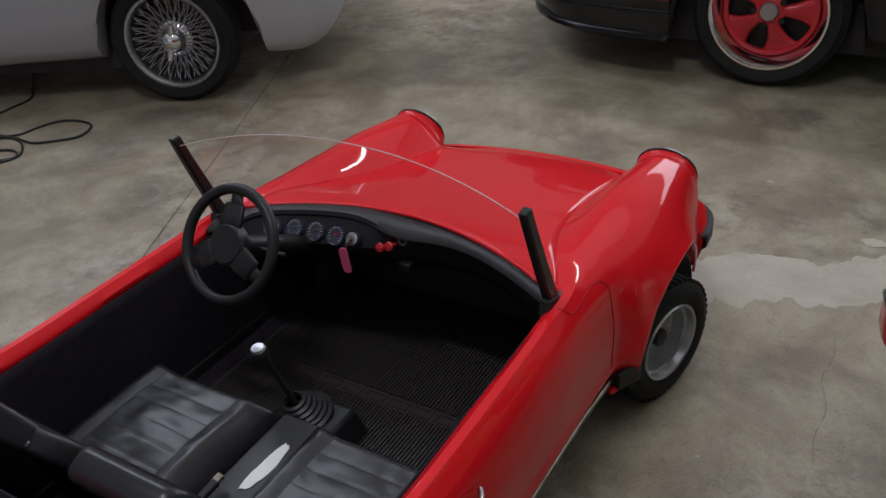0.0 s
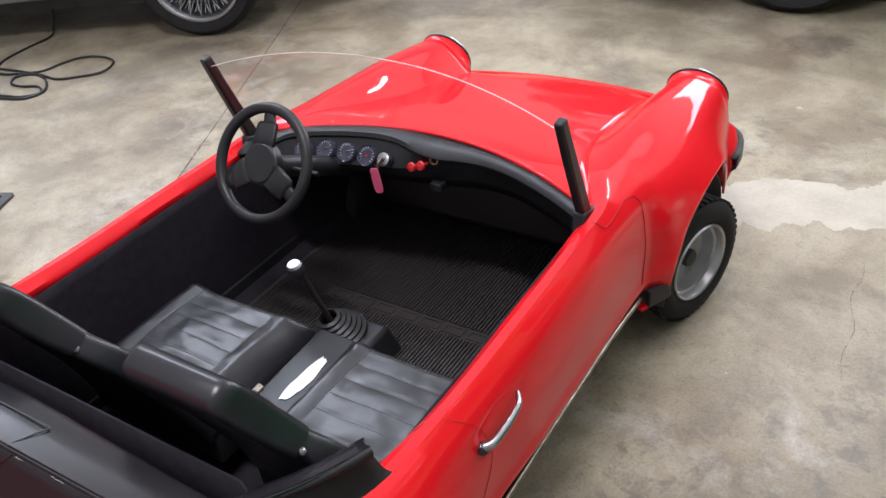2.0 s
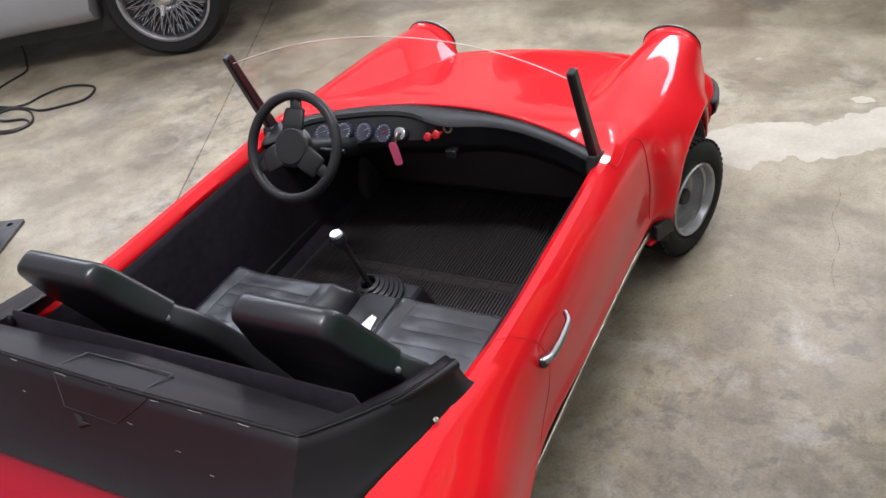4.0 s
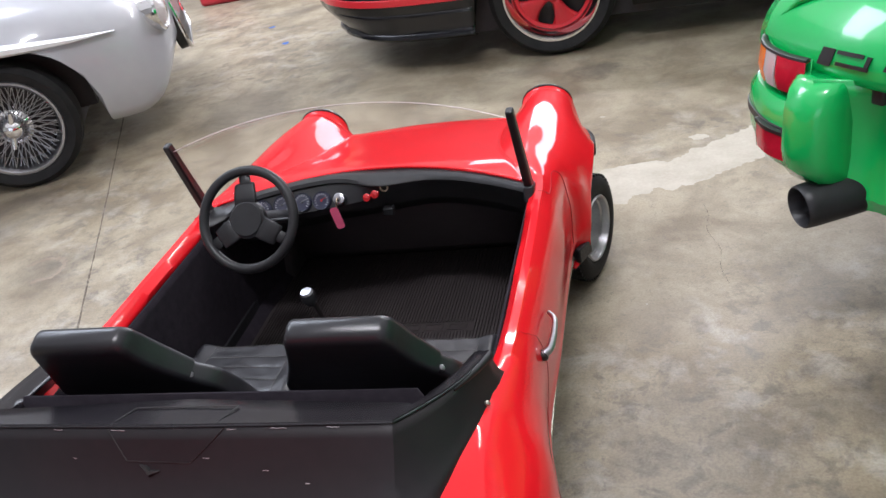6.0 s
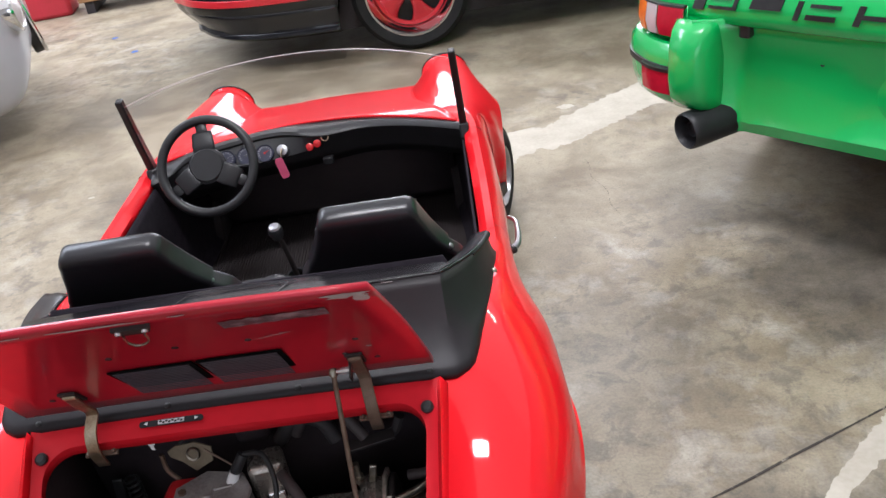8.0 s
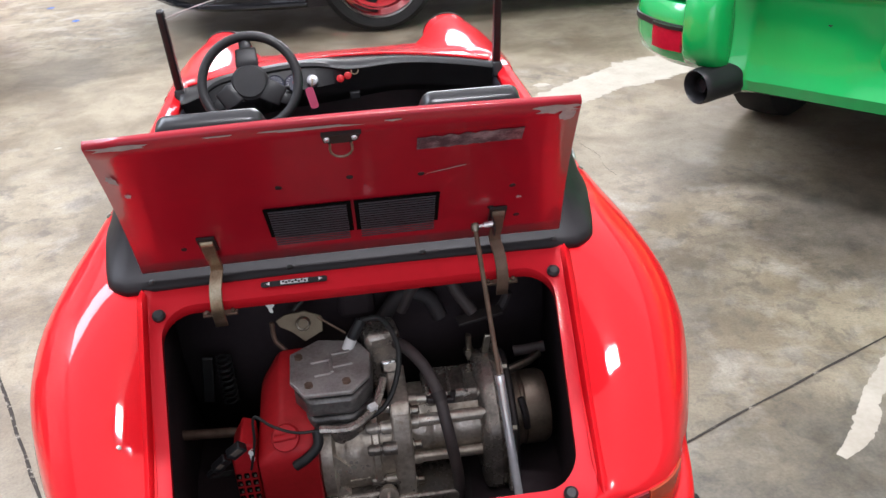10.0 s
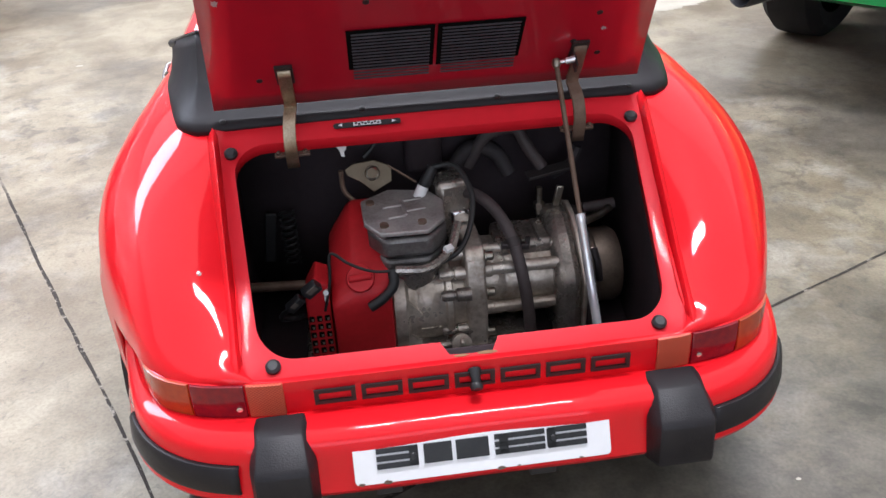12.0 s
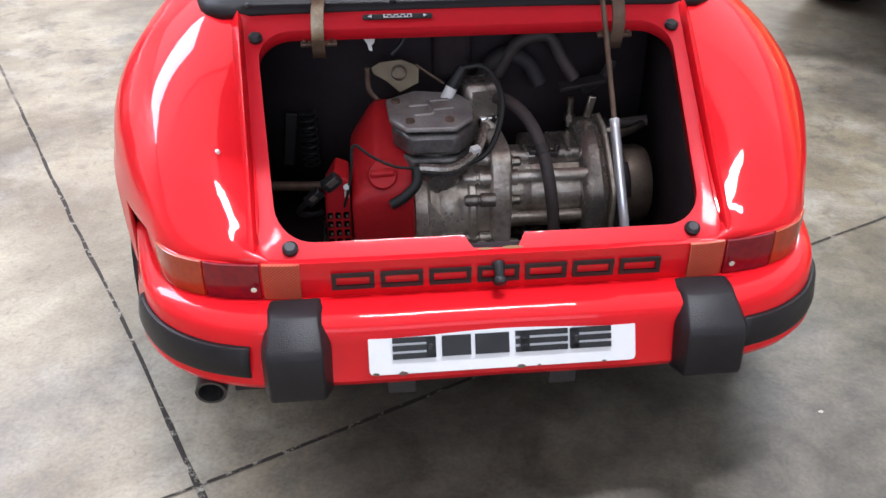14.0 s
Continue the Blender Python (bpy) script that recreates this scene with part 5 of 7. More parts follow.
for ang in (93, 212, 330):
    d = su * math.cos(radians(ang)) + sv * math.sin(radians(ang))
    e = SA.cross(d)
    bm = bmesh.new()
    grid(bm, [[HUB + d * r + e * w * s + SA * (h - 0.004 * abs(s)) for s in (-1, -0.8, 0, 0.8, 1)] for r, w, h in ((0.026, 0.024, 0.003), (0.050, 0.025, 0.003), (0.074, 0.023, 0.000), (0.0765, 0.022, -0.002), (0.079, 0.012, -0.004), (0.110, 0.011, -0.003))])
    part("spoke", bm, PLASTIC, sw, solid=0.008)
part("steering_column", tube(bmesh.new(), [HUB - SA * 0.012, HUB - SA * 0.05, V(-0.205, 1.46, 0.43)], [0.030, 0.022, 0.022], 16), PLASTIC, sw)
part("column_stalk", tube(bmesh.new(), [HUB - SA * 0.07 + V(0.02, 0, 0), HUB - SA * 0.07 + V(0.085, 0, 0.0)], 0.005, 8), PLASTIC, sw)

# ---------------------------------------------------------------- windscreen and its posts
for sign in (1, -1):
    b0, t0 = V(sign * 0.402, 1.376, 0.500), V(sign * 0.397, 1.302, 0.722)
    rows = []
    for f in np.linspace(0, 1, 10):
        c = b0.lerp(t0, f) + V(0, 0.006 * (1 - f)**2, 0)
        w, d = 0.0150 - 0.004 * f, 0.0095 - 0.001 * f
        rows.append([c + V(d, -w, 0), c + V(d, w, 0.004), c + V(-d, w, 0.004), c + V(-d, -w, 0), c + V(d, -w, 0)])
    bm = grid(bmesh.new(), rows)
    bmesh.ops.remove_doubles(bm, verts=bm.verts, dist=0.0003)
    bmesh.ops.holes_fill(bm, edges=[e for e in bm.edges if e.is_boundary], sides=8)
    post = part("windscreen_post", bm, PLASTIC, car, "black windscreen post", bevel=0.004)
    part("foot", box(bmesh.new(), (sign * 0.402, 1.382, 0.490), (0.024, 0.062, 0.040), -15), PLASTIC, post, bevel=0.005)

rows = []
for f in np.linspace(-1, 1, 41):
    x = 0.397 * f
    top = V(x, 1.304 + 0.045 * (1 - f * f), 0.702 + 0.056 * (1 - abs(f)**2.2))
    bot = V(x, cowl_y(x) - 0.012, 0.524)
    rows.append([bot.lerp(top, t) for t in np.linspace(0, 1, 8)])
screen = part("windscreen", grid(bmesh.new(), rows), GLASS, car, "clear curved acrylic windscreen", solid=0.0025)
screen.visible_shadow = False
part("edge", tube(bmesh.new(), [r[-1] for r in rows], 0.0010, 6), GLASS_EDGE, screen, "pale polished top edge")


# ---------------------------------------------------------------- wheels
def small_wheel(x, y, sign, steer=0.0):
    """A wheel on its own axle line; steer turns it about the upright."""
    M = Matrix.Translation((x, y, WHEEL_Z)) @ pose(0, 0, 0, 0, 0, steer)
    o, ax = V(0, 0, 0), V(sign, 0, 0)
    R = WHEEL_Z
    bm = lathe(bmesh.new(), [(0.094, -0.060), (0.122, -0.065), (0.140, -0.062), (R - 0.004, -0.052), (R, -0.040), (R, 0.040), (R - 0.004, 0.052), (0.140, 0.062), (0.122, 0.067), (0.106, 0.066), (0.095, 0.060), (0.089, 0.05)], o, ax, 56)
    bm.transform(M)
    tyre = part("wheel", bm, TYRE, car, "small wheel with a black treaded tyre")
    bm = bmesh.new()
    for k in range(48):
        t = 2 * math.pi * k / 48
        for s in (-1, 1):
            c = V(0, math.cos(t), math.sin(t)) * (R - 0.0015) + ax * (0.043 * s)
            box(bm, c, (0.026, 0.011, 0.006), math.degrees(t) - 90, 0, 0)
    bm.transform(M)
    part("tread_blocks", bm, TYRE, tyre, smooth=False)["kind"] = "stuff"
    bm = lathe(bmesh.new(), [(0.091, 0.056), (0.0955, 0.062), (0.0925, 0.066), (0.0885, 0.063), (0.0865, 0.054), (0.0850, 0.046), (0.0800, 0.042), (0.0785, 0.030), (0.074, 0.014), (0.064, 0.008), (0.046, 0.010), (0.030, 0.012), (0.028, 0.022), (0.024, 0.026), (0.012, 0.027), (0.0, 0.027)], o, ax, 48)
    bm.transform(M)
    rim = part("rim", bm, SILVER, tyre, "silver painted steel rim")
    bm = lathe(bmesh.new(), [(0.0215, 0.014), (0.0215, 0.034), (0.019, 0.039), (0.0, 0.040)], o, ax, 24)
    bm.transform(M)
    part("hub_cap", bm, DARK_RUST, rim, "dull dark hub cap")
    for k in range(4):
        t = 2 * math.pi * (k + 0.5) / 4
        bm = bolt(bmesh.new(), V(0, math.cos(t), math.sin(t)) * 0.042 + ax * 0.010, ax, 0.006, 0.008)
        bm.transform(M)
        part("wheel_nut", bm, STEEL, rim)


small_wheel(0.447, AXLE_F + 0.006, 1, -17)
small_wheel(-0.440, AXLE_F, -1, -17)
small_wheel(0.428, AXLE_R, 1)
small_wheel(-0.428, AXLE_R, -1)

# wheel-arch liners and underbody
bm = bmesh.new()
box(bm, (0, 1.13, 0.125), (0.80, 1.1, 0.04))
box(bm, (0, 0.30, 0.155), (0.66, 0.56, 0.03))
box(bm, (0, 1.97, 0.17), (0.62, 0.50, 0.04))
part("underbody", bm, DARK, car, "black underbody", smooth=False)
for sign in (1, -1):
    for yc, y0, y1 in ((AXLE_R, 0.20, 0.63), (AXLE_F, 1.60, 2.04)):
        bm = bmesh.new()
        grid(bm, [[V(sign * x, yc + math.cos(t) * 0.20, WHEEL_Z + math.sin(t) * 0.20) for x in (0.35, 0.42, 0.488)] for t in np.linspace(0, math.pi, 18)])
        grid(bm, [[V(sign * 0.35, yc + math.cos(t) * 0.20, WHEEL_Z + math.sin(t) * 0.20 * f) for f in (-0.2, 1)] for t in np.linspace(0, math.pi, 18)])
        part("arch_liner", bm, DARK, car, solid=0.003)
    # sill: bright strip under the door, black rail tucked in below it
    bm = box(bmesh.new(), (sign * 0.404, 1.10, 0.165), (0.030, 0.98, 0.090))
    sill = part("sill_trim", bm, PLASTIC, car, "black sill rail with a bright strip", bevel=0.006)
    part("bright_strip", tube(bmesh.new(), smooth_line([(sign * x, y, z) for x, y, z in ((0.472, 0.63, 0.222), (0.4585, 0.72, 0.217), (0.4545, 0.90, 0.215), (0.4530, 1.20, 0.215), (0.4545, 1.45, 0.215), (0.458, 1.535, 0.214))], 30), 0.0055, 10), STEEL, sill, "worn bright strip")
    part("strip_gasket", tube(bmesh.new(), smooth_line([(sign * x, y, z) for x, y, z in ((0.466, 0.64, 0.213), (0.4525, 0.72, 0.207), (0.4480, 1.10, 0.205), (0.452, 1.535, 0.205))], 24), 0.0060, 8), INK, sill)
    # door handle: curved bow with a broad dark rear foot
    pts = [(sign * x, y, z) for x, y, z in ((0.4655, 0.884, 0.416), (0.4760, 0.893, 0.419), (0.4815, 0.915, 0.424), (0.4835, 0.945, 0.430), (0.4810, 0.972, 0.434), (0.4690, 0.990, 0.434))]
    h = part("door_handle", tube(bmesh.new(), smooth_line(pts, 20), [0.0078 - 0.0036 * f for f in np.linspace(0, 1, 20)], 12), DULLCHROME, car, "curved chromed door handle")
    part("handle_foot", lathe(bmesh.new(), [(0.0105, 0.0), (0.0105, 0.006), (0.007, 0.010), (0.0, 0.011)], (sign * 0.4645, 0.886, 0.413), (sign, 0, 0.2), 16), INK, h)
    # black guard on the rear corner of the front arch and the red lip below it
    part("wing_trim", box(bmesh.new(), (sign * 0.4840, 1.570, 0.213), (0.016, 0.062, 0.040), 0, 0, -25 * sign), PLASTIC, car, "black stone-guard trim", bevel=0.003)
    part("arch_lip", box(bmesh.new(), (sign * 0.4660, 1.556, 0.186), (0.018, 0.050, 0.010), 0, 0, -22 * sign), RED, car, bevel=0.005)
# exhaust
bm = lathe(bmesh.new(), [(0.015, 0.06), (0.0155, 0.0), (0.019, 0.0), (0.0195, 0.01), (0.019, 0.14)], (-0.352, -0.018, 0.171), (0, 1, 0.12), 24)
part("exhaust_pipe", bm, PLATE, car, "round metal exhaust tail pipe")

# ---------------------------------------------------------------- engine bay and engine
bm = bmesh.new()
grid(bm, [[V(x * k, y, min(z, deck_z(y) - 0.012)) for y, k in ((0.045, 0.86), (0.12, 0.91), (0.20, 0.95), (0.34, 1.0), (0.47, 1.0))] for x, z in ((-0.305, 0.50), (-0.31, 0.34), (-0.30, 0.17), (0.0, 0.165), (0.30, 0.17), (0.31, 0.34), (0.305, 0.50))])
grid(bm, [[V(x, 0.47 - 0.02 * f, 0.165 + 0.36 * f) for x in (-0.31, 0, 0.31)] for f in (0, 0.5, 1)])
grid(bm, [[V(x, 0.030 + 0.012 * f, 0.165 + 0.165 * f) for x in (-0.30, 0, 0.30)] for f in (0, 0.5, 1)])
part("engine_bay", bm, BAY, car, "dark oily engine bay", solid=0.003)

bm = bmesh.new()
box(bm, (-0.05, 0.285, 0.185), (0.34, 0.16, 0.03))
engine = part("engine", bm, ALU_DARK, car, "small single-cylinder engine with a red shroud", bevel=0.006)
# cylinder with fins
out = [(-0.062, 0.038), (-0.060, -0.030), (-0.040, -0.064), (0.026, -0.066), (0.052, -0.034), (0.056, 0.020), (0.038, 0.055), (-0.020, 0.068)]
for k, (z, s) in enumerate(((0.326, 0.95), (0.3615, 1.0))):
    bm = slab(bmesh.new(), [(a * s, b * s) for a, b in out], (1, 0, 0), (0, 1, 0), (0, 0, 1), (-0.050, 0.285, z), 0.030)
    part("cylinder_fin", bm, FIN, engine, bevel=0.006)
part("cylinder", lathe(bmesh.new(), [(0.052, 0.0), (0.052, 0.115)], (-0.05, 0.285, 0.28), (0, 0, 1), 24), ALU_DARK, engine)
bm = slab(bmesh.new(), [(a * 1.03, b * 1.03) for a, b in out], (1, 0, 0), (0, 1, 0), (0, 0, 1), (-0.053, 0.287, 0.3965), 0.007)
for dx, dy, w, h, r in ((-0.016, 0.012, 0.034, 0.006, 8), (0.014, -0.004, 0.034, 0.006, 8), (-0.014, -0.022, 0.026, 0.006, 8), (0.012, 0.028, 0.03, 0.006, 8), (-0.002, 0.006, 0.006, 0.05, 4)):
    box(bm, (-0.053 + dx, 0.287 + dy, 0.404), (w, h, 0.004), 0, 0, r)
head = part("cylinder_head", bm, HEAD, engine, "dull cast aluminium head cover", bevel=0.003)
for dx, dy in ((-0.050, 0.026), (-0.034, -0.046), (0.020, -0.046)):
    part("head_bolt", bolt(bmesh.new(), (-0.053 + dx, 0.287 + dy, 0.402), (0, 0, 1), 0.0065, 0.006), RUST, head)

# red fan shroud: upright front, then sloping back and in to a narrow top
rows = []
SHROUD = [(0.198, 0.17), (0.197, 0.24), (0.197, 0.305), (0.199, 0.318), (0.205, 0.330), (0.222, 0.342), (0.25, 0.358), (0.285, 0.376), (0.318, 0.390), (0.338, 0.395), (0.358, 0.391), (0.374, 0.376), (0.385, 0.34), (0.39, 0.25), (0.39, 0.17)]
for x, k, h in ((-0.1715, 0.93, 0.30), (-0.170, 0.975, 0.38), (-0.166, 0.995, 0.47), (-0.160, 1.0, 0.58), (-0.140, 1.0, 0.92), (-0.134, 1.0, 0.98), (-0.126, 1.0, 1.0), (-0.094, 1.0, 1.0), (-0.088, 0.99, 0.97), (-0.086, 0.96, 0.93)):
    rows.append([V(x, 0.29 + (y - 0.29) * k, min(z, 0.30) + max(0.0, z - 0.30) * h) for y, z in SHROUD])
bm = grid(bmesh.new(), rows)
for r in (rows[0], rows[-1]):
    bm.faces.new([bm.verts.new(p) for p in r])
shroud = part("fan_shroud", bm, RED_PLASTIC, engine, "red engine shroud", flat_angle=28)
cap = part("filler_cap", lathe(bmesh.new(), [(0.020, -0.012), (0.0205, 0.003), (0.0185, 0.008), (0.0, 0.008)], (-0.128, 0.212, 0.340), (0, -0.80, 0.60), 24), RED_PLASTIC, engine, "red filler cap")
part("cap_grip", box(bmesh.new(), (-0.128, 0.204, 0.347), (0.034, 0.009, 0.010), 30, 0, 6), RED_PLASTIC, cap, bevel=0.003)
# starter cover: slanting plate with a slotted lower half
bm = slab(bmesh.new(), [(-0.208, 0.170), (-0.174, 0.170), (-0.174, 0.338), (-0.192, 0.346), (-0.208, 0.318)], (1, 0, 0), (0, 0, 1), (0, 1, 0), (0, 0.206, 0), 0.060)
starter = part("starter_cover", bm, RED_PLASTIC, engine, "red slotted starter cover", bevel=0.003)
for i in range(3):
    for k in range(8):
        bm = bmesh.new()
        x0, z0 = -0.2028 + 0.0112 * i, 0.186 + 0.0140 * k
        slab(bm, round_rect(-0.0040, -0.0050, 0.0040, 0.0050, 0.002, 2), (1, 0, 0), (0, 0, 1), (0, -1, 0), (x0, 0.2066, z0), 0.0012)
        part("slot", bm, VOID, starter, smooth=False)
        part("slot_vane", box(bmesh.new(), (x0 + 0.0012, 0.2051, z0 - 0.0012), (0.0034, 0.0008, 0.0040)), SCUFF, starter, smooth=False)
part("bracket_bolt", bolt(bmesh.new(), (-0.176, 0.204, 0.330), (-0.3, -0.9, 0.2), 0.0042, 0.006, 8), PAPER, engine)

# crankcase: end plate, smooth barrel, dark joint, then the flange
bm = lathe(bmesh.new(), [(0.0, 0.0), (0.074, 0.0), (0.080, 0.005), (0.080, 0.022), (0.071, 0.027), (0.0685, 0.034), (0.0685, 0.040), (0.0700, 0.042), (0.0700, 0.066), (0.0685, 0.068), (0.0690, 0.080), (0.0735, 0.083), (0.0735, 0.091), (0.063, 0.094), (0.062, 0.112), (0.0, 0.112)], (-0.088, 0.285, 0.252), (1, 0, 0), 48)
cc = part("crankcase", bm, ALU, engine, "cast aluminium crankcase")
# gussets and raised casting marks
for z0, z1 in ((0.262, 0.292), (0.206, 0.236)):
    bm = bmesh.new()
    a = [bm.verts.new(p) for p in (V(-0.066, 0.2100, z0), V(-0.066, 0.2160, z1), V(-0.040, 0.2155, z0), V(-0.066, 0.230, z0), V(-0.066, 0.230, z1), V(-0.040, 0.230, z0))]
    for f in ((0, 1, 2), (3, 5, 4), (0, 2, 5, 3), (1, 4, 5, 2), (0, 3, 4, 1)):
        bm.faces.new([a[i] for i in f])
    part("gusset", bm, ALU, cc, smooth=False)
for k in range(5):
    part("casting_mark", box(bmesh.new(), (-0.043 + 0.0065 * k, 0.2162 + 0.0003 * k, 0.236), (0.0045, 0.002, 0.006), 12), ALU, cc, smooth=False)
for y, z in ((0.236, 0.316), (0.217, 0.291), (0.222, 0.226), (0.262, 0.334)):
    bm = lathe(bmesh.new(), [(0.0, -0.014), (0.0060, -0.014), (0.0085, -0.010), (0.0085, 0.004), (0.0070, 0.0055), (0.0070, 0.0075), (0.0100, 0.009), (0.0105, 0.030)], (0.0, y, z), (1, 0, 0), 16)
    part("case_lug", bm, ALU if z > 0.3 else ALU_DARK, cc)
part("sump", box(bmesh.new(), (-0.045, 0.235, 0.188), (0.105, 0.06, 0.05)), ALU_DARK, engine, bevel=0.008)
plug = part("dip_plug", lathe(bmesh.new(), [(0.0135, -0.012), (0.0150, 0.004), (0.0150, 0.007), (0.006, 0.009), (0.0, 0.009)], (0.010, 0.192, 0.222), (0, -0.92, 0.4), 20), ALU, engine, "pale oil filler plug")
part("plug_grip", box(bmesh.new(), (0.010, 0.182, 0.2265), (0.006, 0.010, 0.024), 22), ALU, plug, bevel=0.002)
bm = slab(bmesh.new(), [(-0.078, -0.085), (-0.070, -0.092), (0.02, -0.095), (0.075, -0.06), (0.085, 0.02), (0.055, 0.085), (-0.02, 0.094), (-0.050, 0.092), (-0.062, 0.082), (-0.072, 0.040), (-0.080, 0.020), (-0.080, -0.040)], (0, 1, 0), (0, 0, 1), (1, 0, 0), (0.024, 0.292, 0.262), 0.030)
flange = part("flange", bm, ALU, engine, "grey cast flange", bevel=0.004)
for y, z in ((0.240, 0.338), (0.226, 0.284), (0.228, 0.212)):
    part("flange_bolt", lathe(bmesh.new(), [(0.0105, 0.0), (0.0105, 0.002), (0.0072, 0.003), (0.0072, 0.012), (0.005, 0.014), (0.0, 0.014)], (0.054, y, z), (1, 0, 0), 12), STEEL, flange)
# gearbox: ribbed barrel with tie tubes and a flat-topped casting above
rows = []
for x, k in ((0.052, 0.97), (0.060, 1.0), (0.084, 1.0), (0.086, 0.975), (0.092, 0.975), (0.094, 1.0), (0.150, 1.0), (0.168, 0.99)):
    ring = [V(x, 0.302 + (0.058 + 0.003 * abs(math.sin(3.5 * t + 0.4))) * k * math.cos(t), 0.266 + (0.060 + 0.003 * abs(math.sin(3.5 * t + 0.4))) * k * math.sin(t)) for t in [2 * math.pi * i / 64 for i in range(64)]]
    rows.append(ring + [ring[0]])
bm = grid(bmesh.new(), rows)
bmesh.ops.remove_doubles(bm, verts=bm.verts, dist=0.0003)
gear = part("gearbox", bm, ALU, engine, "ribbed cast gearbox housing", flat_angle=60)
for y, z, r in ((0.250, 0.309, 0.0095), (0.236, 0.250, 0.0085), (0.276, 0.329, 0.008)):
    part("tie_tube", tube(bmesh.new(), [(0.054, y, z), (0.066, y, z), (0.067, y, z), (0.168, y, z)], [r * 1.25, r * 1.25, r, r], 14), ALU, gear)
part("top_casting", box(bmesh.new(), (0.122, 0.305, 0.326), (0.088, 0.075, 0.026)), ALU_DARK, gear, bevel=0.008)
for dx in (-0.026, 0.0, 0.026):
    part("casting_rib", box(bmesh.new(), (0.118 + dx, 0.298, 0.3395), (0.005, 0.060, 0.006)), ALU_DARK, gear, bevel=0.0015)
# side cover: tall rounded box, its seam and the drum behind it
COVER = [(0.214, 0.180), (0.214, 0.282), (0.220, 0.297), (0.236, 0.312), (0.268, 0.338), (0.300, 0.358), (0.335, 0.362), (0.370, 0.345), (0.390, 0.30), (0.390, 0.180)]
cover = part("chain_cover", slab(bmesh.new(), COVER, (0, 1, 0), (0, 0, 1), (1, 0, 0), (0.160, 0, 0), 0.040), ALU_DARK, engine, "smooth oily cast side cover", bevel=0.013)
part("cover_seam", slab(bmesh.new(), [(0.302 + (y - 0.302) * 1.03, 0.27 + (z - 0.27) * 1.035) for y, z in COVER], (0, 1, 0), (0, 0, 1), (1, 0, 0), (0.198, 0, 0), 0.007), ALU, cover, bevel=0.002)
part("cover_back", slab(bmesh.new(), [(0.302 + (y - 0.302) * 0.95, 0.27 + (z - 0.27) * 0.95) for y, z in COVER], (0, 1, 0), (0, 0, 1), (1, 0, 0), (0.2045, 0, 0), 0.012), DARK_RUST, cover, bevel=0.004)
for y, z in ((0.226, 0.292), (0.300, 0.352), (0.226, 0.215)):
    part("cover_bolt", bolt(bmesh.new(), (0.204, y, z), (1, 0, 0), 0.0055, 0.008), STEEL, cover)
part("stud", tube(bmesh.new(), [(0.160, 0.345, 0.342), (0.160, 0.345, 0.388)], 0.005, 8), STEEL, engine)
part("stud_nut", bolt(bmesh.new(), (0.160, 0.345, 0.352), (0, 0, 1), 0.009, 0.010), STEEL, engine)
part("lifting_tab", box(bmesh.new(), (0.186, 0.330, 0.378), (0.012, 0.006, 0.034), 0, 12, 0), STEEL, engine, bevel=0.002)
part("clutch_drum", lathe(bmesh.new(), [(0.0, 0.0), (0.056, 0.0), (0.060, 0.005), (0.060, 0.016), (0.058, 0.018), (0.058, 0.022), (0.060, 0.024), (0.060, 0.054), (0.055, 0.063), (0.030, 0.067), (0.0, 0.067)], (0.214, 0.318, 0.254), (1, 0, 0), 40), RUSTY_DRUM, engine, "dull brown clutch drum")
part("lever_arm", tube(bmesh.new(), [(0.205, 0.30, 0.340), (0.250, 0.318, 0.344), (0.270, 0.33, 0.348)], [0.0075, 0.0065, 0.006], 10), STEEL, engine)
part("brake_strap", tube(bmesh.new(), smooth_line([(0.226, 0.262, 0.318), (0.231, 0.252, 0.295), (0.234, 0.250, 0.268)], 10), 0.0055, 8), DARK_RUST, engine)
# hoses, plug lead, wires
part("breather_hose", tube(bmesh.new(), smooth_line([(0.03, 0.36, 0.385), (0.055, 0.320, 0.400), (0.080, 0.285, 0.388), (0.097, 0.255, 0.360), (0.106, 0.222, 0.318), (0.113, 0.212, 0.27), (0.118, 0.212, 0.22), (0.119, 0.218, 0.17)], 30), 0.0090, 12), HOSE, engine, "dusty grey rubber hose")
part("hose_clip", tube(bmesh.new(), [(0.0975, 0.252, 0.357), (0.1005, 0.243, 0.346)], 0.0115, 14), DARK_RUST, engine)
part("plug_cap", tube(bmesh.new(), [(-0.024, 0.330, 0.408), (-0.020, 0.332, 0.418), (-0.019, 0.332, 0.419), (-0.004, 0.341, 0.441)], [0.007, 0.008, 0.009, 0.0085], 12), PLASTIC, engine, "black spark plug cap")
part("plug_body", tube(bmesh.new(), [(-0.030, 0.326, 0.400), (-0.021, 0.331, 0.416)], 0.0088, 12), PAPER, engine, "white spark plug insulator")
part("plug_lead", tube(bmesh.new(), smooth_line([(-0.004, 0.341, 0.441), (0.022, 0.335, 0.446), (0.046, 0.30, 0.418), (0.040, 0.268, 0.38), (0.014, 0.235, 0.352), (-0.03, 0.218, 0.346), (-0.075, 0.212, 0.350)], 30), 0.0042, 8), CABLE, engine)
part("hose_band", tube(bmesh.new(), smooth_line([(-0.078, 0.205, 0.352), (-0.03, 0.206, 0.350), (0.002, 0.225, 0.364), (0.020, 0.262, 0.386)], 16), 0.0065, 8), ALU_DARK, engine)
part("cable_tie", box(bmesh.new(), (0.0, 0.222, 0.366), (0.013, 0.010, 0.013), 20, 0, 30), PAPER, engine, "pale cable tie", bevel=0.001)
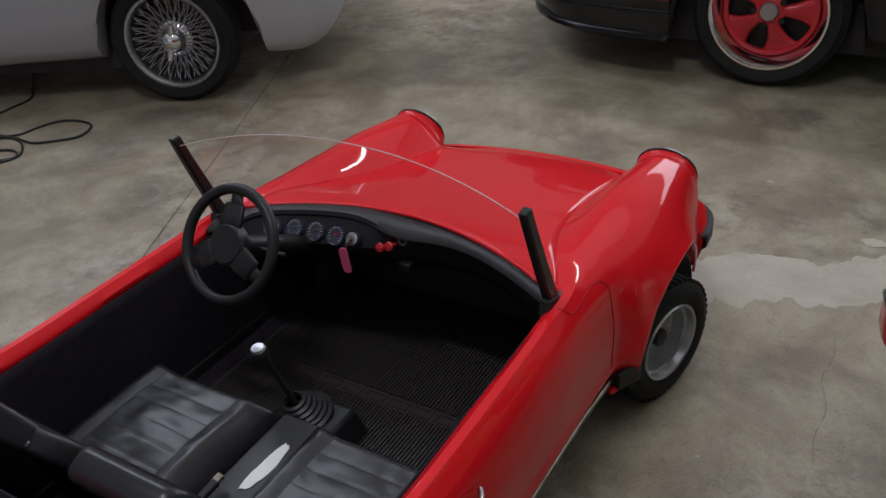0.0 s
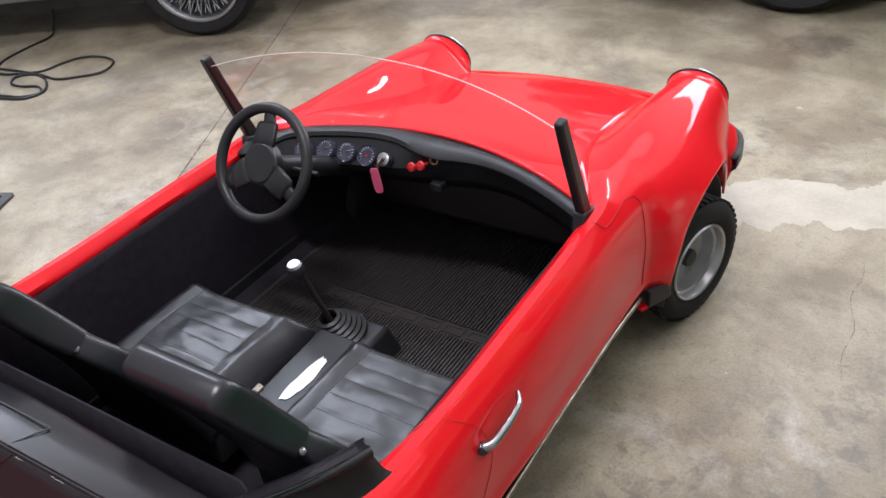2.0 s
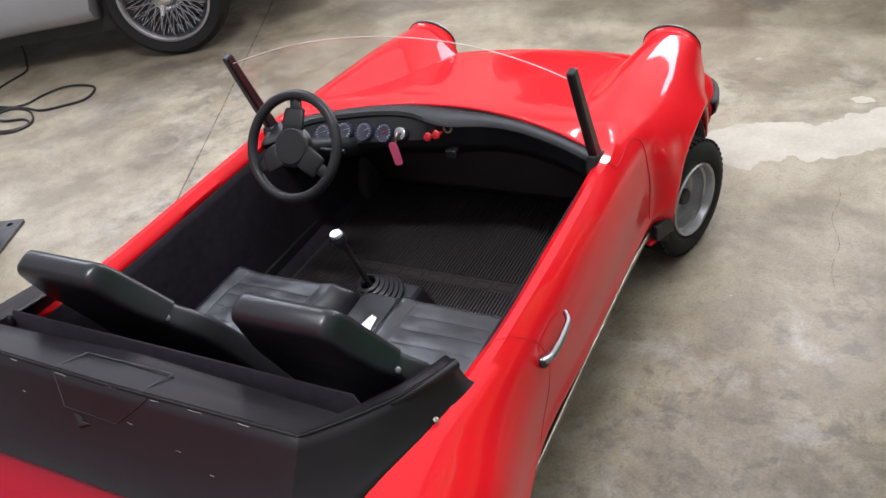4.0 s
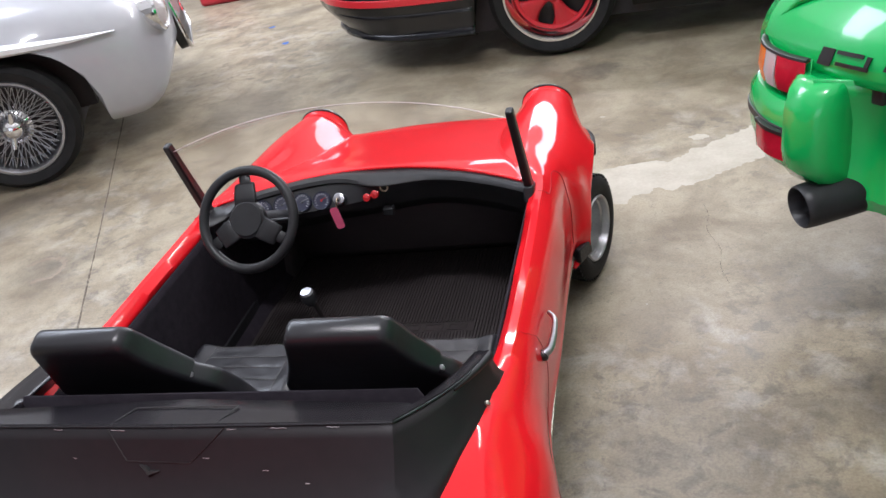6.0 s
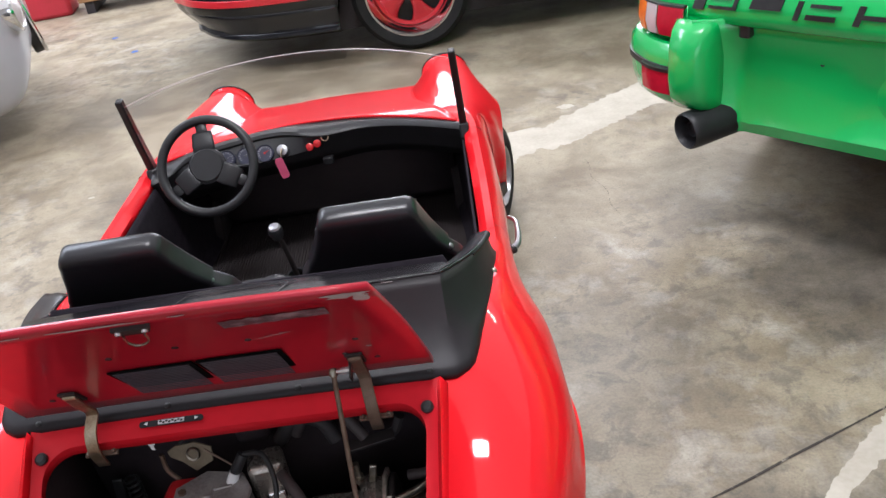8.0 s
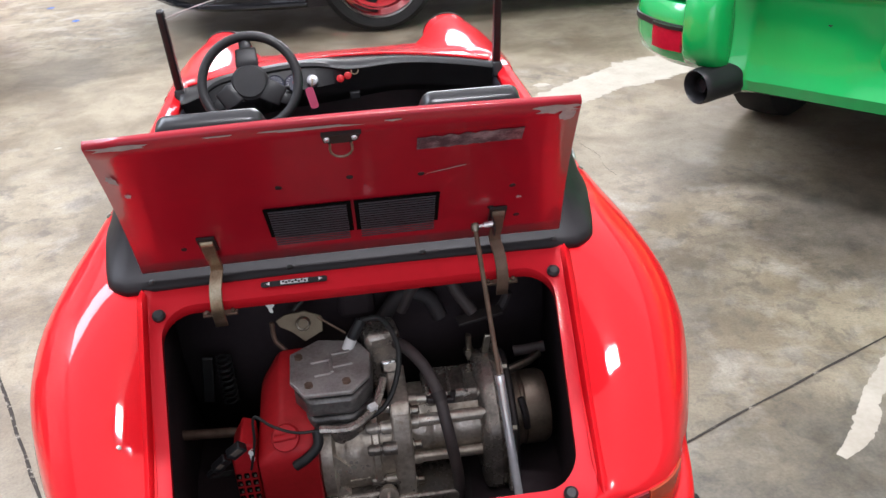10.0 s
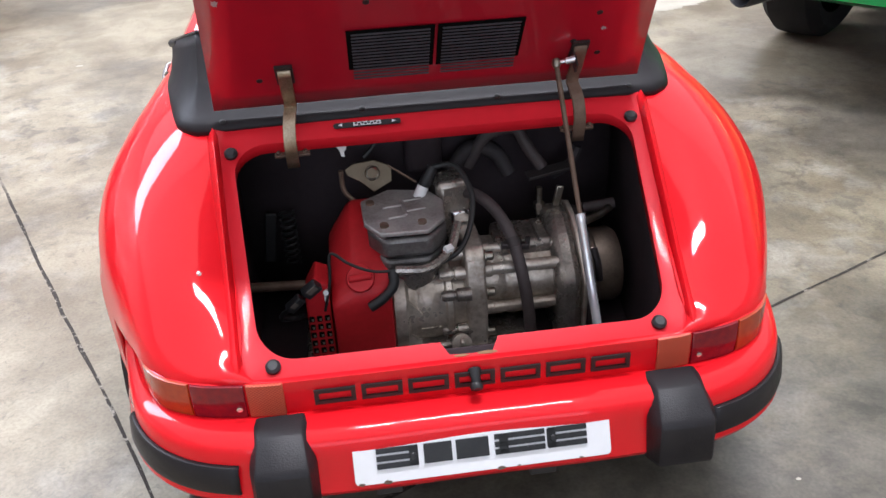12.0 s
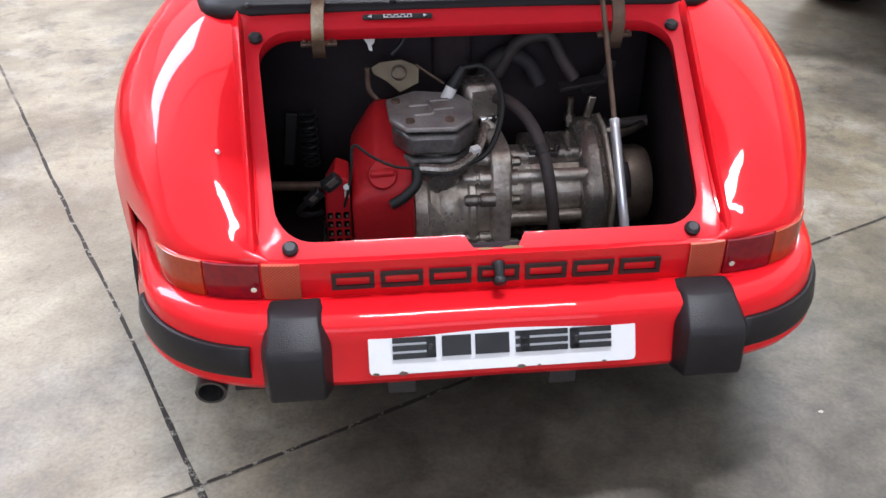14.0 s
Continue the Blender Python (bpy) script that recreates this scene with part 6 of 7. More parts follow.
part("kill_wire", tube(bmesh.new(), smooth_line([(-0.075, 0.204, 0.352), (-0.11, 0.196, 0.360), (-0.145, 0.198, 0.378), (-0.163, 0.205, 0.390), (-0.170, 0.200, 0.35), (-0.178, 0.200, 0.315), (-0.182, 0.200, 0.300)], 26), 0.0022, 6), CABLE, engine)
part("elbow_tube", tube(bmesh.new(), smooth_line([(-0.082, 0.205, 0.352), (-0.082, 0.196, 0.335), (-0.098, 0.190, 0.318), (-0.118, 0.188, 0.306)], 12), 0.0075, 10), CABLE, engine)
part("silencer", box(bmesh.new(), (0.022, 0.352, 0.368), (0.056, 0.05, 0.105), 0, 0, 10), ALU_DARK, engine, "dark metal silencer box", bevel=0.010)
part("silencer_shield", box(bmesh.new(), (0.033, 0.325, 0.362), (0.030, 0.010, 0.022), 0, 0, 10), CHROME, engine, bevel=0.004)
part("carburettor_pipe", tube(bmesh.new(), smooth_line([(0.03, 0.42, 0.39), (0.07, 0.425, 0.43), (0.105, 0.42, 0.42), (0.125, 0.41, 0.385)], 16), 0.013, 10), DARK, engine)
# governor bracket
bm = slab(bmesh.new(), [(-0.038, 0.012), (-0.034, 0.002), (-0.016, -0.008), (0.004, -0.026), (0.033, -0.012), (0.034, 0.012), (0.008, 0.023), (-0.024, 0.020)], (1, 0, 0), (0, 0.35, 0.94), (0, -0.94, 0.35), (-0.098, 0.378, 0.420), 0.003)
gov = part("governor_bracket", bm, OLD_BRASS, engine, "yellow-passivated bracket", bevel=0.001)
part("eye", lathe(bmesh.new(), [(0.008, 0.003), (0.0105, 0.0045), (0.0115, 0.003)], (-0.094, 0.377, 0.424), (0, -0.94, 0.35), 20), STEEL, gov)
part("throttle_cable", tube(bmesh.new(), smooth_line([(-0.105, 0.37, 0.455), (-0.088, 0.372, 0.472), (-0.082, 0.375, 0.495), (-0.082, 0.38, 0.515)], 12), 0.004, 8), CABLE, engine)
part("governor_rod", tube(bmesh.new(), smooth_line([(-0.141, 0.37, 0.436), (-0.138, 0.368, 0.40), (-0.125, 0.365, 0.385)], 8), 0.004, 8), RUST, engine)
part("linkage", tube(bmesh.new(), [(-0.07, 0.365, 0.44), (-0.03, 0.35, 0.415)], 0.0018, 6), RUST, engine)
# left side of the bay: spring, rod and loose connectors
helix = [V(-0.236 + 0.012 * math.cos(t), 0.425 + 0.012 * math.sin(t), 0.25 + 0.100 * t / (2 * math.pi * 9)) for t in np.linspace(0, 2 * math.pi * 9, 110)]
part("coil_spring", tube(bmesh.new(), helix, 0.0020, 5), CABLE, car, "dark coil spring")
part("damper_plate", box(bmesh.new(), (-0.268, 0.430, 0.30), (0.018, 0.006, 0.09), 0, 8, 0), CABLE, car, bevel=0.002)
part("cross_rod", tube(bmesh.new(), [(-0.31, 0.335, 0.268), (-0.205, 0.325, 0.268)], 0.008, 10), RUST, car)
cn = part("wire_connector", box(bmesh.new(), (-0.197, 0.198, 0.340), (0.026, 0.014, 0.017), 20, -38, 0), PLASTIC, car, "loose black wire connector", bevel=0.002)
part("connector_face", box(bmesh.new(), (-0.1955, 0.1905, 0.3425), (0.015, 0.002, 0.009), 20, -38, 0), SCUFF, cn)
part("connector_tail", box(bmesh.new(), (-0.222, 0.200, 0.318), (0.028, 0.013, 0.014), 20, -42, 0), PLASTIC, cn, bevel=0.002)
part("tail_face", box(bmesh.new(), (-0.2225, 0.1932, 0.3185), (0.010, 0.002, 0.008), 20, -42, 0), SCUFF, cn)
part("wire", tube(bmesh.new(), smooth_line([(-0.231, 0.201, 0.309), (-0.243, 0.204, 0.298), (-0.244, 0.214, 0.285), (-0.228, 0.222, 0.278), (-0.212, 0.215, 0.286)], 12), 0.004, 6), CABLE, cn)
part("stay_bracket", tube(bmesh.new(), smooth_line([(0.20, 0.42, 0.37), (0.225, 0.40, 0.40), (0.235, 0.40, 0.425)], 8), 0.008, 8), DARK, car)

# decal strip above the opening: plain bars
bm = slab(bmesh.new(), round_rect(-0.049, -0.0048, 0.049, 0.0048, 0.004, 3), (1, 0, 0), (0, 0.875, 0.484), (0, -0.484, 0.875), (-0.095, 0.350, deck_z(0.350) + 0.0022), 0.001)
decal = part("decal", bm, INK, car, "black decal strip with white panel", smooth=False)
bm = bmesh.new()
box(bm, (0, 0, 0.0012), (0.040, 0.0064, 0.0006))
for s in (1, -1):
    v = [bm.verts.new(V(s * 0.042, 0, 0.0014)), bm.verts.new(V(s * 0.036, 0.003, 0.0014)), bm.verts.new(V(s * 0.036, -0.003, 0.0014))]
    bm.faces.new(v)
DECAL_M = Matrix.Translation((-0.095, 0.350, deck_z(0.350) + 0.0028)) @ Matrix(((1, 0, 0, 0), (0, 0.875, -0.484, 0), (0, 0.484, 0.875, 0), (0, 0, 0, 1)))
bm.transform(DECAL_M)
part("decal_panel", bm, PAPER, decal, smooth=False)
bm = bmesh.new()
for k in range(8):
    box(bm, (-0.016 + 0.0046 * k, 0.0009 * (-1)**k, 0.0018), (0.0034, 0.0030, 0.0005))
bm.transform(DECAL_M)
part("decal_bars", bm, INK, decal, smooth=False)["kind"] = "stuff"

# further fittings of the bay
part("hose_clamp", box(bmesh.new(), (0.101, 0.246, 0.347), (0.042, 0.010, 0.009), 0, 8, 0), DARK_RUST, engine, "dull steel hose clamp", bevel=0.002)
part("clamp_post", tube(bmesh.new(), [(0.119, 0.246, 0.340), (0.121, 0.248, 0.358)], 0.004, 8), DARK_RUST, engine)
part("back_tank", box(bmesh.new(), (-0.010, 0.435, 0.445), (0.060, 0.04, 0.10)), BAY, car, "dark tank at the back of the bay", bevel=0.012)
part("fuel_hose", tube(bmesh.new(), smooth_line([(0.06, 0.42, 0.40), (0.095, 0.415, 0.455), (0.135, 0.41, 0.462), (0.155, 0.40, 0.43), (0.175, 0.39, 0.40)], 20), 0.010, 10), HOSE, car, "dusty rubber hose")
part("link_plate", box(bmesh.new(), (0.185, 0.385, 0.395), (0.075, 0.02, 0.006), 10, -6, 8), DARK_RUST, car, bevel=0.001)
part("cross_pipe", tube(bmesh.new(), [(0.235, 0.36, 0.335), (0.285, 0.355, 0.342)], 0.009, 10), HOSE, car)
bm = bmesh.new()
bm.faces.new([bm.verts.new(p) for p in (V(-0.144, 0.344, 0.488), V(-0.128, 0.344, 0.489), V(-0.129, 0.344, 0.482), V(-0.133, 0.344, 0.478), V(-0.132, 0.344, 0.470), V(-0.137, 0.344, 0.471), V(-0.139, 0.344, 0.480))])
part("torn_tag", bm, PAPER, car, "torn white paper tag", solid=0.0006, smooth=False)
part("white_clip", box(bmesh.new(), (-0.178, 0.205, 0.318), (0.006, 0.006, 0.010)), PAPER, engine, bevel=0.001)

# ---------------------------------------------------------------- floor joints, paint patch, cable, small things
def ribbon(pts, width, seed, jitter=0.25, n=80):
    rng = random.Random(seed)
    line = smooth_line(pts, n)
    rows = []
    for i, (x, y) in enumerate(line):
        a, b = line[max(i - 1, 0)], line[min(i + 1, n - 1)]
        t = V(b[0] - a[0], b[1] - a[1], 0).normalized()
        s = V(-t.y, t.x, 0)
        w0, w1 = width * (0.5 + jitter * rng.uniform(-1, 1)), width * (0.5 + jitter * rng.uniform(-1, 1))
        rows.append([V(x, y, 0.0012) - s * w0, V(x, y, 0.0016), V(x, y, 0.0012) + s * w1])
    return grid(bmesh.new(), rows)


def joint(pts, width, seed, label, mat=JOINT):
    ob = part("floor_joint", ribbon(pts, width, seed), mat, label="")
    return tagged(ob, label, "floor joint", kind="structure")


joint([(-3.2, 5.7), (-1.96, 3.24), (-1.50, 2.30), (-1.234, 1.748), (-1.05, 1.365)], 0.0060, 4, "faint dirty joint in the concrete", FAINT)
joint([(-1.05, 1.365), (-0.996, 1.252), (-0.768, 0.773), (-0.577, 0.385), (-0.395, -0.005), (0.10, -1.02), (1.6, -4.1)], 0.0075, 1, "dirt-filled saw-cut joint in the concrete")
joint([(-3.0, -1.10), (-1.2, -0.34), (-0.395, -0.005), (0.15, 0.247), (0.711, 0.504), (1.253, 0.741), (3.5, 1.72)], 0.0060, 2, "narrow dirty joint across the concrete")
part_crack = ribbon([(0.85, 1.70), (0.835, 1.78), (0.842, 1.88), (0.812, 2.0), (0.822, 2.10), (0.808, 2.18)], 0.0006, 3, 0.4, 40)
tagged(part("floor_crack", part_crack, JOINT), "hairline crack in the concrete", "crack", kind="structure")

# pale paint patch running under the green car
rng = random.Random(9)


def patch(name, spine, seed, label):
    rng = random.Random(seed)
    S = smooth_line(spine, 240)
    rows = []
    for i, (x, y, w) in enumerate(S):
        a, b = S[max(i - 1, 0)], S[min(i + 1, 239)]
        t = V(b[0] - a[0], b[1] - a[1], 0).normalized()
        s = V(-t.y, t.x, 0)
        j0 = w * (0.5 + 0.22 * noise.noise(V(i * 0.047, seed, 0)) + 0.14 * noise.noise(V(i * 0.2, seed, 3)) + 0.07 * noise.noise(V(i * 0.7, seed, 4)))
        j1 = w * (0.5 + 0.22 * noise.noise(V(i * 0.047, seed, 9)) + 0.14 * noise.noise(V(i * 0.2, seed, 6)) + 0.07 * noise.noise(V(i * 0.7, seed, 7)))
        rows.append([V(x, y, 0.0004) - s * j0, V(x, y, 0.0012), V(x, y, 0.0004) + s * j1])
    return tagged(part(name, grid(bmesh.new(), rows), PATCH), label, "paint patch", kind="structure")


patch("floor_patch", [(0.10, 2.10, 0.12), (0.28, 2.20, 0.20), (0.46, 2.30, 0.235), (0.62, 2.38, 0.23), (0.80, 2.44, 0.21), (0.95, 2.55, 0.20), (1.15, 2.66, 0.26), (1.5, 2.85, 0.30), (2.2, 3.2, 0.25)], 3, "ragged patch of pale paint on the concrete")
patch("floor_patch", [(0.86, 0.36, 0.02), (0.95, 0.43, 0.045), (1.02, 0.52, 0.04), (1.09, 0.58, 0.05), (1.19, 0.66, 0.06), (1.35, 0.80, 0.07), (1.6, 1.0, 0.06)], 5, "ragged patch of pale paint on the concrete")
for x, y, r in ((0.831, 2.675, 0.035), (-1.106, 2.454, 0.014), (0.499, 0.049, 0.004), (0.63, 1.62, 0.004), (0.47, 2.95, 0.012)):
    bm = bmesh.new()
    n = 14
    c = bm.verts.new((x, y, 0.0022))
    ring = [bm.verts.new((x + r * (1 + 0.25 * rng.uniform(-1, 1)) * math.cos(2 * math.pi * k / n), y + 0.7 * r * (1 + 0.25 * rng.uniform(-1, 1)) * math.sin(2 * math.pi * k / n), 0.0016)) for k in range(n)]
    for k in range(n):
        bm.faces.new((c, ring[k], ring[(k + 1) % n]))
    tagged(part("paint_spot", bm, PATCH), "small pale paint spot on the floor", "paint spot", kind="structure")
for x, y in ((-1.832, 5.107), (-1.567, 4.667)):
    bm = bmesh.new()
    c = bm.verts.new((x, y, 0.0022))
    ring = [bm.verts.new((x + 0.022 * (1 + 0.3 * rng.uniform(-1, 1)) * math.cos(2 * math.pi * k / 10), y + 0.022 * (1 + 0.3 * rng.uniform(-1, 1)) * math.sin(2 * math.pi * k / 10), 0.0016)) for k in range(10)]
    for k in range(10):
        bm.faces.new((c, ring[k], ring[(k + 1) % 10]))
    tagged(part("paint_drop", bm, BLUE), "small blue paint mark on the floor", "paint spot", kind="structure")

# cable on the floor
loop = [(-3.6, 3.0), (-3.049, 2.62), (-2.935, 2.518), (-2.922, 2.383), (-2.876, 2.199), (-2.831, 2.149), (-2.756, 2.114), (-2.658, 2.150), (-2.577, 2.209), (-2.565, 2.298), (-2.529, 2.383), (-2.435, 2.421), (-2.332, 2.404), (-2.284, 2.292), (-2.341, 2.229), (-2.420, 2.171), (-2.532, 2.174), (-2.682, 2.167), (-2.837, 2.148), (-2.959, 2.126), (-3.8, 1.98)]
coil = [(-3.9, 1.80), (-2.691, 1.943), (-2.583, 1.936), (-2.464, 1.950), (-2.380, 1.989), (-2.366, 2.041), (-2.446, 2.129), (-2.514, 2.160), (-2.616, 2.155), (-2.645, 2.123), (-2.601, 2.061), (-2.529, 2.055), (-2.435, 2.082), (-2.371, 2.039), (-2.394, 2.000), (-2.509, 1.960), (-2.673, 1.955), (-3.9, 1.87)]
for line in (loop, coil):
    pts = [V(x, y, 0.0062) for x, y in smooth_line(line, 160)]
    tagged(part("cable", tube(bmesh.new(), pts, 0.0052, 8), CABLE), "black electric cable lying in loops on the floor", "cable", "cables on the floor")
# brown ring left on the slab by a can
ring = ribbon([(-1.665, 2.044), (-1.616, 2.088), (-1.539, 2.085), (-1.492, 2.013), (-1.500, 1.960), (-1.569, 1.928)], 0.022, 8, 0.35, 60)
tagged(part("ring_stain", ring, RING), "faint brown ring stain on the concrete", "stain", kind="structure")

# steel stand: foot plate with a post
st = thing("steel_stand", "dark steel stand with a drilled foot plate on the floor", "stand", (-1.699, 1.448, 0), 23.6)
bm = slab(bmesh.new(), round_rect(-0.42, -0.46, 0.0, 0.0, 0.012, 3), (1, 0, 0), (0, 1, 0), (0, 0, 1), (0, 0, 0), 0.012)
foot = part("foot_plate", bm, PLATE, st, "worn dark steel foot plate", bevel=0.002)
for x, y in ((-0.042, -0.032), (-0.042, -0.175), (-0.042, -0.31)):
    part("bolt_hole", lathe(bmesh.new(), [(0.0, 0.0), (0.011, 0.0), (0.0115, -0.002)], (x, y, 0.0125), (0, 0, 1), 16), VOID, foot)
part("post", box(bmesh.new(), (-0.215, -0.13, 0.312), (0.22, 0.24, 0.60)), PLATE, st, "black painted steel post", bevel=0.006)
part("threaded_stub", tube(bmesh.new(), [(-0.12, -0.06, 0.155), (-0.085, -0.045, 0.155)], 0.008, 10), DARK_RUST, st)

# crate and board at the back
cr = thing("crate", "red plastic crate standing on the floor", "crate", (-2.66, 6.20, 0), 8)
bm = box(bmesh.new(), (0, 0, 0.16), (0.36, 0.28, 0.32))
part("body", bm, BOXRED, cr, bevel=0.03)
part("rim", box(bmesh.new(), (0, 0, 0.325), (0.38, 0.30, 0.03)), BOXRED, cr, bevel=0.01)
bd = thing("wooden_board", "brown wooden board lying on two dark battens", "board", (-1.95, 6.30, 0), 8)
part("board", box(bmesh.new(), (0, 0, 0.14), (0.9, 0.45, 0.10)), CARD, bd, bevel=0.006)
for s in (-1, 1):
    part("batten", box(bmesh.new(), (0.38 * s, 0, 0.045), (0.07, 0.42, 0.09)), DARK, bd, bevel=0.004)

# ---------------------------------------------------------------- full-size cars round the small one
def mirror_rows(half):
    """half: rows of points from the middle line outwards; returns rows across the whole car."""
    return [[V(-p.x, p.y, p.z) for p in r[:0:-1]] + r for r in half]


def big_tyre(parent, o, ax, R, rim_r, w, label):
    bm = lathe(bmesh.new(), [(rim_r - 0.01, -w * 0.42), (rim_r + 0.01, -w * 0.47), ((R + rim_r) / 2, -w * 0.52), (R - 0.025, -w * 0.47), (R - 0.004, -w * 0.36), (R, -w * 0.1), (R, w * 0.1), (R - 0.004, w * 0.36), (R - 0.025, w * 0.47), ((R + rim_r) / 2 + 0.01, w * 0.52), (rim_r + 0.012, w * 0.47), (rim_r, w * 0.40)], o, ax, 72)
    return part("wheel", bm, TYRE, parent, label)


def arch_low(y, low, yc, zc, r):
    d = abs(y - yc)
    return max(low, zc + math.sqrt(r * r - d * d)) if d < r else low


def car_body(name, parent, mat, W, LOW, TOP, arches, y0, y1, label, n=120, tuck=((0.955, 0.0), (0.975, 0.10))):
    """A closed shell: plan half-width W(y), lower edge LOW(y), roof line TOP(y), wheel arches cut in."""
    ys = np.linspace(y0, y1, n)
    wv, lo, tp = spline(W, ys)[:, 0], spline(LOW, ys)[:, 0], spline(TOP, ys)[:, 0]
    prof = list(tuck) + [(0.99, 0.25), (1.0, 0.42), (0.995, 0.56), (0.975, 0.68), (0.93, 0.80), (0.84, 0.90), (0.66, 0.965), (0.4, 0.99), (0.0, 1.0)]
    half = []
    for y, w, l, t in zip(ys, wv, lo, tp):
        for yc, zc, r in arches:
            l = arch_low(y, l, yc, zc, r)
        base = float(spline(LOW, [y])[0][0])
        row = []
        for a, h in prof:
            z = base + (t - base) * h
            row.append(V(max(w, 0.001) * a, y, max(z, l + 0.0004 * h)))
        half.append(row[::-1])
    return part(name, grid(bmesh.new(), mirror_rows(half)), mat, parent, label, solid=0.01)


# ---- pale grey car with wire wheels
wc = thing("grey_car", "pale grey classic sports car with wire wheels", "car", (-2.49, 3.467, 0), -62.9)
car_body("body", wc, GREY,
         [(-3.3, 0.55), (-2.8, 0.74), (-2.0, 0.80), (-1.0, 0.80), (-0.4, 0.80), (0.0, 0.815), (0.3, 0.80), (0.48, 0.752), (0.60, 0.690), (0.70, 0.60), (0.77, 0.47), (0.82, 0.30), (0.85, 0.05)],
         [(-3.3, 0.34), (-2.8, 0.24), (-0.5, 0.20), (0.26, 0.215), (0.38, 0.190), (0.50, 0.172), (0.58, 0.168), (0.64, 0.184), (0.70, 0.230), (0.75, 0.305), (0.80, 0.40), (0.85, 0.48)],
         [(-3.3, 0.62), (-2.6, 0.84), (-1.6, 0.90), (-0.8, 0.92), (0.0, 0.87), (0.4, 0.80), (0.65, 0.72), (0.80, 0.65), (0.85, 0.60)],
         [(0.055, 0.275, 0.375), (-2.35, 0.29, 0.345)], -3.3, 0.85, "smooth pale grey car body", tuck=((0.80, 0.0), (0.88, 0.012), (0.935, 0.045), (0.968, 0.11)))
rows = []
for t in np.linspace(0, 1, 16):
    y = -0.25 + 0.83 * t
    h = 0.030 * math.sin(math.pi * min(1, 0.25 + 0.75 * t))**0.6 * (1 - t)**0.3 if t < 1 else 0.0
    x = float(spline([(-0.3, 0.812), (0.0, 0.818), (0.3, 0.803), (0.48, 0.750), (0.60, 0.685)], [y])[0][0])
    zc = 0.588 + 0.085 * (1 - t)
    rows.append([V(x - 0.006, y, zc - h), V(x + 0.014, y, zc - h * 0.5), V(x + 0.016, y, zc + h * 0.4), V(x - 0.012, y, zc + h)])
part("wing_flash", grid(bmesh.new(), rows), WHITE, wc, "raised pale flash on the wing")
for s in (1, -1):
    hl = part("headlamp", lathe(bmesh.new(), [(0.085, -0.08), (0.098, 0.0), (0.098, 0.02), (0.088, 0.03), (0.082, 0.02)], (s * 0.475, 0.765, 0.59), (s * 0.25, 1, 0.06), 36), CHROME, wc, "round chromed headlamp")
    part("lens", lathe(bmesh.new(), [(0.084, 0.018), (0.05, 0.04), (0.0, 0.048)], (s * 0.475, 0.765, 0.59), (s * 0.25, 1, 0.06), 30), LENS_CLEAR, hl)
bm = slab(bmesh.new(), round_rect(-0.30, -0.17, 0.30, 0.17, 0.09, 6), (1, 0, 0), (0, -0.15, 0.99), (0, 0.99, 0.15), (0, 0.78, 0.49), 0.05)
gr = part("grille", bm, INK, wc, "dark mesh grille with a chromed surround", bevel=0.01)
ring = [V(x, 0.833 - 0.15 * z, 0.495 + z) for x, z in round_rect(-0.295, -0.165, 0.295, 0.165, 0.09, 6)]
part("surround", tube(bmesh.new(), ring, 0.011, 8, closed=True), CHROME, gr, "slim chromed surround")
part("centre_bar", tube(bmesh.new(), [V(-0.28, 0.836, 0.495), V(0.28, 0.836, 0.495)], 0.008, 8), CHROME, gr)


def wire_wheel(parent, x, y, s):
    o, ax = V(x * s, y, 0.29), V(s, 0, 0)
    ty = big_tyre(parent, o, ax, 0.29, 0.212, 0.165, "wire wheel with a plain black tyre")
    bm = lathe(bmesh.new(), [(0.222, 0.070), (0.216, 0.080), (0.205, 0.080), (0.196, 0.070), (0.190, 0.040), (0.182, 0.010), (0.178, -0.02), (0.200, -0.06), (0.215, -0.075)], o, ax, 64)
    rim = part("rim", bm, DULLCHROME, ty, "bright wire wheel rim")
    hub = part("hub", lathe(bmesh.new(), [(0.078, -0.04), (0.082, 0.020), (0.080, 0.030), (0.058, 0.040), (0.050, 0.056), (0.050, 0.066), (0.046, 0.084), (0.036, 0.097), (0.020, 0.105), (0.0, 0.108)], o, ax, 36), CHROME, ty, "chromed hub")
    for k in (0, 1):
        t = radians(75 + 180 * k)
        d = V(0, math.cos(t), math.sin(t))
        part("spinner_ear", tube(bmesh.new(), [o + ax * 0.085 + d * 0.02, o + ax * 0.090 + d * 0.055, o + ax * 0.100 + d * 0.085], [0.014, 0.013, 0.009], 10), CHROME, hub)
    bm = bmesh.new()
    for k in range(24):
        for off, r0, h0, h1 in ((0.34, 0.060, 0.040, 0.048), (-0.34, 0.060, 0.040, 0.052), (0.26, 0.076, 0.0, 0.030), (-0.26, 0.076, 0.0, 0.034)):
            t = 2 * math.pi * k / 24 + (0.1 if off > 0 else 0)
            u = t + off
            tube(bm, [o + ax * h0 + V(0, math.cos(t), math.sin(t)) * r0, o + ax * h1 + V(0, math.cos(u), math.sin(u)) * 0.192], 0.0022, 4, caps=False)
    part("spokes", bm, DULLCHROME, rim, "crossed wire spokes", smooth=False)["kind"] = "stuff"
    bm = lathe(bmesh.new(), [(0.0, -0.03), (0.17, -0.03), (0.18, -0.05)], o, ax, 24)
    part("brake_drum", bm, DARK, ty)


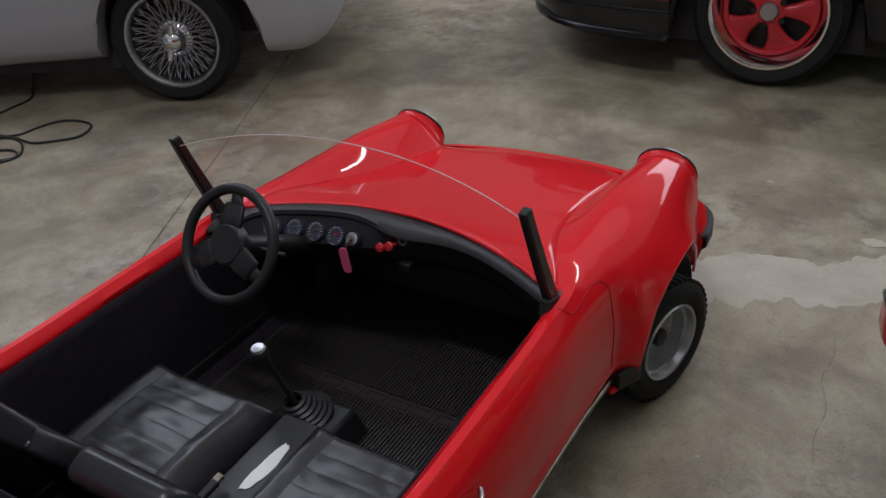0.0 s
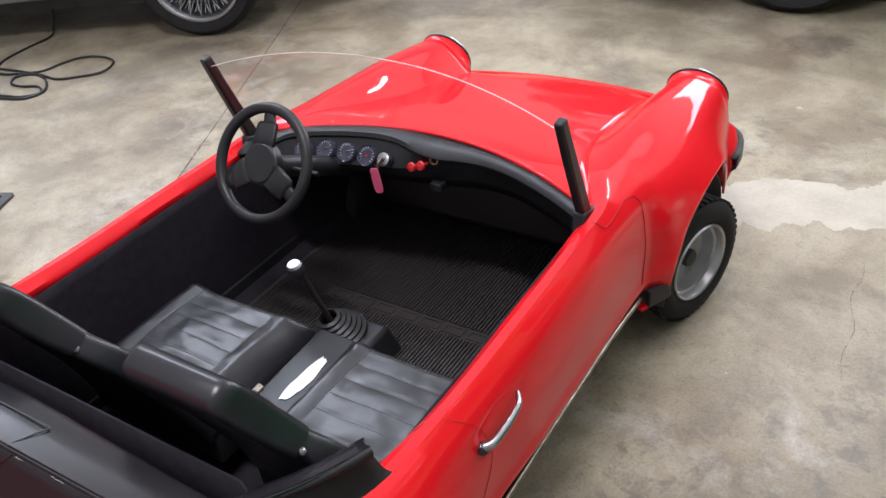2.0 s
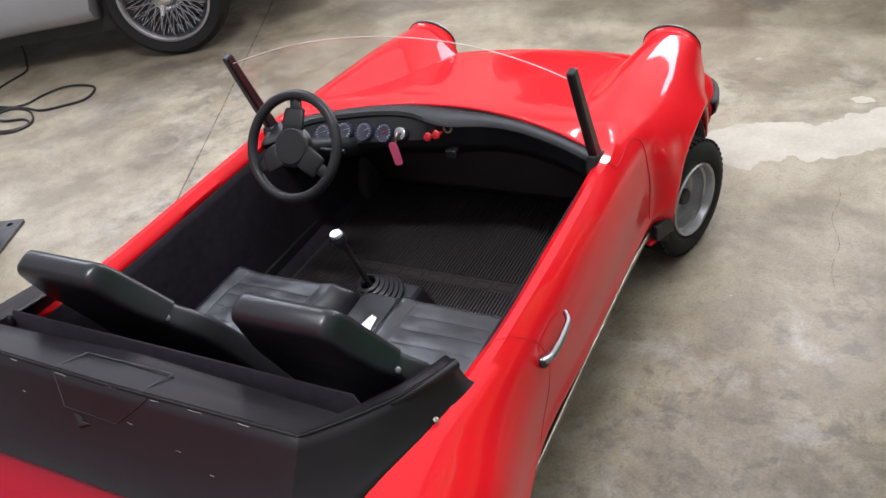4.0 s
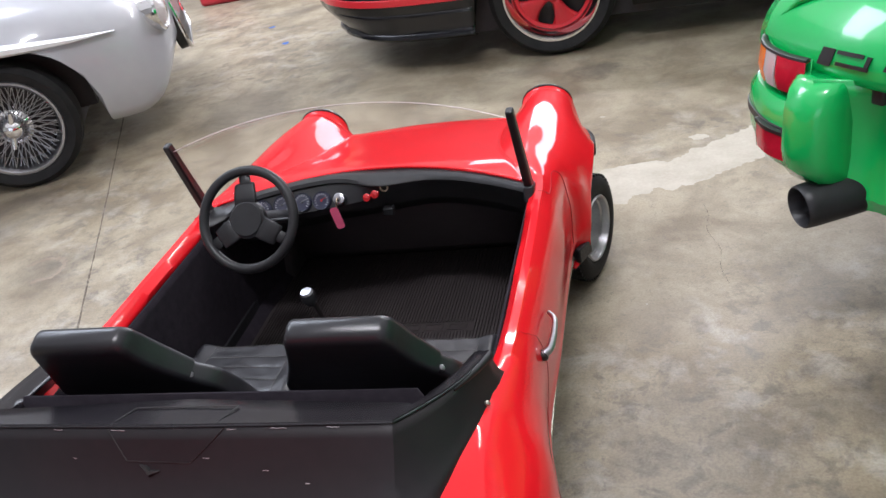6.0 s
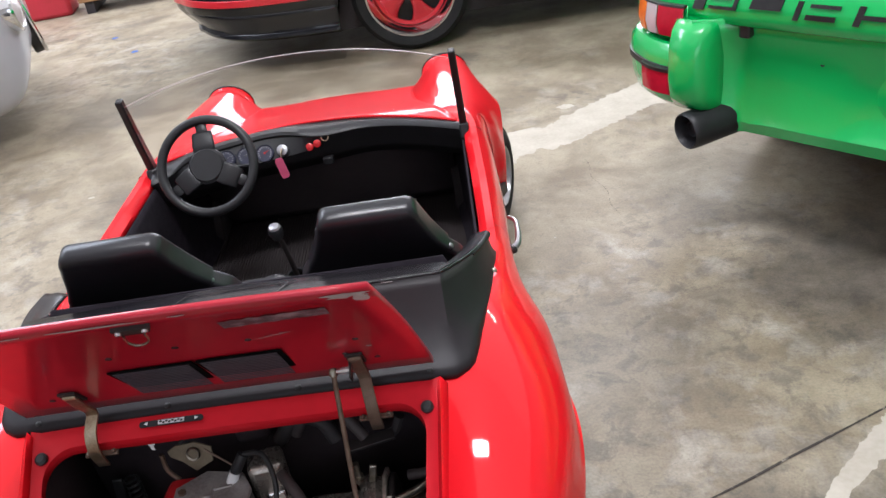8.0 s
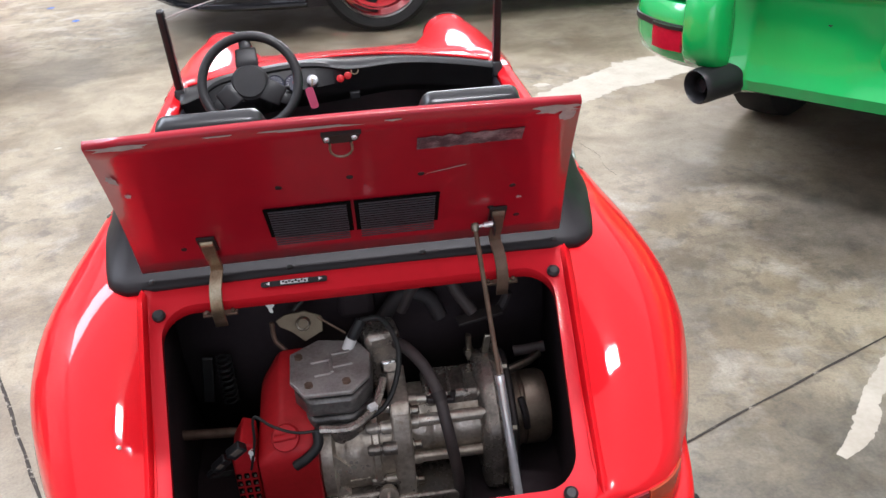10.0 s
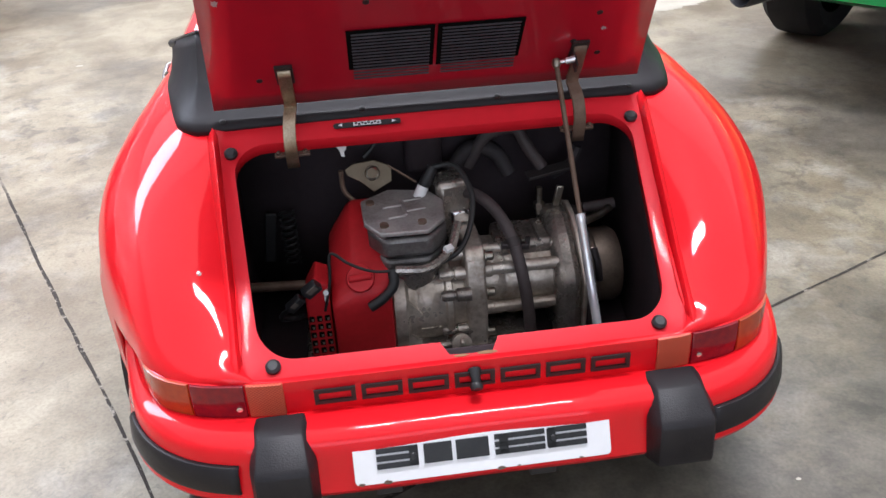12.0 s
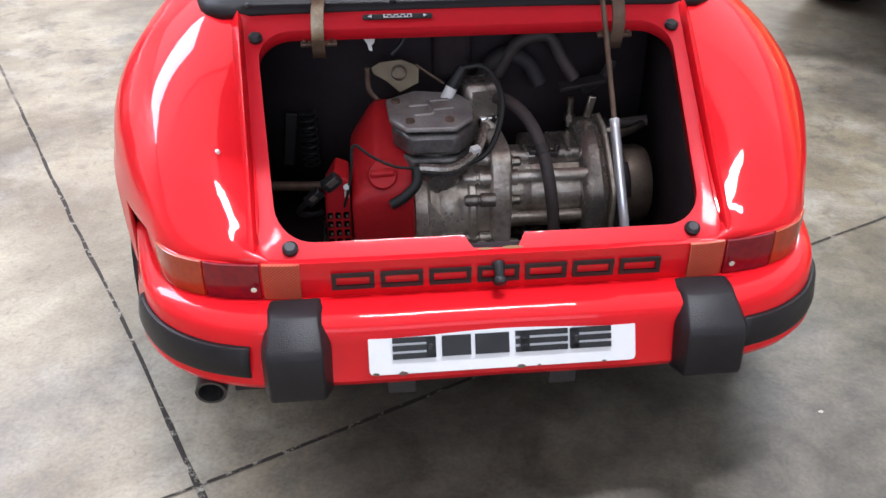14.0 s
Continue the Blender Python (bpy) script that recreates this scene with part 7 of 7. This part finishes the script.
for yy in (0.02, -2.35):
    for s in (1, -1):
        wire_wheel(wc, 0.70, yy, s)
bm = bmesh.new()
box(bm, (0, -1.35, 0.225), (1.30, 3.2, 0.17))
for yy in (0.02, -2.35):
    box(bm, (0, yy, 0.42), (1.1, 0.70, 0.34))
part("underbody", bm, DARK, wc, smooth=False)

# ---- black car with red wheels
bc = thing("black_car", "glossy black sports car with a red stripe and red wheels", "car", (0.23, 4.62, 0), 90)
BW = [(-3.1, 0.70), (-2.3, 0.90), (-1.2, 0.86), (-0.4, 0.86), (0.0, 0.875), (0.35, 0.875), (0.60, 0.860), (0.82, 0.810), (0.98, 0.710), (1.11, 0.540), (1.19, 0.32), (1.22, 0.05)]
car_body("body", bc, BLACKP, BW,
         [(-3.1, 0.34), (-2.3, 0.24), (-0.4, 0.20), (0.36, 0.20), (0.6, 0.20), (0.9, 0.20), (1.22, 0.22)],
         [(-3.1, 0.75), (-2.2, 1.10), (-1.4, 1.25), (-0.6, 0.98), (0.0, 0.86), (0.5, 0.80), (0.85, 0.70), (1.05, 0.60), (1.22, 0.52)],
         [(0.0, 0.31, 0.355), (-2.3, 0.31, 0.355)], -3.1, 1.22, "glossy black car body")
ys = np.r_[np.linspace(0.37, 1.22, 44)]
wv = spline(BW, ys)[:, 0]
side = [(float(w), float(y)) for w, y in zip(wv, ys)]
plan = [(-w, y) for w, y in side] + side[::-1]


def round_front(plan, prof):
    """Sweep with profile (out, z) along a plan line that runs from the left flank round the nose."""
    rows = []
    for o, z in prof:
        row = []
        for i, (x, y) in enumerate(plan):
            a, b = plan[max(i - 1, 0)], plan[min(i + 1, len(plan) - 1)]
            t = V(b[0] - a[0], b[1] - a[1], 0)
            t = t.normalized() if t.length > 1e-6 else V(1, 0, 0)
            row.append(V(x, y, z) + V(-t.y, t.x, 0) * o)
        rows.append(row)
    return grid(bmesh.new(), rows)


def drawn(plan, reach):
    """The plan line with its nose drawn forward by a reach."""
    return [(x, y + reach * max(0.0, (y - 0.55) / 0.67)) for x, y in plan]


high, low = drawn(plan, 0.085), drawn(plan, -0.03)
bump = part("bumper", round_front(high, [(-0.04, 0.470), (0.020, 0.462), (0.050, 0.445), (0.060, 0.405), (0.056, 0.345), (0.050, 0.32), (0.040, 0.315)]), BLACKP, bc, "glossy black front bumper", solid=0.006)
part("stripe", round_front(high, [(0.056, 0.402), (0.066, 0.397), (0.065, 0.366), (0.055, 0.360)]), STRIPE, bump, "red stripe along the bumper", solid=0.003)
bm = bmesh.new()
mid_rows = []
for f, o, z in ((1.0, 0.049, 0.322), (0.85, 0.046, 0.295), (0.6, 0.044, 0.262), (0.35, 0.040, 0.232), (0.2, 0.044, 0.214), (0.15, 0.062, 0.207), (0.12, 0.066, 0.195), (0.1, 0.046, 0.180), (0.1, 0.0, 0.172)):
    line = [(a[0] + (b[0] - a[0]) * f, a[1] + (b[1] - a[1]) * f) for a, b in zip(low, high)]
    row = []
    for i, (x, y) in enumerate(line):
        p, q = line[max(i - 1, 0)], line[min(i + 1, len(line) - 1)]
        t = V(q[0] - p[0], q[1] - p[1], 0)
        t = t.normalized() if t.length > 1e-6 else V(1, 0, 0)
        row.append(V(x, y, z) + V(-t.y, t.x, 0) * o)
    mid_rows.append(row)
part("chin_spoiler", grid(bm, mid_rows), BLACKP, bc, "black chin spoiler with a shiny lip", solid=0.006)


def petal_wheel(parent, x, y, s):
    o, ax = V(x * s, y, 0.31), V(s, 0, 0)
    ty = big_tyre(parent, o, ax, 0.31, 0.228, 0.19, "wheel with a wide black tyre")
    rim = part("rim", lathe(bmesh.new(), [(0.238, 0.080), (0.234, 0.092), (0.225, 0.091), (0.216, 0.078), (0.204, 0.056), (0.194, 0.036), (0.188, 0.0), (0.185, -0.06)], o, ax, 64), CHROME, ty, "polished outer rim")
    part("backing", lathe(bmesh.new(), [(0.0, -0.02), (0.202, -0.02)], o, ax, 40), INK, ty)
    for k in range(5):
        t = radians(90 + 72 * k + 18)
        d, e = V(0, math.cos(t), math.sin(t)), V(0, -math.sin(t), math.cos(t))
        rows = []
        for r, w, h in ((0.036, 0.022, 0.050), (0.066, 0.025, 0.054), (0.100, 0.032, 0.047), (0.130, 0.043, 0.037), (0.154, 0.060, 0.031), (0.172, 0.086, 0.028), (0.184, 0.106, 0.032)):
            rows.append([o + d * (r - 0.006 * abs(q)**2) + e * (w * q) + ax * (h - 0.014 * abs(q)**3) for q in (-1, -0.7, -0.35, 0, 0.35, 0.7, 1)])
        part("petal", grid(bmesh.new(), rows), STRIPE, rim, "red wheel petal", solid=0.012)
    part("red_ring", lathe(bmesh.new(), [(0.190, 0.030), (0.187, 0.037), (0.172, 0.032), (0.170, 0.018)], o, ax, 60), STRIPE, rim)
    part("hub_disc", lathe(bmesh.new(), [(0.062, 0.02), (0.060, 0.050), (0.040, 0.056)], o, ax, 32), STRIPE, rim)
    part("hub_cap", lathe(bmesh.new(), [(0.038, 0.045), (0.038, 0.066), (0.032, 0.074), (0.0, 0.076)], o, ax, 28), SILVER, rim, "silver hub cap")
    for k in range(5):
        t = radians(90 + 72 * k + 54)
        part("wheel_nut", bolt(bmesh.new(), o + V(0, math.cos(t), math.sin(t)) * 0.062 + ax * 0.04, ax, 0.013, 0.018), INK, rim)


for yy in (0.0, -2.3):
    for s in (1, -1):
        petal_wheel(bc, 0.745, yy, s)
bm = bmesh.new()
box(bm, (0, -1.12, 0.235), (1.40, 3.36, 0.21))
for yy in (0.0, -2.3):
    box(bm, (0, yy, 0.45), (1.16, 0.85, 0.4))
part("underbody", bm, DARK, bc, smooth=False)

# ---- green car, seen from behind
gc = thing("green_car", "bright green sports car seen from behind with one exhaust", "car", (1.50, 1.03, 0), -49.5)
GW = [(0.0, 0.86), (0.10, 0.90), (0.30, 0.925), (0.8, 0.94), (1.4, 0.90), (2.2, 0.86), (3.2, 0.86), (3.9, 0.74), (4.25, 0.40)]
car_body("body", gc, GREEN, GW,
         [(0.0, 0.56), (0.2, 0.36), (0.45, 0.24), (1.6, 0.20), (3.6, 0.22), (4.25, 0.30)],
         [(0.0, 0.80), (0.25, 0.93), (0.7, 1.08), (1.3, 1.28), (1.9, 1.36), (2.5, 1.20), (2.9, 0.96), (3.6, 0.82), (4.25, 0.55)],
         [(0.80, 0.31, 0.36), (3.1, 0.31, 0.36)], 0.04, 4.25, "glossy green car body")


def tail_y(x):
    return 0.085 * max(0.0, (abs(x) - 0.50) / 0.40)**2.4


xs = np.linspace(-0.925, 0.925, 61)
rows = []
for y, z in ((-0.010, 0.622), (-0.050, 0.630), (-0.064, 0.640), (-0.070, 0.662), (-0.066, 0.70), (-0.045, 0.745), (0.005, 0.80), (0.08, 0.85), (0.2, 0.91), (0.34, 0.965)):
    rows.append([V(x, y + tail_y(x) + 0.02, z - (0.20 * (z - 0.60)) * (abs(x) / 0.9)**4) for x in xs])
tail = part("engine_cover", grid(bmesh.new(), rows), GREEN, gc, "glossy green sloping tail", solid=0.008)
# centre apron with pressed plate recess
rows = []
for y, z in ((-0.018, 0.650), (-0.004, 0.605), (0.008, 0.55), (0.008, 0.47), (0.0, 0.41), (-0.012, 0.375), (0.0, 0.345), (0.05, 0.325)):
    row = []
    for x in np.linspace(-0.665, 0.665, 71):
        edge = max(0.0, (abs(x) - 0.56) / 0.105)
        dent = 0.012 * (1 / (1 + math.exp((abs(x) - 0.27) / 0.012))) if 0.40 < z < 0.60 else 0.0
        rib = 0.005 * math.exp(-((abs(x) - 0.53) / 0.016)**2) if 0.36 < z < 0.62 else 0.0
        row.append(V(x, y - 0.06 * edge + dent - rib, z))
    rows.append(row)
apron = part("rear_apron", grid(bmesh.new(), rows), GREEN, gc, "green pressed rear apron", solid=0.006)
for cx in (-0.17, 0.17):
    part("boss", lathe(bmesh.new(), [(0.066, -0.006), (0.060, 0.006), (0.048, 0.009), (0.0, 0.010)], (cx, 0.018, 0.49), (0, -1, 0.05), 30), GREEN, apron)
for cx, cz in ((-0.36, 0.55), (-0.30, 0.435), (0.30, 0.435), (0.02, 0.42)):
    part("hole", lathe(bmesh.new(), [(0.0, 0.0), (0.006, 0.0)], (cx, 0.002, cz), (0, -1, 0), 10), INK, apron)
for s in (1, -1):
    # bumper corner
    pl = [(0.64, -0.055), (0.70, -0.058), (0.78, -0.045), (0.85, -0.010), (0.91, 0.035), (0.948, 0.12), (0.965, 0.25), (0.97, 0.42)]
    pl = [tuple(p) for p in smooth_line(pl, 30)]
    if s < 0:
        pl = [(-x, y) for x, y in pl[::-1]]

    def corner_sweep(prof):
        return sweep(bmesh.new(), pl, prof)
    bp = part("bumper_corner", corner_sweep([(-0.03, 0.578), (0.008, 0.572), (0.022, 0.555), (0.026, 0.52), (0.024, 0.46), (0.012, 0.415), (-0.02, 0.39)]), GREEN, gc, "green bumper corner", solid=0.006)
    part("rubber_strip", corner_sweep([(0.022, 0.520), (0.030, 0.517), (0.030, 0.500), (0.022, 0.497)]), INK, bp, solid=0.003)
    # bumper bellows block
    rows = []
    for z, f, g in ((0.646, -0.03, 0.6), (0.642, -0.075, 0.9), (0.622, -0.102, 1.0), (0.58, -0.118, 1.0), (0.50, -0.124, 1.0), (0.45, -0.116, 1.0), (0.418, -0.092, 0.97), (0.405, -0.03, 0.9)):
        rows.append([V(s * x, y, z) for x, y in ((0.728, 0.0), (0.727, f * 0.55), (0.720, f * 0.85), (0.706, f), (0.668, f - 0.005), (0.632, f), (0.616, f * 0.85), (0.608, f * 0.55), (0.605, 0.0))])
    part("bumper_block", grid(bmesh.new(), rows), GREEN, gc, "rounded green bumper block", solid=0.006, flat_angle=70)
    # lamp cluster
    lp = [tuple(p) for p in smooth_line([(0.705, -0.040), (0.76, -0.036), (0.825, -0.016), (0.875, 0.020), (0.91, 0.08)], 60)]

    def lens(lo, hi):
        seg = [p for p in lp if lo <= p[0] <= hi]
        return seg if s > 0 else [(-x, y) for x, y in seg[::-1]]
    prof = [(0.0, 0.670), (0.015, 0.667), (0.022, 0.62), (0.016, 0.590), (0.0, 0.586)]
    cl = part("tail_lamp", sweep(bmesh.new(), lens(0.70, 0.790), prof), LENS_BRIGHT, gc, "red tail lamp cluster with amber indicator", solid=0.003)
    part("clear_lens", sweep(bmesh.new(), lens(0.7895, 0.832), prof), LENS_CLEAR, cl, solid=0.003)
    part("amber_lens", sweep(bmesh.new(), lens(0.831, 0.91), prof), AMBER, cl, solid=0.003)
    part("gasket", sweep(bmesh.new(), lens(0.69, 0.91), [(0.0, 0.674), (0.014, 0.673), (0.0155, 0.668), (0.0, 0.666)]), INK, cl, solid=0.003)
    part("lamp_backing", sweep(bmesh.new(), lens(0.69, 0.91), [(-0.004, 0.67), (0.0, 0.62), (-0.004, 0.574)]), GREEN, gc, solid=0.003)
    rf = [tuple(p) for p in smooth_line([(0.722, -0.082), (0.78, -0.074), (0.830, -0.050)], 16)]
    rf = rf if s > 0 else [(-x, y) for x, y in rf[::-1]]
    r = part("reflector", sweep(bmesh.new(), rf, [(-0.03, 0.506), (0.012, 0.505), (0.014, 0.475), (0.012, 0.445), (-0.03, 0.444)]), LENS_BRIGHT, gc, "red bumper reflector in a black frame", solid=0.003)
    part("frame", sweep(bmesh.new(), rf, [(-0.03, 0.516), (0.016, 0.515), (0.016, 0.506), (-0.03, 0.505)]), INK, r, solid=0.002)
# catch bracket and badge shapes on the tail
part("catch", box(bmesh.new(), (-0.545, -0.022, 0.625), (0.030, 0.03, 0.045)), INK, gc, bevel=0.006)
for k, (x0, x1, z0, z1) in enumerate(((-0.690, -0.655, 0.672, 0.710), (-0.640, -0.560, 0.678, 0.686), (-0.640, -0.575, 0.702, 0.710), (-0.570, -0.560, 0.686, 0.708), (-0.525, -0.445, 0.686, 0.712), (-0.415, -0.402, 0.668, 0.712), (-0.385, -0.315, 0.672, 0.684), (-0.375, -0.305, 0.700, 0.708), (-0.275, -0.260, 0.668, 0.712), (-0.255, -0.19, 0.684, 0.694), (-0.180, -0.166, 0.668, 0.712), (-0.14, -0.06, 0.672, 0.682), (-0.14, -0.06, 0.70, 0.708))):
    rows = []
    for z in (z0, z1):
        y = float(spline([(0.64, -0.055), (0.665, -0.070), (0.70, -0.066), (0.745, -0.045)], [z])[0][0])
        rows.append([V(x + 0.25 * (z - z0), y + tail_y(x) + 0.02 - 0.004, z - 0.2 * (z - 0.6) * (abs(x) / 0.9)**4) for x in np.linspace(x0, x1, 5)])
    part("badge_bar", grid(bmesh.new(), rows), INK, tail, "plain black badge bar", smooth=False, solid=0.002)
# exhaust
ex = part("exhaust_pipe", lathe(bmesh.new(), [(0.040, 0.10), (0.0435, 0.004), (0.046, 0.0), (0.049, 0.003), (0.051, 0.02), (0.051, 0.26), (0.046, 0.30)], (-0.655, -0.125, 0.365), (0.35, 1, 0.05), 36), PLASTIC, gc, "wide matt black exhaust tail pipe")
part("baffle", lathe(bmesh.new(), [(0.0, 0.03), (0.018, 0.03), (0.020, 0.02), (0.024, 0.05)], (-0.655, -0.125, 0.365), (0.35, 1, 0.05), 20), PLASTIC, ex)
bm = bmesh.new()
box(bm, (0, 2.35, 0.265), (1.5, 2.9, 0.21))
box(bm, (0, 0.50, 0.41), (1.12, 0.80, 0.15))
part("underbody", bm, DARK, gc, smooth=False)
for yy in (0.80, 3.1):
    for s in (1, -1):
        petal_wheel(gc, 0.77, yy, s)
